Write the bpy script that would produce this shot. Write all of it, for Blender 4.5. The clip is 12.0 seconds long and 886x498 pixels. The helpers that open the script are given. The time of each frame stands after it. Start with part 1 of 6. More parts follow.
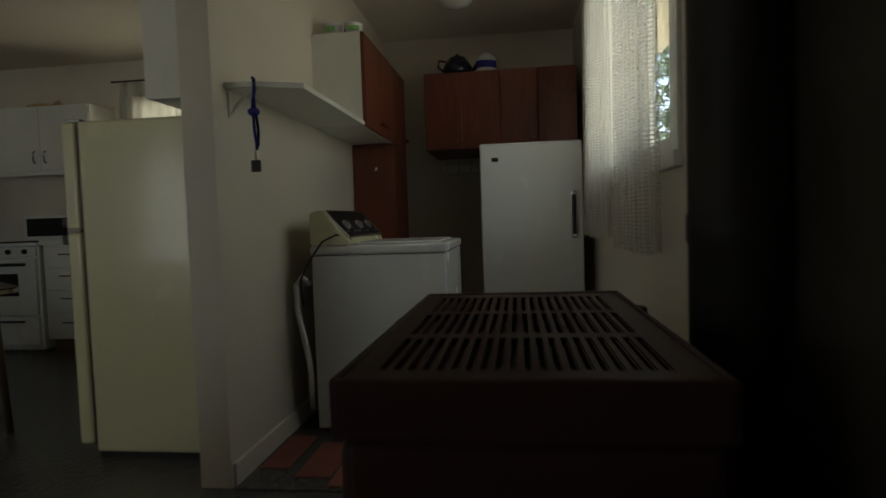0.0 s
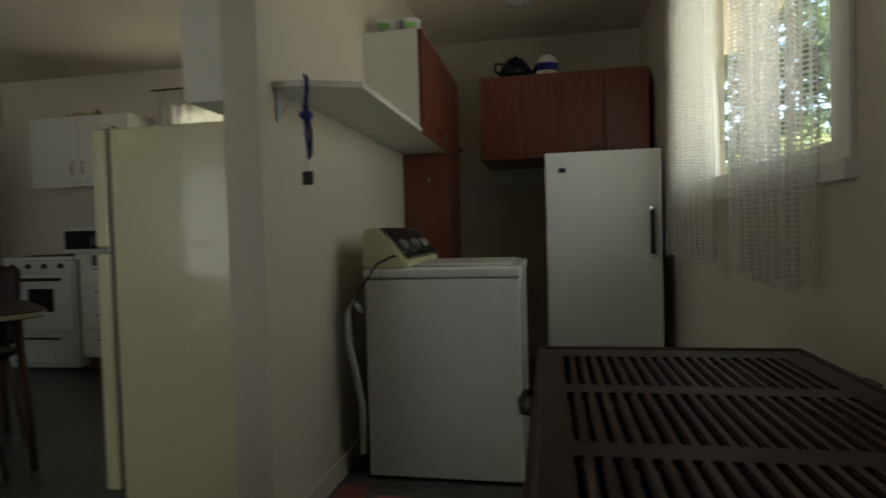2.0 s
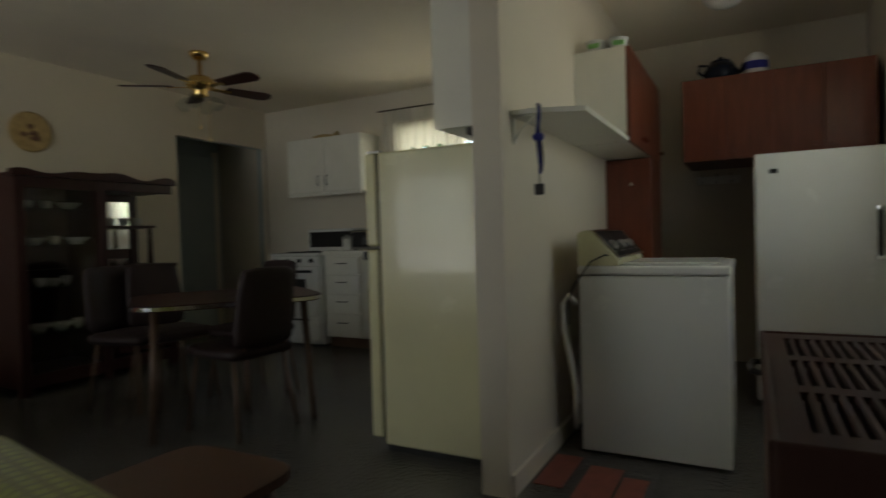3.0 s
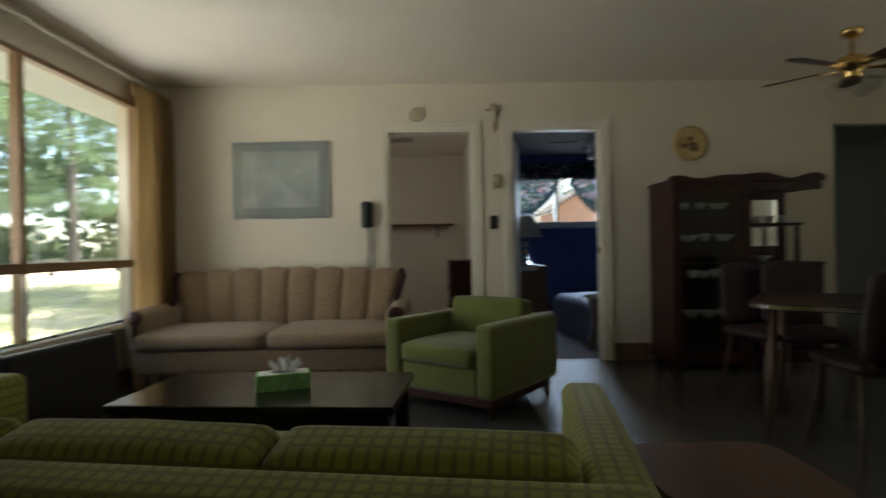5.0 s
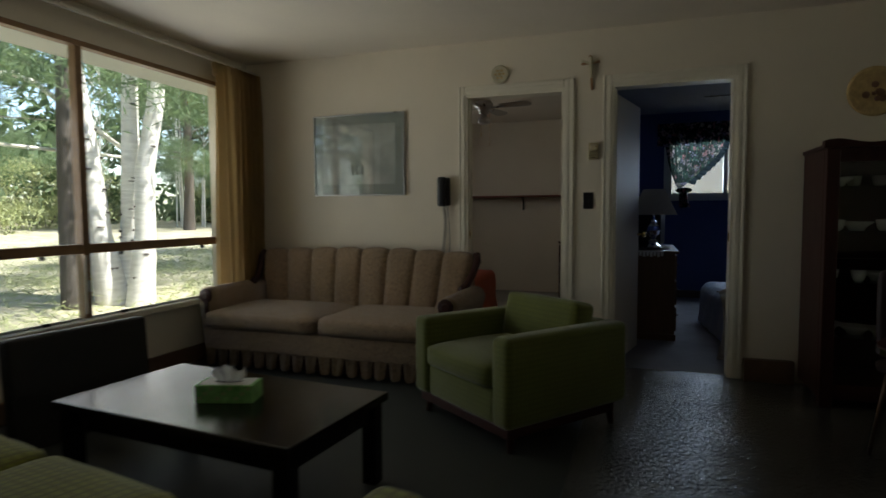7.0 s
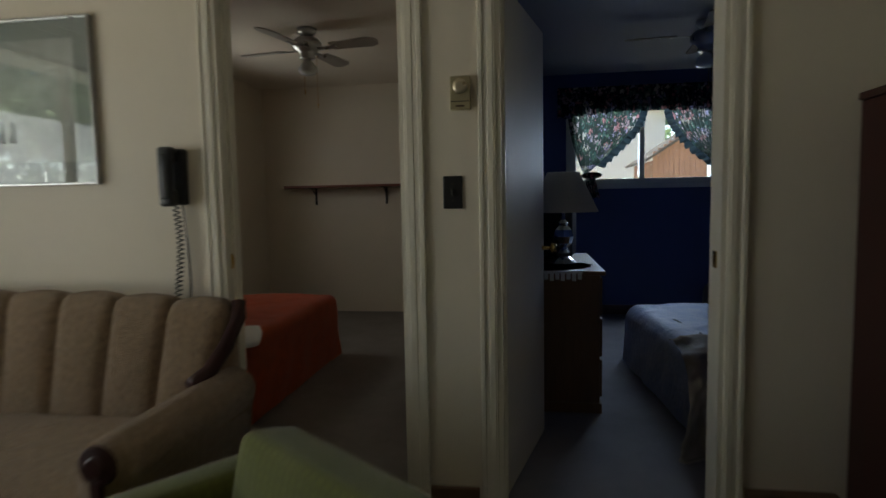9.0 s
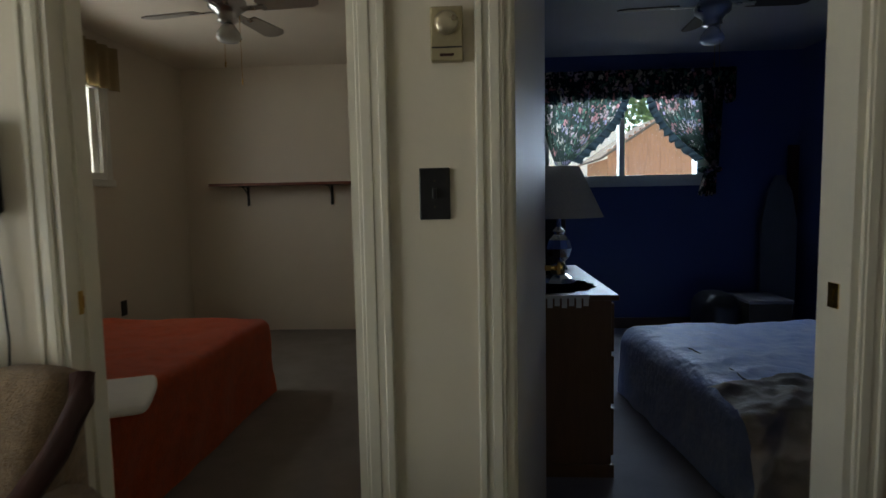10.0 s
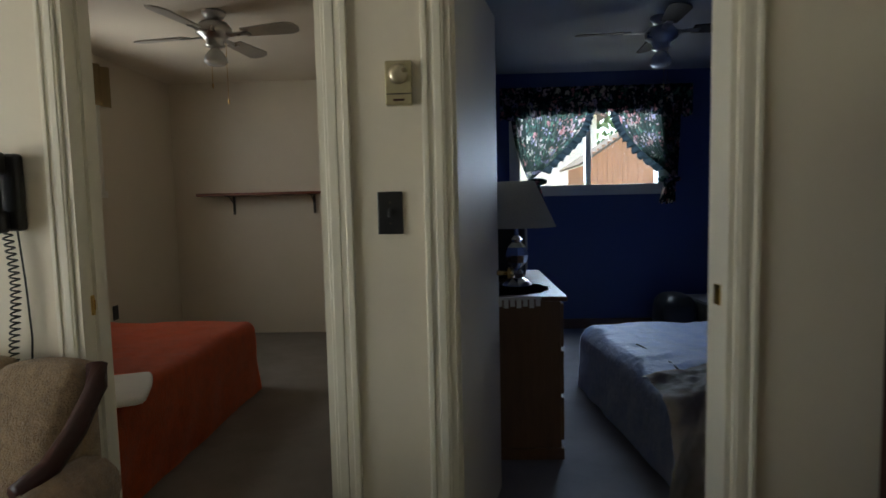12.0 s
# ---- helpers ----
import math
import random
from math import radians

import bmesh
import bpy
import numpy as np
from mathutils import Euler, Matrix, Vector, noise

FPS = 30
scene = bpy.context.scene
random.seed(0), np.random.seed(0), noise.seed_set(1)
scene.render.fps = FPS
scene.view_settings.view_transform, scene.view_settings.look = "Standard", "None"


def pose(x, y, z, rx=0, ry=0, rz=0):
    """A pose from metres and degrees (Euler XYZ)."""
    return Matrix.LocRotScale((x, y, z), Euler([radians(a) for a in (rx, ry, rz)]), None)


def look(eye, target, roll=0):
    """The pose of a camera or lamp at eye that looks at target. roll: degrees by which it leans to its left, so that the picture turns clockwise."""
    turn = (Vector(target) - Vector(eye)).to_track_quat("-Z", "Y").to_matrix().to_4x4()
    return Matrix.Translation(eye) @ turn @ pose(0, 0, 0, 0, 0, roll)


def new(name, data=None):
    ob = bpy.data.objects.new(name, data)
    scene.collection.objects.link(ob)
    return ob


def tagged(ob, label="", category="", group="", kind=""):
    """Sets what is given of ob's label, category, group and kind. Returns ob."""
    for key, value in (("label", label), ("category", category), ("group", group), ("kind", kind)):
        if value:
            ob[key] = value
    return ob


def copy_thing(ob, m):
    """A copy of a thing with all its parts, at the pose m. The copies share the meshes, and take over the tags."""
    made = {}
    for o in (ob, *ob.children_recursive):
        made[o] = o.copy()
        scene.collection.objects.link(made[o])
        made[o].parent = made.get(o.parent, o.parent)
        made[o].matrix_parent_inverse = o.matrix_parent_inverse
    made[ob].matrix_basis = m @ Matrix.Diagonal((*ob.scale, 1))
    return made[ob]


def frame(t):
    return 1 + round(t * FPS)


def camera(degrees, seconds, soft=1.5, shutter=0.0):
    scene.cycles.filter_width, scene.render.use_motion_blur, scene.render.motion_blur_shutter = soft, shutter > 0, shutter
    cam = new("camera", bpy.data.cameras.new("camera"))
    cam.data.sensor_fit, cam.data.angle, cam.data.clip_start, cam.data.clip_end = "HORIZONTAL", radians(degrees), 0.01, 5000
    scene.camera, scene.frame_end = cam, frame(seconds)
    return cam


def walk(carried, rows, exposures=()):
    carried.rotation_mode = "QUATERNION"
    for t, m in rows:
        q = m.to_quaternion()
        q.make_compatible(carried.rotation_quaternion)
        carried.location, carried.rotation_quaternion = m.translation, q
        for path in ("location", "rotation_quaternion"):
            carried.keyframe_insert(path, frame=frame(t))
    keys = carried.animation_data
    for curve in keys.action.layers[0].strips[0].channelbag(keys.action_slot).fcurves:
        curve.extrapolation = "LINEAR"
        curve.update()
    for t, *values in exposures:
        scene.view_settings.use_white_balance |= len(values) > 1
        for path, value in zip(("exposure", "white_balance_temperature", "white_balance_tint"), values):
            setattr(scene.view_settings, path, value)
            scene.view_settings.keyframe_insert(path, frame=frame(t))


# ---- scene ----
cam = camera(74.8, 12.0, 1.5, 0.6)
PATH = [
    (0, (-0.12, -0.309, 0.957), (-0.376, 1.672, 0.857), -1.9),
    (0.5, (-0.155, -0.009, 0.992), (-0.406, 1.972, 0.894), -1.8),
    (1, (-0.184, 0.115, 0.994), (-0.437, 2.097, 0.909), -1.8),
    (1.5, (-0.255, 0.131, 0.995), (-0.52, 2.112, 0.921), -1.8),
    (2, (-0.319, 0.002, 0.998), (-0.682, 1.968, 0.937), -1.6),
    (2.5, (-0.354, -0.207, 1.006), (-0.983, 1.69, 0.958), -1.5),
    (2.7, (-0.365, -0.295, 1.009), (-1.123, 1.555, 0.964), -1.5),
    (4.3, (-0.229, -0.494, 1.012), (-2.003, 0.428, 1.019), -2.3),
    (4.5, (-0.184, -0.388, 0.983), (-2.078, 0.256, 1.009), -1.8),
    (4.7, (-0.119, -0.338, 0.992), (-2.084, 0.035, 1.01), -1.2),
    (5, (-0.116, -0.206, 1.007), (-2.116, -0.176, 1.005), -1.0),
    (5.5, (-0.146, -0.058, 1.033), (-2.121, -0.369, 0.984), -0.4),
    (6, (-0.314, 0.119, 1.072), (-2.232, -0.44, 0.992), -0.2),
    (6.5, (-0.511, 0.412, 1.13), (-2.399, -0.239, 1.024), -0.1),
    (7, (-0.831, 0.686, 1.144), (-2.72, 0.042, 1.02), -0.3),
    (7.5, (-1.266, 0.816, 1.16), (-3.169, 0.215, 1.025), -0.6),
    (7.7, (-1.475, 0.83, 1.172), (-3.39, 0.276, 1.023), -0.7),
    (9.3, (-3.372, 0.531, 1.197), (-5.351, 0.293, 1.032), -1.1),
    (9.5, (-3.556, 0.487, 1.199), (-5.54, 0.292, 1.031), -1.1),
    (10, (-3.832, 0.421, 1.217), (-5.82, 0.3, 1.043), -1.1),
    (10.5, (-3.937, 0.404, 1.204), (-5.928, 0.32, 1.032), -1.2),
    (11, (-3.929, 0.412, 1.219), (-5.921, 0.341, 1.049), -1.3),
    (11.5, (-3.776, 0.437, 1.238), (-5.767, 0.36, 1.07), -1.3),
    (12, (-3.549, 0.531, 1.255), (-5.541, 0.455, 1.094), -1.3),
]
EXPOSURES = [(0.0, 1.62), (0.5, 2.0), (1.0, 2.1), (2.0, 2.1), (2.7, 2.15), (4.5, 2.52), (5.5, 2.38), (6.5, 1.78), (7.5, 1.3), (9.5, 2.12), (10.5, 2.5), (11.0, 2.72), (12.0, 2.7)]
walk(cam, [(t, look(eye, target, roll)) for t, eye, target, roll in PATH], EXPOSURES)

# ---- daylight ----
SUN_AZ, SUN_EL = 340.0, 58.0
world = bpy.data.worlds.new("daylight")
scene.world = world
world.use_nodes = True
wn = world.node_tree
sky = wn.nodes.new("ShaderNodeTexSky")
sky.sky_type, sky.sun_disc = "NISHITA", False
sky.sun_elevation, sky.sun_rotation = radians(SUN_EL), radians(SUN_AZ)
wn.links.new(sky.outputs[0], wn.nodes["Background"].inputs[0])
wn.nodes["Background"].inputs[1].default_value = 0.15
sun = new("sun", bpy.data.lights.new("sun", "SUN"))
sun.data.energy, sun.data.angle, sun.data.color = 5.0, radians(0.5), (1.0, 0.95, 0.86)
sd = Vector((math.sin(radians(SUN_AZ)) * math.cos(radians(SUN_EL)), math.cos(radians(SUN_AZ)) * math.cos(radians(SUN_EL)), math.sin(radians(SUN_EL))))
sun.matrix_world = look(sd * 50, (0, 0, 0))


def window_light(name, at, towards, width, height, power, color=(0.97, 0.97, 0.97), spread=180):
    lamp = new(name, bpy.data.lights.new(name, "AREA"))
    lamp.data.shape, lamp.data.size, lamp.data.size_y = "RECTANGLE", width, height
    lamp.data.energy, lamp.data.color = power, color
    lamp.data.spread = radians(spread)
    lamp.matrix_world = look(at, towards)
    return lamp


# sky light in the window openings
window_light("window_light_south", (-3.74, -2.74, 1.2), (-3.74, 0, 2.1), 2.2, 1.4, 4.5, (0.95, 0.97, 1.0), 140)
window_light("window_light_east", (0.47, 2.25, 1.63), (-2, 2.25, 1.4), 1.4, 0.9, 1.4, (0.95, 0.97, 1.0))
window_light("window_light_north", (-2.82, 4.6, 1.65), (-2.82, 0, 1.2), 1.15, 0.8, 0.45)
window_light("window_light_west", (-9.25, 1.72, 1.75), (-6, 1.72, 0.0), 1.3, 0.75, 5.2, (0.60, 0.77, 1.0), 110)
window_light("window_light_bedroom", (-7.54, -2.45, 1.75), (-7.54, 0, 1.0), 0.8, 0.65, 2.1)

# ---- materials ----
def node(nt, kind, **values):
    n = nt.nodes.new(kind)
    for key, value in values.items():
        n.inputs[key.replace("_", " ")].default_value = value
    return n


def rgba(c, k=1.0):
    return (c[0] * k, c[1] * k, c[2] * k, 1.0)


def surface(name, color, rough=0.6, metal=0.0, vary=0.12, scale=6.0, grain=90.0, bump=0.15, depth=0.002, stretch=(1, 1, 1), coat=0.0, sheen=0.0, other=None):
    """A principled surface: colour varied at two scales, fine relief, uneven gloss."""
    m = bpy.data.materials.new(name)
    m.use_nodes = True
    nt = m.node_tree
    p = nt.nodes["Principled BSDF"]
    tc = nt.nodes.new("ShaderNodeTexCoord")
    mp = nt.nodes.new("ShaderNodeMapping")
    mp.inputs["Scale"].default_value = stretch
    nt.links.new(tc.outputs["Object"], mp.inputs[0])
    big = node(nt, "ShaderNodeTexNoise", Scale=scale, Detail=5.0, Roughness=0.6)
    fine = node(nt, "ShaderNodeTexNoise", Scale=grain, Detail=3.0)
    for n in (big, fine):
        nt.links.new(mp.outputs[0], n.inputs["Vector"])
    mix = nt.nodes.new("ShaderNodeMix")
    mix.data_type = "RGBA"
    mix.inputs["A"].default_value = rgba(color, 1 - vary)
    mix.inputs["B"].default_value = rgba(other or color, 1 + vary)
    add = nt.nodes.new("ShaderNodeMath")
    add.operation = "MULTIPLY_ADD"
    add.inputs[1].default_value = 0.35
    nt.links.new(fine.outputs["Fac"], add.inputs[0])
    scaled = nt.nodes.new("ShaderNodeMapRange")
    scaled.inputs["From Min"].default_value, scaled.inputs["From Max"].default_value = 0.3, 0.7
    scaled.inputs["To Min"].default_value, scaled.inputs["To Max"].default_value = 0.0, 0.65
    nt.links.new(big.outputs["Fac"], scaled.inputs["Value"])
    nt.links.new(scaled.outputs[0], add.inputs[2])
    nt.links.new(add.outputs[0], mix.inputs["Factor"])
    nt.links.new(mix.outputs["Result"], p.inputs["Base Color"])
    rr = nt.nodes.new("ShaderNodeMapRange")
    rr.inputs["To Min"].default_value, rr.inputs["To Max"].default_value = max(rough - 0.1, 0.03), min(rough + 0.1, 1)
    nt.links.new(big.outputs["Fac"], rr.inputs["Value"])
    nt.links.new(rr.outputs[0], p.inputs["Roughness"])
    p.inputs["Metallic"].default_value = metal
    p.inputs["Coat Weight"].default_value = coat
    p.inputs["Sheen Weight"].default_value = sheen
    if bump:
        b = node(nt, "ShaderNodeBump", Strength=bump, Distance=depth)
        nt.links.new(fine.outputs["Fac"], b.inputs["Height"])
        nt.links.new(b.outputs[0], p.inputs["Normal"])
    return m


def plaid(name, base, line, pitch, width, strength=0.75):
    """Woven cloth with a grid of thin dark lines."""
    m = surface(name, base, 0.9, vary=0.18, scale=9, grain=420, bump=0.5, depth=0.002, sheen=0.3)
    nt = m.node_tree
    p = nt.nodes["Principled BSDF"]
    src = p.inputs["Base Color"].links[0].from_socket
    tc = nt.nodes.new("ShaderNodeTexCoord")
    pos, nor = nt.nodes.new("ShaderNodeSeparateXYZ"), nt.nodes.new("ShaderNodeSeparateXYZ")
    nt.links.new(tc.outputs["Object"], pos.inputs[0])
    nt.links.new(tc.outputs["Normal"], nor.inputs[0])
    total = None
    for axis in range(3):
        f = nt.nodes.new("ShaderNodeMath"); f.operation = "PINGPONG"
        f.inputs[1].default_value = pitch / 2
        nt.links.new(pos.outputs[axis], f.inputs[0])
        s = nt.nodes.new("ShaderNodeMapRange")
        s.inputs["From Min"].default_value, s.inputs["From Max"].default_value = width * 0.4, width * 0.8
        s.inputs["To Min"].default_value, s.inputs["To Max"].default_value = 1.0, 0.0
        nt.links.new(f.outputs[0], s.inputs["Value"])
        a = nt.nodes.new("ShaderNodeMath"); a.operation = "ABSOLUTE"
        nt.links.new(nor.outputs[axis], a.inputs[0])
        o = nt.nodes.new("ShaderNodeMapRange")
        o.inputs["From Min"].default_value, o.inputs["From Max"].default_value = 0.6, 0.85
        o.inputs["To Min"].default_value, o.inputs["To Max"].default_value = 1.0, 0.0
        nt.links.new(a.outputs[0], o.inputs["Value"])
        k = nt.nodes.new("ShaderNodeMath"); k.operation = "MULTIPLY"
        nt.links.new(s.outputs[0], k.inputs[0]); nt.links.new(o.outputs[0], k.inputs[1])
        if total is None:
            total = k
        else:
            t = nt.nodes.new("ShaderNodeMath"); t.operation = "MAXIMUM"
            nt.links.new(total.outputs[0], t.inputs[0]); nt.links.new(k.outputs[0], t.inputs[1])
            total = t
    damp = nt.nodes.new("ShaderNodeMath"); damp.operation = "MULTIPLY"; damp.inputs[1].default_value = strength
    nt.links.new(total.outputs[0], damp.inputs[0])
    mix = nt.nodes.new("ShaderNodeMix"); mix.data_type = "RGBA"
    mix.inputs["B"].default_value = rgba(line)
    nt.links.new(damp.outputs[0], mix.inputs["Factor"])
    nt.links.new(src, mix.inputs["A"])
    nt.links.new(mix.outputs["Result"], p.inputs["Base Color"])
    return m


def cloth(name, color, through_color, amount=0.4, lace=0.0, flowers=False):
    """Thin cloth that lets light through; lace: pitch of its holes; flowers: printed blossoms."""
    m = bpy.data.materials.new(name)
    m.use_nodes = True
    nt = m.node_tree
    nt.nodes.remove(nt.nodes["Principled BSDF"])
    out = nt.nodes["Material Output"]
    tc = nt.nodes.new("ShaderNodeTexCoord")
    d = nt.nodes.new("ShaderNodeBsdfDiffuse")
    tr = nt.nodes.new("ShaderNodeBsdfTranslucent")
    mix = nt.nodes.new("ShaderNodeMixShader")
    mix.inputs[0].default_value = amount
    weave = node(nt, "ShaderNodeTexNoise", Scale=160.0, Detail=2.0)
    nt.links.new(tc.outputs["Object"], weave.inputs["Vector"])
    if flowers:
        cells = node(nt, "ShaderNodeTexVoronoi", Scale=18.0)
        warp = node(nt, "ShaderNodeTexNoise", Scale=20.0, Detail=3.0)
        nt.links.new(tc.outputs["Object"], warp.inputs["Vector"])
        wmix = nt.nodes.new("ShaderNodeMix"); wmix.data_type = "RGBA"; wmix.inputs["Factor"].default_value = 0.16
        nt.links.new(tc.outputs["Object"], wmix.inputs["A"]); nt.links.new(warp.outputs["Color"], wmix.inputs["B"])
        nt.links.new(wmix.outputs["Result"], cells.inputs["Vector"])
        hue = nt.nodes.new("ShaderNodeSeparateColor")
        nt.links.new(cells.outputs["Color"], hue.inputs[0])
        ramp = nt.nodes.new("ShaderNodeValToRGB"); ramp.color_ramp.interpolation = "CONSTANT"
        stops = [(0.0, (0.06, 0.12, 0.10)), (0.24, (0.42, 0.19, 0.19)), (0.40, (0.42, 0.32, 0.33)), (0.58, (0.10, 0.17, 0.12)), (0.72, (0.28, 0.25, 0.35)), (0.86, (0.44, 0.40, 0.33))]
        for i, (at, c) in enumerate(stops):
            e = ramp.color_ramp.elements[i] if i < 2 else ramp.color_ramp.elements.new(at)
            e.position, e.color = at, rgba(c)
        nt.links.new(hue.outputs[0], ramp.inputs[0])
        petal = nt.nodes.new("ShaderNodeMapRange")
        nt.links.new(cells.outputs["Distance"], petal.inputs["Value"])
        blend = nt.nodes.new("ShaderNodeMix"); blend.data_type = "RGBA"
        blend.inputs["B"].default_value = rgba(color)
        petal.inputs["From Min"].default_value, petal.inputs["From Max"].default_value = 0.3, 0.52
        nt.links.new(petal.outputs[0], blend.inputs["Factor"]); nt.links.new(ramp.outputs[0], blend.inputs["A"])
        nt.links.new(blend.outputs["Result"], d.inputs[0]); nt.links.new(blend.outputs["Result"], tr.inputs[0])
    else:
        for sh, c in ((d, color), (tr, through_color)):
            cm = nt.nodes.new("ShaderNodeMix"); cm.data_type = "RGBA"
            cm.inputs["A"].default_value, cm.inputs["B"].default_value = rgba(c, 0.8), rgba(c, 1.1)
            nt.links.new(weave.outputs["Fac"], cm.inputs["Factor"]); nt.links.new(cm.outputs["Result"], sh.inputs[0])
    nt.links.new(d.outputs[0], mix.inputs[1]); nt.links.new(tr.outputs[0], mix.inputs[2])
    last = mix
    if lace:
        pos = nt.nodes.new("ShaderNodeSeparateXYZ")
        nt.links.new(tc.outputs["Object"], pos.inputs[0])
        holes = None
        for axis in (1, 2):
            f = nt.nodes.new("ShaderNodeMath"); f.operation = "PINGPONG"; f.inputs[1].default_value = lace / 2
            nt.links.new(pos.outputs[axis], f.inputs[0])
            s = nt.nodes.new("ShaderNodeMath"); s.operation = "POWER"; s.inputs[1].default_value = 2.0
            nt.links.new(f.outputs[0], s.inputs[0])
            if holes is None:
                holes = s
            else:
                k = nt.nodes.new("ShaderNodeMath"); k.operation = "ADD"
                nt.links.new(holes.outputs[0], k.inputs[0]); nt.links.new(s.outputs[0], k.inputs[1])
                holes = nt.nodes.new("ShaderNodeMath"); holes.operation = "LESS_THAN"; holes.inputs[1].default_value = (lace * 0.37) ** 2
                nt.links.new(k.outputs[0], holes.inputs[0])
        cut = nt.nodes.new("ShaderNodeMath"); cut.operation = "MULTIPLY_ADD"; cut.inputs[1].default_value = 0.72; cut.inputs[2].default_value = 0.2
        nt.links.new(holes.outputs[0], cut.inputs[0])
        clear = nt.nodes.new("ShaderNodeBsdfTransparent")
        last = nt.nodes.new("ShaderNodeMixShader")
        nt.links.new(cut.outputs[0], last.inputs[0]); nt.links.new(mix.outputs[0], last.inputs[1]); nt.links.new(clear.outputs[0], last.inputs[2])
    nt.links.new(last.outputs[0], out.inputs[0])
    return m


def pane_glass(name, tint=(0.97, 0.98, 0.97), base=0.05):
    """Clear glass that mirrors more at a slant."""
    m = bpy.data.materials.new(name)
    m.use_nodes = True
    nt = m.node_tree
    nt.nodes.remove(nt.nodes["Principled BSDF"])
    a, g, mx, lw = (nt.nodes.new(k) for k in ("ShaderNodeBsdfTransparent", "ShaderNodeBsdfGlossy", "ShaderNodeMixShader", "ShaderNodeLayerWeight"))
    a.inputs[0].default_value = rgba(tint)
    g.inputs["Roughness"].default_value = 0.02
    lw.inputs[0].default_value = 0.5
    pw = nt.nodes.new("ShaderNodeMath"); pw.operation = "POWER"; pw.inputs[1].default_value = 4.0
    ad = nt.nodes.new("ShaderNodeMath"); ad.operation = "MULTIPLY_ADD"; ad.inputs[1].default_value = 0.7; ad.inputs[2].default_value = base
    nt.links.new(lw.outputs["Facing"], pw.inputs[0]); nt.links.new(pw.outputs[0], ad.inputs[0])
    nt.links.new(ad.outputs[0], mx.inputs[0]); nt.links.new(a.outputs[0], mx.inputs[1]); nt.links.new(g.outputs[0], mx.inputs[2])
    nt.links.new(mx.outputs[0], nt.nodes["Material Output"].inputs[0])
    return m


WHITE_WALL = surface("painted_wall", (0.70, 0.632, 0.515), 0.55, vary=0.05, scale=1.5, grain=60, bump=0.12)
GREY_WALL = surface("grey_painted_wall", (0.67, 0.612, 0.51), 0.5, vary=0.05, scale=1.5, grain=60, bump=0.12)
CEIL = surface("ceiling_paint", (0.76, 0.69, 0.575), 0.8, vary=0.05, scale=2, grain=120, bump=0.3)
# ceiling colour darkened and blued to stand for dim bounced light
CEIL_DIMMED = surface("dimmed_ceiling_paint", (0.24, 0.255, 0.30), 0.8, vary=0.05, scale=2, grain=120, bump=0.3)
BLUE_WALL = surface("blue_paint", (0.075, 0.11, 0.27), 0.5, vary=0.06, scale=2, grain=60, bump=0.12)
TRIM = surface("cream_trim_paint", (0.73, 0.685, 0.57), 0.4, vary=0.05, scale=8, grain=50, bump=0.05)
VINYL = surface("grey_sheet_vinyl", (0.09, 0.087, 0.080), 0.10, vary=0.2, scale=5, grain=46, bump=0.85, depth=0.010)
VINYL.node_tree.nodes["Principled BSDF"].inputs["Specular IOR Level"].default_value = 0.42
CARPET = surface("grey_carpet", (0.25, 0.245, 0.27), 0.95, vary=0.2, scale=4, grain=260, bump=0.8, depth=0.006)
CARPET_WARM = surface("grey_brown_carpet", (0.24, 0.215, 0.19), 0.95, vary=0.2, scale=4, grain=260, bump=0.8, depth=0.006)
RED_WOOD = surface("red_stained_wood", (0.16, 0.042, 0.02), 0.38, vary=0.35, scale=5, grain=30, bump=0.06, stretch=(7, 7, 0.7), coat=0.2)
DARK_WOOD = surface("dark_mahogany", (0.042, 0.013, 0.010), 0.42, vary=0.3, scale=5, grain=30, bump=0.05, stretch=(6, 6, 0.8), coat=0.05)
DARK_WOOD.node_tree.nodes["Principled BSDF"].inputs["Specular IOR Level"].default_value = 0.3
BLACK_WOOD = surface("black_lacquered_wood", (0.010, 0.008, 0.0075), 0.2, vary=0.3, scale=6, grain=40, bump=0.08, stretch=(1, 5, 5))
OAK = surface("honey_oak", (0.30, 0.16, 0.07), 0.4, vary=0.25, scale=5, grain=30, bump=0.06, stretch=(6, 6, 0.7))
WALNUT = surface("walnut_veneer", (0.17, 0.085, 0.045), 0.35, vary=0.25, scale=5, grain=30, bump=0.05, stretch=(0.8, 6, 6))
BROWN_WOOD = surface("brown_stained_wood", (0.085, 0.042, 0.026), 0.35, vary=0.25, scale=5, grain=30, bump=0.05, stretch=(0.8, 6, 6))
FRAME_WOOD = surface("varnished_window_wood", (0.25, 0.14, 0.065), 0.4, vary=0.25, scale=6, grain=30, bump=0.06, stretch=(2, 6, 2))
CREAM = surface("cream_enamel", (0.72, 0.69, 0.44), 0.25, vary=0.04, scale=3, grain=220, bump=0.05, coat=0.3)
WHITE_ENAMEL = surface("white_enamel", (0.74, 0.75, 0.72), 0.25, vary=0.04, scale=3, grain=200, bump=0.06, coat=0.3)
WHITE_PAINT = surface("white_cabinet_paint", (0.76, 0.75, 0.68), 0.35, vary=0.05, scale=5, grain=60, bump=0.08)
HEATER = surface("brown_stove_enamel", (0.06, 0.026, 0.02), 0.6, vary=0.2, scale=7, grain=150, bump=0.1)
HEATER.node_tree.nodes["Principled BSDF"].inputs["Specular IOR Level"].default_value = 0.25
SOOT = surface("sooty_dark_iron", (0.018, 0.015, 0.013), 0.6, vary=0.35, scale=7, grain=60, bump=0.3)
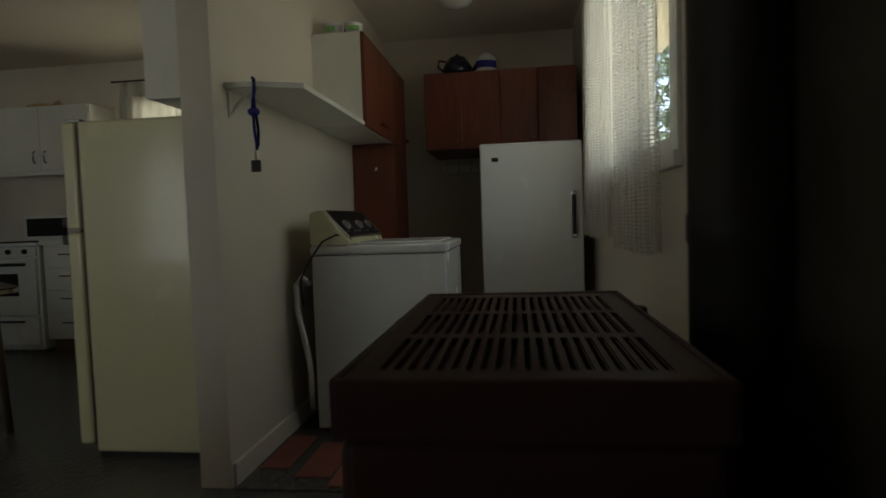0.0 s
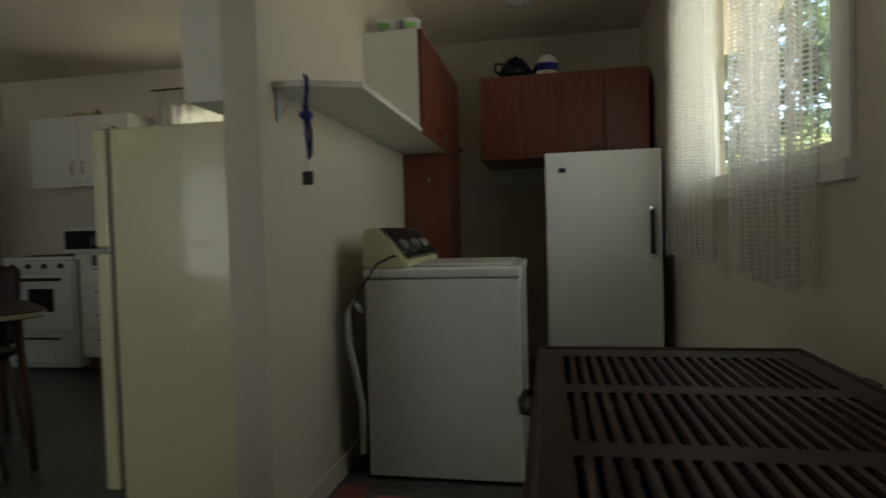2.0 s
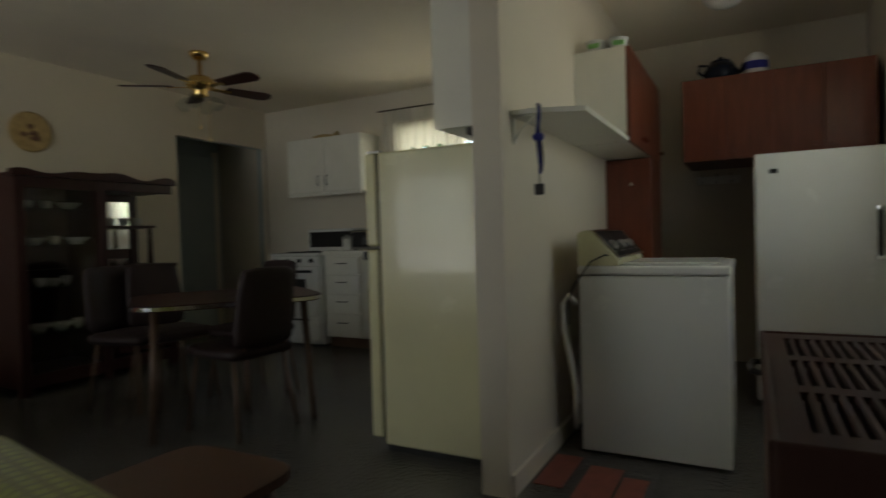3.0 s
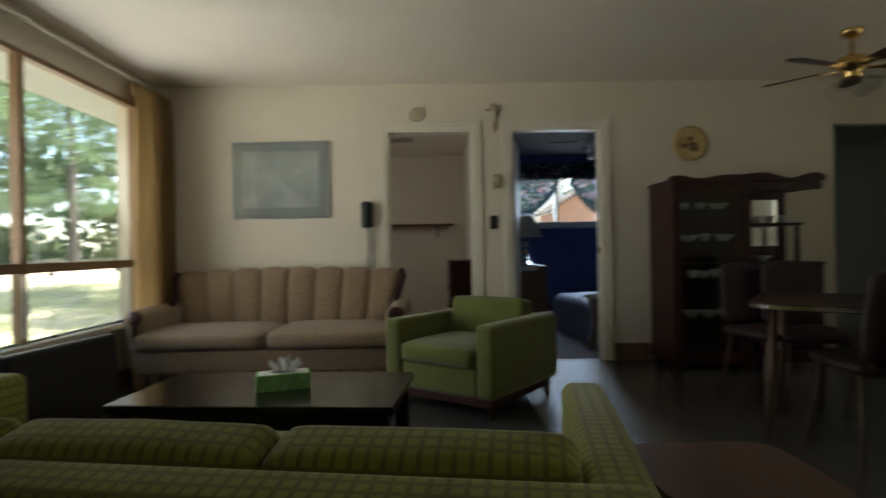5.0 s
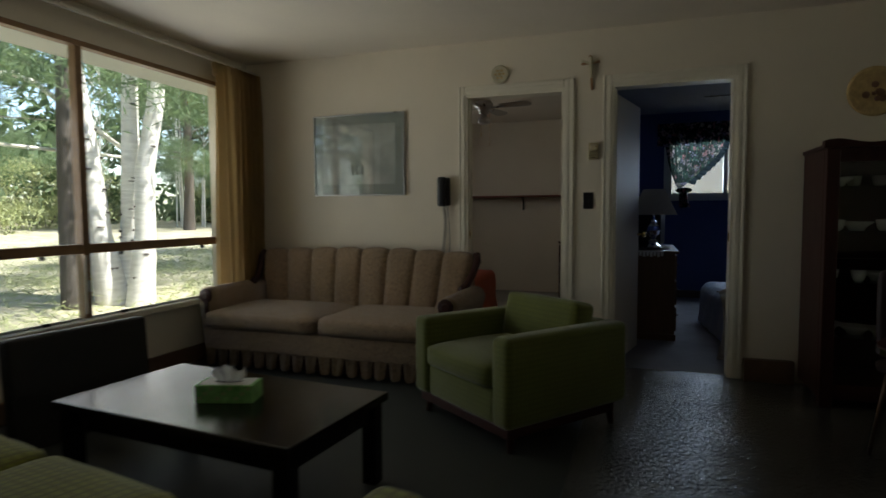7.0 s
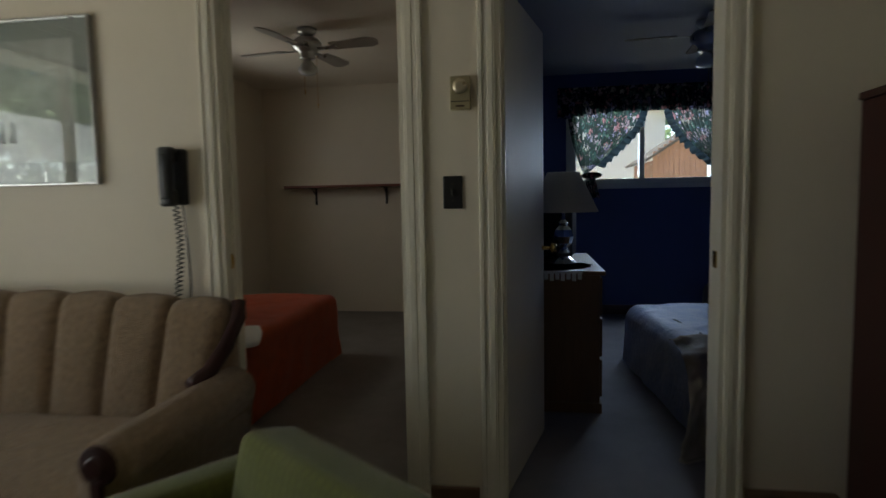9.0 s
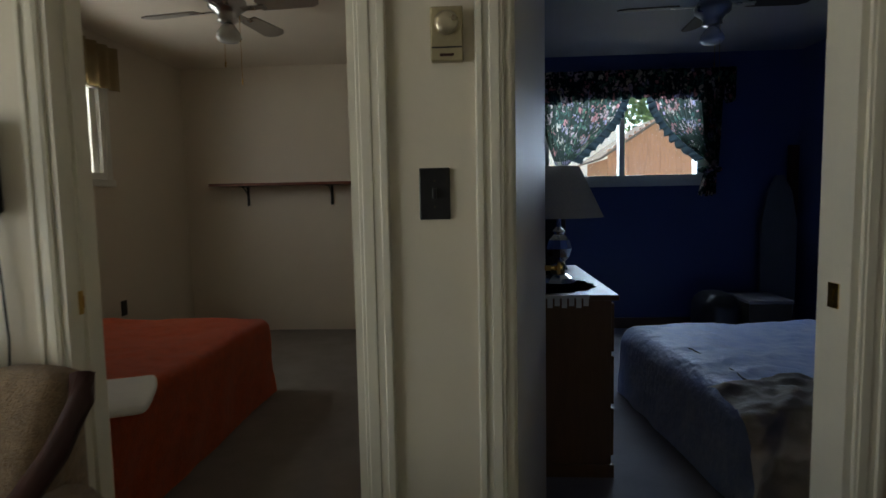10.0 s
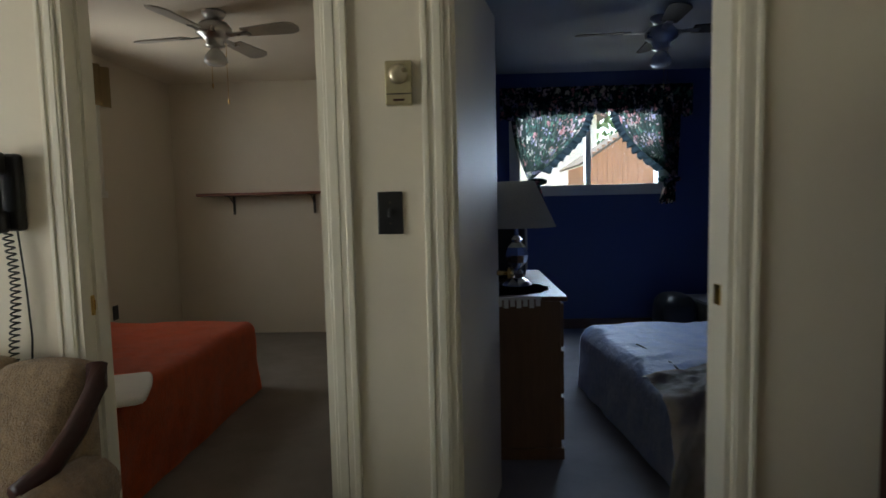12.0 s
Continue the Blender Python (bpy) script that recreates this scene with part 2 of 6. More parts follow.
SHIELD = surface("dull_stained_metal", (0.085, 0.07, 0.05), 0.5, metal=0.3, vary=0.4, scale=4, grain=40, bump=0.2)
BLACK = surface("black_plastic", (0.015, 0.015, 0.016), 0.35, vary=0.15, scale=9, grain=200, bump=0.1)
GREY_METAL = surface("brushed_steel", (0.5, 0.5, 0.5), 0.3, metal=1.0, vary=0.1, scale=8, grain=120, bump=0.05)
CHROME = surface("chrome", (0.75, 0.75, 0.75), 0.1, metal=1.0, vary=0.05, scale=8, grain=120, bump=0.0)
BRASS = surface("polished_brass", (0.75, 0.52, 0.2), 0.18, metal=1.0, vary=0.12, scale=9, grain=120, bump=0.03)
GREEN = plaid("green_plaid_wool", (0.27, 0.285, 0.036), (0.10, 0.085, 0.016), 0.033, 0.009, 0.6)
GREEN_SOFT = plaid("green_tweed", (0.125, 0.14, 0.02), (0.085, 0.092, 0.015), 0.026, 0.008, 0.5)
TAN = surface("tan_chenille", (0.32, 0.215, 0.125), 0.95, vary=0.42, scale=48, grain=190, bump=1.0, depth=0.012, sheen=0.3)
GOLD_CURTAIN = cloth("gold_drape", (0.50, 0.39, 0.22), (0.62, 0.45, 0.2), 0.5)
LACE = cloth("white_openwork_lace", (0.74, 0.72, 0.66), (0.70, 0.68, 0.62), 0.5, lace=0.0135)
SHEER = cloth("white_window_cloth", (0.8, 0.78, 0.7), (0.8, 0.78, 0.7), 0.5)
# lined copy of the floral print, its ground darkened to stand for shade
FLORAL_SHADED = cloth("shaded_floral_lined", (0.012, 0.022, 0.025), (0.012, 0.022, 0.025), 0.06, flowers=True)
FLORAL = cloth("dark_floral_print", (0.035, 0.05, 0.042), (0.035, 0.05, 0.042), 0.5, flowers=True)
RUFFLE = cloth("teal_ruffle_cloth", (0.022, 0.03, 0.034), (0.03, 0.044, 0.052), 0.25)
FAN_GREY = surface("grey_painted_blade", (0.46, 0.43, 0.37), 0.5, vary=0.1, scale=6, grain=40, bump=0.05)
FAN_DARK = surface("dark_matt_blade", (0.03, 0.022, 0.02), 0.7, vary=0.2, scale=6, grain=40, bump=0.05)
RED_COVER = surface("orange_red_bedspread", (0.74, 0.125, 0.022), 0.9, vary=0.22, scale=24, grain=110, bump=0.9, depth=0.006, sheen=0.3)
BLUE_COVER = surface("pale_blue_satin", (0.46, 0.60, 0.95), 0.48, vary=0.2, scale=9, grain=22, bump=0.6, depth=0.016, sheen=0.4, other=(0.60, 0.64, 0.76))
BEIGE_COVER = surface("faded_floral_bedspread", (0.46, 0.42, 0.33), 0.7, vary=0.3, scale=13, grain=18, bump=0.5, depth=0.015, other=(0.40, 0.33, 0.27))
LINEN = surface("white_linen", (0.75, 0.74, 0.70), 0.9, vary=0.06, scale=10, grain=260, bump=0.3)
SHADE = cloth("ivory_lampshade", (0.72, 0.68, 0.56), (0.7, 0.62, 0.45), 0.35)
GLASS = pane_glass("window_glass")
CRYSTAL = pane_glass("cut_glass", (0.85, 0.87, 0.88))
MIRROR = surface("mirror_glass", (0.85, 0.87, 0.87), 0.03, metal=1.0, vary=0.02, bump=0)
MAROON = surface("brown_vinyl_seat", (0.024, 0.011, 0.010), 0.6, vary=0.2, scale=10, grain=180, bump=0.2)
LEG_BROWN = surface("brown_enamelled_metal", (0.12, 0.075, 0.05), 0.4, metal=0.3, vary=0.15, scale=20, bump=0.05)
BRICK_RED = surface("brick_red_mat", (0.20, 0.06, 0.04), 0.8, vary=0.25, scale=14, grain=200, bump=0.4)
BASEBOARD = surface("brown_baseboard", (0.13, 0.075, 0.045), 0.5, vary=0.25, scale=6, grain=40, bump=0.1)
GRASS = surface("grass_and_needles", (0.22, 0.25, 0.16), 1.0, vary=0.4, scale=0.8, grain=9, bump=0.6, depth=0.03, other=(0.42, 0.38, 0.29))
BIRCH = surface("birch_bark", (0.74, 0.73, 0.71), 0.8, vary=0.3, scale=5, grain=26, bump=0.5, stretch=(1, 1, 5))
PINE_BARK = surface("pine_bark", (0.10, 0.088, 0.08), 0.95, vary=0.4, scale=8, grain=30, bump=0.8, depth=0.02, stretch=(3, 3, 0.8))
NEEDLES = cloth("pine_needles", (0.16, 0.225, 0.14), (0.20, 0.29, 0.14), 0.45)
LEAVES = cloth("spring_leaves", (0.42, 0.46, 0.27), (0.46, 0.52, 0.24), 0.45)
SHED_WOOD = surface("weathered_red_boards", (0.36, 0.20, 0.14), 0.85, vary=0.3, scale=4, grain=30, bump=0.3, stretch=(1, 8, 0.6))
SOFFIT = surface("white_soffit", (0.78, 0.77, 0.74), 0.6, vary=0.04, scale=3, grain=60, bump=0.1)
TEAL = surface("dark_graniteware", (0.012, 0.017, 0.028), 0.2, vary=0.3, scale=60, grain=300, bump=0.05)
TISSUE_GREEN = surface("green_printed_card", (0.12, 0.42, 0.10), 0.6, vary=0.3, scale=30, grain=200, bump=0.05, other=(0.30, 0.55, 0.2))
PAPER = surface("white_paper", (0.8, 0.8, 0.78), 0.85, vary=0.04, bump=0.1)
CHAMPAGNE = surface("spun_champagne_metal", (0.62, 0.55, 0.40), 0.3, metal=0.9, vary=0.1, scale=30, bump=0.02)
IVORY = surface("ivory_plaster", (0.52, 0.47, 0.33), 0.7, vary=0.15, scale=30, grain=150, bump=0.1)
HALL_PAINT = surface("blue_grey_paint", (0.36, 0.42, 0.42), 0.55, vary=0.06, scale=3, grain=60, bump=0.1)
BOARD_GREY = surface("faded_grey_cover", (0.17, 0.18, 0.19), 0.8, vary=0.12, scale=12, grain=90, bump=0.2)
FADED_GOLD = cloth("faded_patterned_cloth", (0.34, 0.27, 0.15), (0.30, 0.22, 0.10), 0.35)
ART = surface("pale_snow_scene_print", (0.50, 0.53, 0.50), 0.5, vary=0.2, scale=5, grain=20, bump=0, other=(0.62, 0.64, 0.62))
MATBOARD = surface("grey_mat_board", (0.38, 0.41, 0.39), 0.7, vary=0.06, bump=0.05)
NAVY = surface("blue_woven_strap", (0.015, 0.02, 0.22), 0.7, vary=0.2, scale=20, grain=300, bump=0.3)
CERAMIC = surface("white_china", (0.7, 0.7, 0.67), 0.2, vary=0.08, scale=20, bump=0)
STRAW = surface("woven_straw", (0.5, 0.36, 0.16), 0.8, vary=0.35, scale=25, grain=160, bump=0.5)
BRONZE = surface("champagne_cover", (0.42, 0.36, 0.22), 0.4, metal=0.45, vary=0.12, scale=20, bump=0.05)


# ---- building helpers ----
def box(bm, x0, x1, y0, y1, z0, z1, bevel=0.0, seg=2, m=None):
    """A box between the given bounds, its edges rounded."""
    made = bmesh.ops.create_cube(bm, size=1.0)["verts"]
    bmesh.ops.scale(bm, vec=(abs(x1 - x0), abs(y1 - y0), abs(z1 - z0)), verts=made)
    bmesh.ops.translate(bm, vec=((x0 + x1) / 2, (y0 + y1) / 2, (z0 + z1) / 2), verts=made)
    if bevel:
        edges = list({e for v in made for e in v.link_edges})
        made = list({v for f in bmesh.ops.bevel(bm, geom=edges, offset=bevel, segments=seg, profile=0.5, affect="EDGES")["faces"] for v in f.verts} | {v for v in made if v.is_valid})
    if m is not None:
        bmesh.ops.transform(bm, matrix=m, verts=made)
    return made


def rod(bm, a, b, r0, r1=None, seg=12):
    """A straight round bar from a to b, tapering from r0 to r1."""
    a, b = Vector(a), Vector(b)
    r1 = r0 if r1 is None else r1
    made = bmesh.ops.create_cone(bm, cap_ends=True, segments=seg, radius1=r0, radius2=r1, depth=(b - a).length)["verts"]
    turn = (b - a).to_track_quat("Z", "Y").to_matrix().to_4x4()
    bmesh.ops.transform(bm, matrix=Matrix.Translation((a + b) / 2) @ turn, verts=made)
    return made


def pipe(bm, points, r, seg=8):
    """A bent round bar through the points."""
    pts = [Vector(p) for p in points]
    rings = []
    up = Vector((0.137, 0.291, 0.947))
    for i, p in enumerate(pts):
        d = (pts[min(i + 1, len(pts) - 1)] - pts[max(i - 1, 0)]).normalized()
        u = d.cross(up).normalized()
        w = d.cross(u)
        rings.append([bm.verts.new(p + r * (math.cos(2 * math.pi * k / seg) * u + math.sin(2 * math.pi * k / seg) * w)) for k in range(seg)])
    for a, b in zip(rings, rings[1:]):
        for k in range(seg):
            bm.faces.new((a[k], a[(k + 1) % seg], b[(k + 1) % seg], b[k]))
    bm.faces.new(rings[0][::-1])
    bm.faces.new(rings[-1])


def turned(bm, profile, seg=24, at=(0, 0, 0)):
    """A round body from (radius, height) pairs."""
    rings = [[bm.verts.new((at[0] + r * math.cos(2 * math.pi * k / seg), at[1] + r * math.sin(2 * math.pi * k / seg), at[2] + z)) for k in range(seg)] for r, z in profile]
    for a, b in zip(rings, rings[1:]):
        for k in range(seg):
            bm.faces.new((a[k], a[(k + 1) % seg], b[(k + 1) % seg], b[k]))
    bm.faces.new(rings[0][::-1])
    bm.faces.new(rings[-1])


def sheet(bm, place, nu, nv):
    """A surface from place(u, v), u and v from 0 to 1."""
    grid = [[bm.verts.new(place(i / nu, j / nv)) for j in range(nv + 1)] for i in range(nu + 1)]
    for i in range(nu):
        for j in range(nv):
            bm.faces.new((grid[i][j], grid[i + 1][j], grid[i + 1][j + 1], grid[i][j + 1]))
    return grid


def mesh_object(name, bm, material, smooth=False):
    bmesh.ops.recalc_face_normals(bm, faces=bm.faces)
    me = bpy.data.meshes.new(name)
    bm.to_mesh(me)
    bm.free()
    me.materials.append(material)
    if smooth:
        me.polygons.foreach_set("use_smooth", [True] * len(me.polygons))
    return new(name, me)


def part(name, bm, material, parent, label="", smooth=False):
    ob = mesh_object(name, bm, material, smooth)
    ob.parent = parent
    return tagged(ob, label)


def thing(name, label, category, x=0, y=0, z=0, turn=0, group=""):
    ob = new(name)
    ob.matrix_basis = pose(x, y, z, 0, 0, turn)
    ob.empty_display_size = 0.1
    return tagged(ob, label, category, group)


def solid(name, bm, material, label, category, group="", kind="", smooth=False):
    return tagged(mesh_object(name, bm, material, smooth), label, category, group, kind)


def one(*args, **kw):
    bm = bmesh.new()
    box(bm, *args, **kw)
    return bm


def bars(*rows):
    bm = bmesh.new()
    for r in rows:
        rod(bm, *r)
    return bm


def cushion(x0, x1, y0, y1, z0, z1, crown=0.03, r=0.035, n=10):
    """A stuffed block: rounded edges, faces swollen in the middle."""
    bm = bmesh.new()
    box(bm, x0, x1, y0, y1, z0, z1)
    bmesh.ops.subdivide_edges(bm, edges=bm.edges[:], cuts=n, use_grid_fill=True)
    c = Vector(((x0 + x1) / 2, (y0 + y1) / 2, (z0 + z1) / 2))
    h = Vector((abs(x1 - x0) / 2, abs(y1 - y0) / 2, abs(z1 - z0) / 2))
    for v in bm.verts:
        d = v.co - c
        q = Vector([d[i] / h[i] for i in range(3)])
        inner = Vector([max(-h[i] + r, min(h[i] - r, d[i])) for i in range(3)])
        off = d - inner
        if off.length > 1e-6:
            d = inner + off.normalized() * min(r, off.length)
        for i in range(3):
            j, k = (i + 1) % 3, (i + 2) % 3
            d[i] += q[i] * crown * (1 - q[j] ** 2) * (1 - q[k] ** 2) * (1.0 if abs(q[i]) > 0.5 else 0.0)
        v.co = c + d + Vector([noise.noise((v.co + Vector((3 * i, 0, 0))) * 7) * 0.003 for i in range(3)])
    return bm


# ---- plan ----
W, E, S, N, H = -5.19, 0.36, -2.62, 4.5, 2.45
W2, T = -9.15, 0.12
BS, BN, BD = -2.3, 3.25, 0.33


def wall(name, material, axis, at, thick, a, b, z0, z1, openings=(), label="", second=None):
    """A wall across axis at its inner face, running from a to b, with openings (from, to, bottom, top) right through it."""
    bm = bmesh.new()
    cuts = sorted(openings)
    spans, pos = [], a
    for o in cuts:
        spans.append((pos, o[0], z0, z1))
        if o[2] > z0:
            spans.append((o[0], o[1], z0, o[2]))
        if o[3] < z1:
            spans.append((o[0], o[1], o[3], z1))
        pos = o[1]
    spans.append((pos, b, z0, z1))
    for p, q, r, s in spans:
        if axis == "x":
            box(bm, min(at, at + thick), max(at, at + thick), p, q, r, s)
        else:
            box(bm, p, q, min(at, at + thick), max(at, at + thick), r, s)
    bmesh.ops.remove_doubles(bm, verts=bm.verts, dist=1e-4)
    return solid(name, bm, material, label, "wall", kind="structure")


D1 = (-0.61, 0.143, 0.0, 2.045)
D2 = (0.484, 1.281, 0.0, 2.05)
HALL = (3.34, 4.48, 0.0, 2.05)
SWIN = (-4.88, -2.60, 0.47, 2.22)
EWIN = (1.50, 3.0, 1.14, 2.12)
NWIN = (-3.45, -2.2, 1.2, 2.1)
BWIN = (1.02, 2.42, 1.34, 2.16)
CWIN = (-7.98, -7.1, 1.40, 2.1)

wall("wall_west", WHITE_WALL, "x", W, -T / 2, S, N, 0, H, [D1, D2, HALL], "off-white painted living room wall with two doorways")
wall("wall_bedroom_white", WHITE_WALL, "x", W - T / 2, -T / 2, S, BD, 0, H, [D1], "off-white painted bedroom side of the wall")
wall("wall_bedroom_blue", BLUE_WALL, "x", W - T / 2, -T / 2, BD, BN, 0, H, [D2], "dark blue painted bedroom side of the wall")
wall("wall_hall_side", HALL_PAINT, "x", W - T / 2, -T / 2, BN + 0.1, N, 0, H, [HALL], "grey painted hall side of the wall")
wall("wall_south", WHITE_WALL, "y", S, -0.16, W - T, E + 0.16, -0.4, H, [SWIN], "off-white painted wall round the picture window")
wall("wall_east", GREY_WALL, "x", E, 0.16, S, N + 0.16, -0.4, H, [EWIN], "pale grey painted laundry wall with a window")
wall("wall_north", GREY_WALL, "y", N, 0.16, W2 - 0.16, E, -0.4, H, [NWIN], "pale painted wall behind the cabinets")
wall("wall_partition", GREY_WALL, "x", -1.30, 0.12, 1.65, N, 0, H, [], "pale painted partition between kitchen and laundry")
wall("wall_bedroom_west_white", WHITE_WALL, "x", W2, -0.16, S - 0.16, BD, -0.4, H, [], "off-white bedroom end wall")
wall("wall_bedroom_west_blue", BLUE_WALL, "x", W2, -0.16, BD, BN + 0.1, -0.4, H, [BWIN], "dark blue bedroom end wall with a window")
wall("wall_bedroom_south", WHITE_WALL, "y", BS, -0.48, W2, W - T, -0.4, H, [CWIN], "off-white bedroom wall with a small window")
wall("wall_divider_white", WHITE_WALL, "y", BD, -0.05, W2, W - T, 0, H, [], "off-white wall between the bedrooms")
wall("wall_divider_blue", BLUE_WALL, "y", BD, 0.05, W2, W - T, 0, H, [], "dark blue wall between the bedrooms")
wall("wall_bedroom_north", BLUE_WALL, "y", BN, 0.05, W2, W - T, 0, H, [], "dark blue bedroom wall")
wall("wall_hall_south", HALL_PAINT, "y", BN + 0.05, 0.05, W2, W - T, 0, H, [], "grey painted hall wall")
wall("wall_hall_end", HALL_PAINT, "x", -5.95, -0.1, BN + 0.1, N, 0, H, [], "grey painted wall at the end of the hall")

solid("floor", one(W - T / 2, E + 0.1, S - 0.05, N + 0.05, -0.1, 0), VINYL, "glossy grey sheet vinyl floor", "floor", kind="structure")
solid("floor_hall", one(-6.8, W - T / 2, BN + 0.05, N + 0.05, -0.1, -0.002), VINYL, "glossy grey sheet vinyl hall floor", "floor", kind="structure")
solid("floor_bedroom_white", one(W2 - 0.05, W - T / 2, BS - 0.3, BD, -0.1, 0.004), CARPET_WARM, "grey-brown bedroom carpet", "floor", kind="structure")
solid("floor_bedroom_blue", one(W2 - 0.05, W - T / 2, BD, BN + 0.05, -0.1, 0.004), CARPET, "grey-blue looped bedroom carpet", "floor", kind="structure")
solid("ceiling", one(W2 - 0.9, E + 0.9, S - 0.16, N + 0.9, H, H + 0.15), CEIL, "off-white painted ceiling", "ceiling", kind="structure")
# thin added sheet under the ceiling; its dark tone imitates the room's dimness
solid("ceiling_bedroom_blue", one(W2, W - T, BD + 0.05, BN, H - 0.006, H - 0.0005), CEIL_DIMMED, "bedroom ceiling with dim blue light put into its paint", "ceiling", kind="structure")
solid("eave", one(W2 - 0.9, E + 0.9, S - 0.80, S - 0.164, H - 0.13, H + 0.15), SOFFIT, "white painted eave outside the window", "eave", kind="structure")

RUG = surface("dark_flat_rug", (0.030, 0.034, 0.030), 0.6, vary=0.25, scale=8, grain=180, bump=0.5, depth=0.003)
solid("rug", one(W + 0.02, -1.15, S + 0.06, 0.40, 0.0, 0.004, 0.001), RUG, "dark grey-green flat rug under the seats", "rug")

# door casings
def casing(name, o, face, direction, wl, wr):
    """Moulded cream trim round a doorway on the living room side, and the jamb boards in the opening."""
    root = tagged(thing(name, "cream painted moulded door trim", "door frame"), kind="structure")
    y0, y1, _, top = o
    w = 0.07
    def bead(a0, a1, z0, z1, upright):
        bm = bmesh.new()
        for k, (p, q, d) in enumerate(((0.0, 1.0, 0.012), (0.12, 0.5, 0.0145), (0.72, 0.98, 0.0175))):
            if upright:
                box(bm, face, face + direction * d, a0 + (a1 - a0) * p, a0 + (a1 - a0) * q, z0, z1 - 0.001 * k, 0.003)
            else:
                box(bm, face, face + direction * d, a0 + 0.001 * k, a1 - 0.001 * k, z0 + (z1 - z0) * p, z0 + (z1 - z0) * q, 0.003)
        return bm
    part("side_trim", bead(y0, y0 - wl, 0, top + w, True), TRIM, root)
    part("side_trim", bead(y1, y1 + wr, 0, top + w, True), TRIM, root)
    part("head_trim", bead(y0, y1, top, top + w, False), TRIM, root)
    part("jamb", one(W - T - 0.004, W + 0.004, y0, y0 + 0.018, 0, top), TRIM, root)
    part("jamb", one(W - T - 0.004, W + 0.004, y1 - 0.018, y1, 0, top), TRIM, root)
    part("jamb", one(W - T - 0.004, W + 0.004, y0 + 0.018, y1 - 0.018, top - 0.018, top), TRIM, root)
    part("stop", one(W - 0.075, W - 0.05, y0 + 0.018, y0 + 0.03, 0, top - 0.02), TRIM, root)
    return root


c1 = casing("door_1", D1, W, 1, 0.054, 0.074)
c2 = casing("door_2", D2, W, 1, 0.065, 0.068)
for root, y in ((c1, D1[0] + 0.018), (c2, D2[1] - 0.018)):
    s = 1 if root is c1 else -1
    bm = one(W - 0.075, W - 0.035, min(y, y + s * 0.004), max(y, y + s * 0.004), 0.94, 1.0, 0.001)
    box(bm, W - 0.065, W - 0.05, min(y, y + s * 0.006), max(y, y + s * 0.006), 0.955, 0.985)
    part("strike_plate", bm, BRASS, root, "small brass strike plate")

# baseboards
def baseboard(*args):
    solid("baseboard", one(*args, bevel=0.004), BASEBOARD, "brown wooden baseboard", "baseboard", kind="structure")


baseboard(W, -2.3, S, S + 0.03, 0, 0.12)
baseboard(W + 0.002, W + 0.06, 1.36, 1.66, 0, 0.15)
baseboard(W + 0.002, W + 0.022, 0.22, 0.408, 0, 0.1)
baseboard(W2, W2 + 0.02, BD + 0.06, BN, 0, 0.1)
solid("baseboard", one(-1.18, -1.165, 1.66, 4.4, 0, 0.09, 0.003), GREY_WALL, "grey painted baseboard", "baseboard", kind="structure")


# windows
win = tagged(thing("window_1", "large picture window in a varnished wooden frame", "window"), kind="structure")
x0, x1, z0, z1 = SWIN
rail, mull, f = 0.93, -3.555, 0.034
ya, yb = S - 0.055, S + 0.012
part("window_frame", one(x0, x0 + f, ya, yb, z0, z1, 0.004), FRAME_WOOD, win)
part("window_frame", one(x1 - f, x1, ya, yb, z0, z1, 0.004), FRAME_WOOD, win)
part("window_frame", one(x0 + f, x1 - f, ya, yb, z1 - f, z1, 0.004), FRAME_WOOD, win)
part("mullion", one(mull - 0.024, mull + 0.024, ya, yb - 0.004, z0 + 0.02, z1 - f, 0.004), FRAME_WOOD, win)
part("rail", one(x0 + f, mull - 0.024, ya, yb - 0.006, rail - 0.03, rail + 0.03, 0.004), FRAME_WOOD, win)
part("rail", one(mull + 0.024, x1 - f, ya, yb - 0.006, rail - 0.03, rail + 0.03, 0.004), FRAME_WOOD, win)
part("window_sill", one(x0 - 0.05, x1 + 0.05, ya, S + 0.045, z0 - 0.03, z0 + 0.012, 0.006), TRIM, win, "cream painted sill")
for a, b in ((x0 + f, mull - 0.024), (mull + 0.024, x1 - f)):
    for c, d in ((z0 + 0.012, rail - 0.03), (rail + 0.03, z1 - f)):
        g = part("pane", one(a, b, S - 0.045, S - 0.040, c, d), GLASS, win)
        g.visible_shadow = False
    # slim metal track and stay of the lower opening light
    part("track", one(a, b, S - 0.038, S - 0.02, z0 + 0.013, z0 + 0.026, 0.003), GREY_METAL, win, "dull aluminium sash track")
    bm = bmesh.new()
    for px in (a + 0.25, b - 0.25):
        box(bm, px - 0.02, px + 0.02, S - 0.019, S + 0.004, z0 + 0.014, z0 + 0.032, 0.004)
        box(bm, px - 0.012, px + 0.012, S - 0.03, S - 0.004, rail - 0.055, rail - 0.031, 0.004)
    part("catch", bm, BLACK, win, "small dark metal catches")
part("latch", one(mull - 0.012, mull + 0.012, yb - 0.004, yb + 0.016, 0.66, 0.73, 0.003), GREY_METAL, win, "grey metal latch")
part("sash_strip", one(mull + 0.008, mull + 0.024, yb - 0.004, yb + 0.004, z0 + 0.05, rail - 0.04, 0.002), TRIM, win, "pale sash edge")

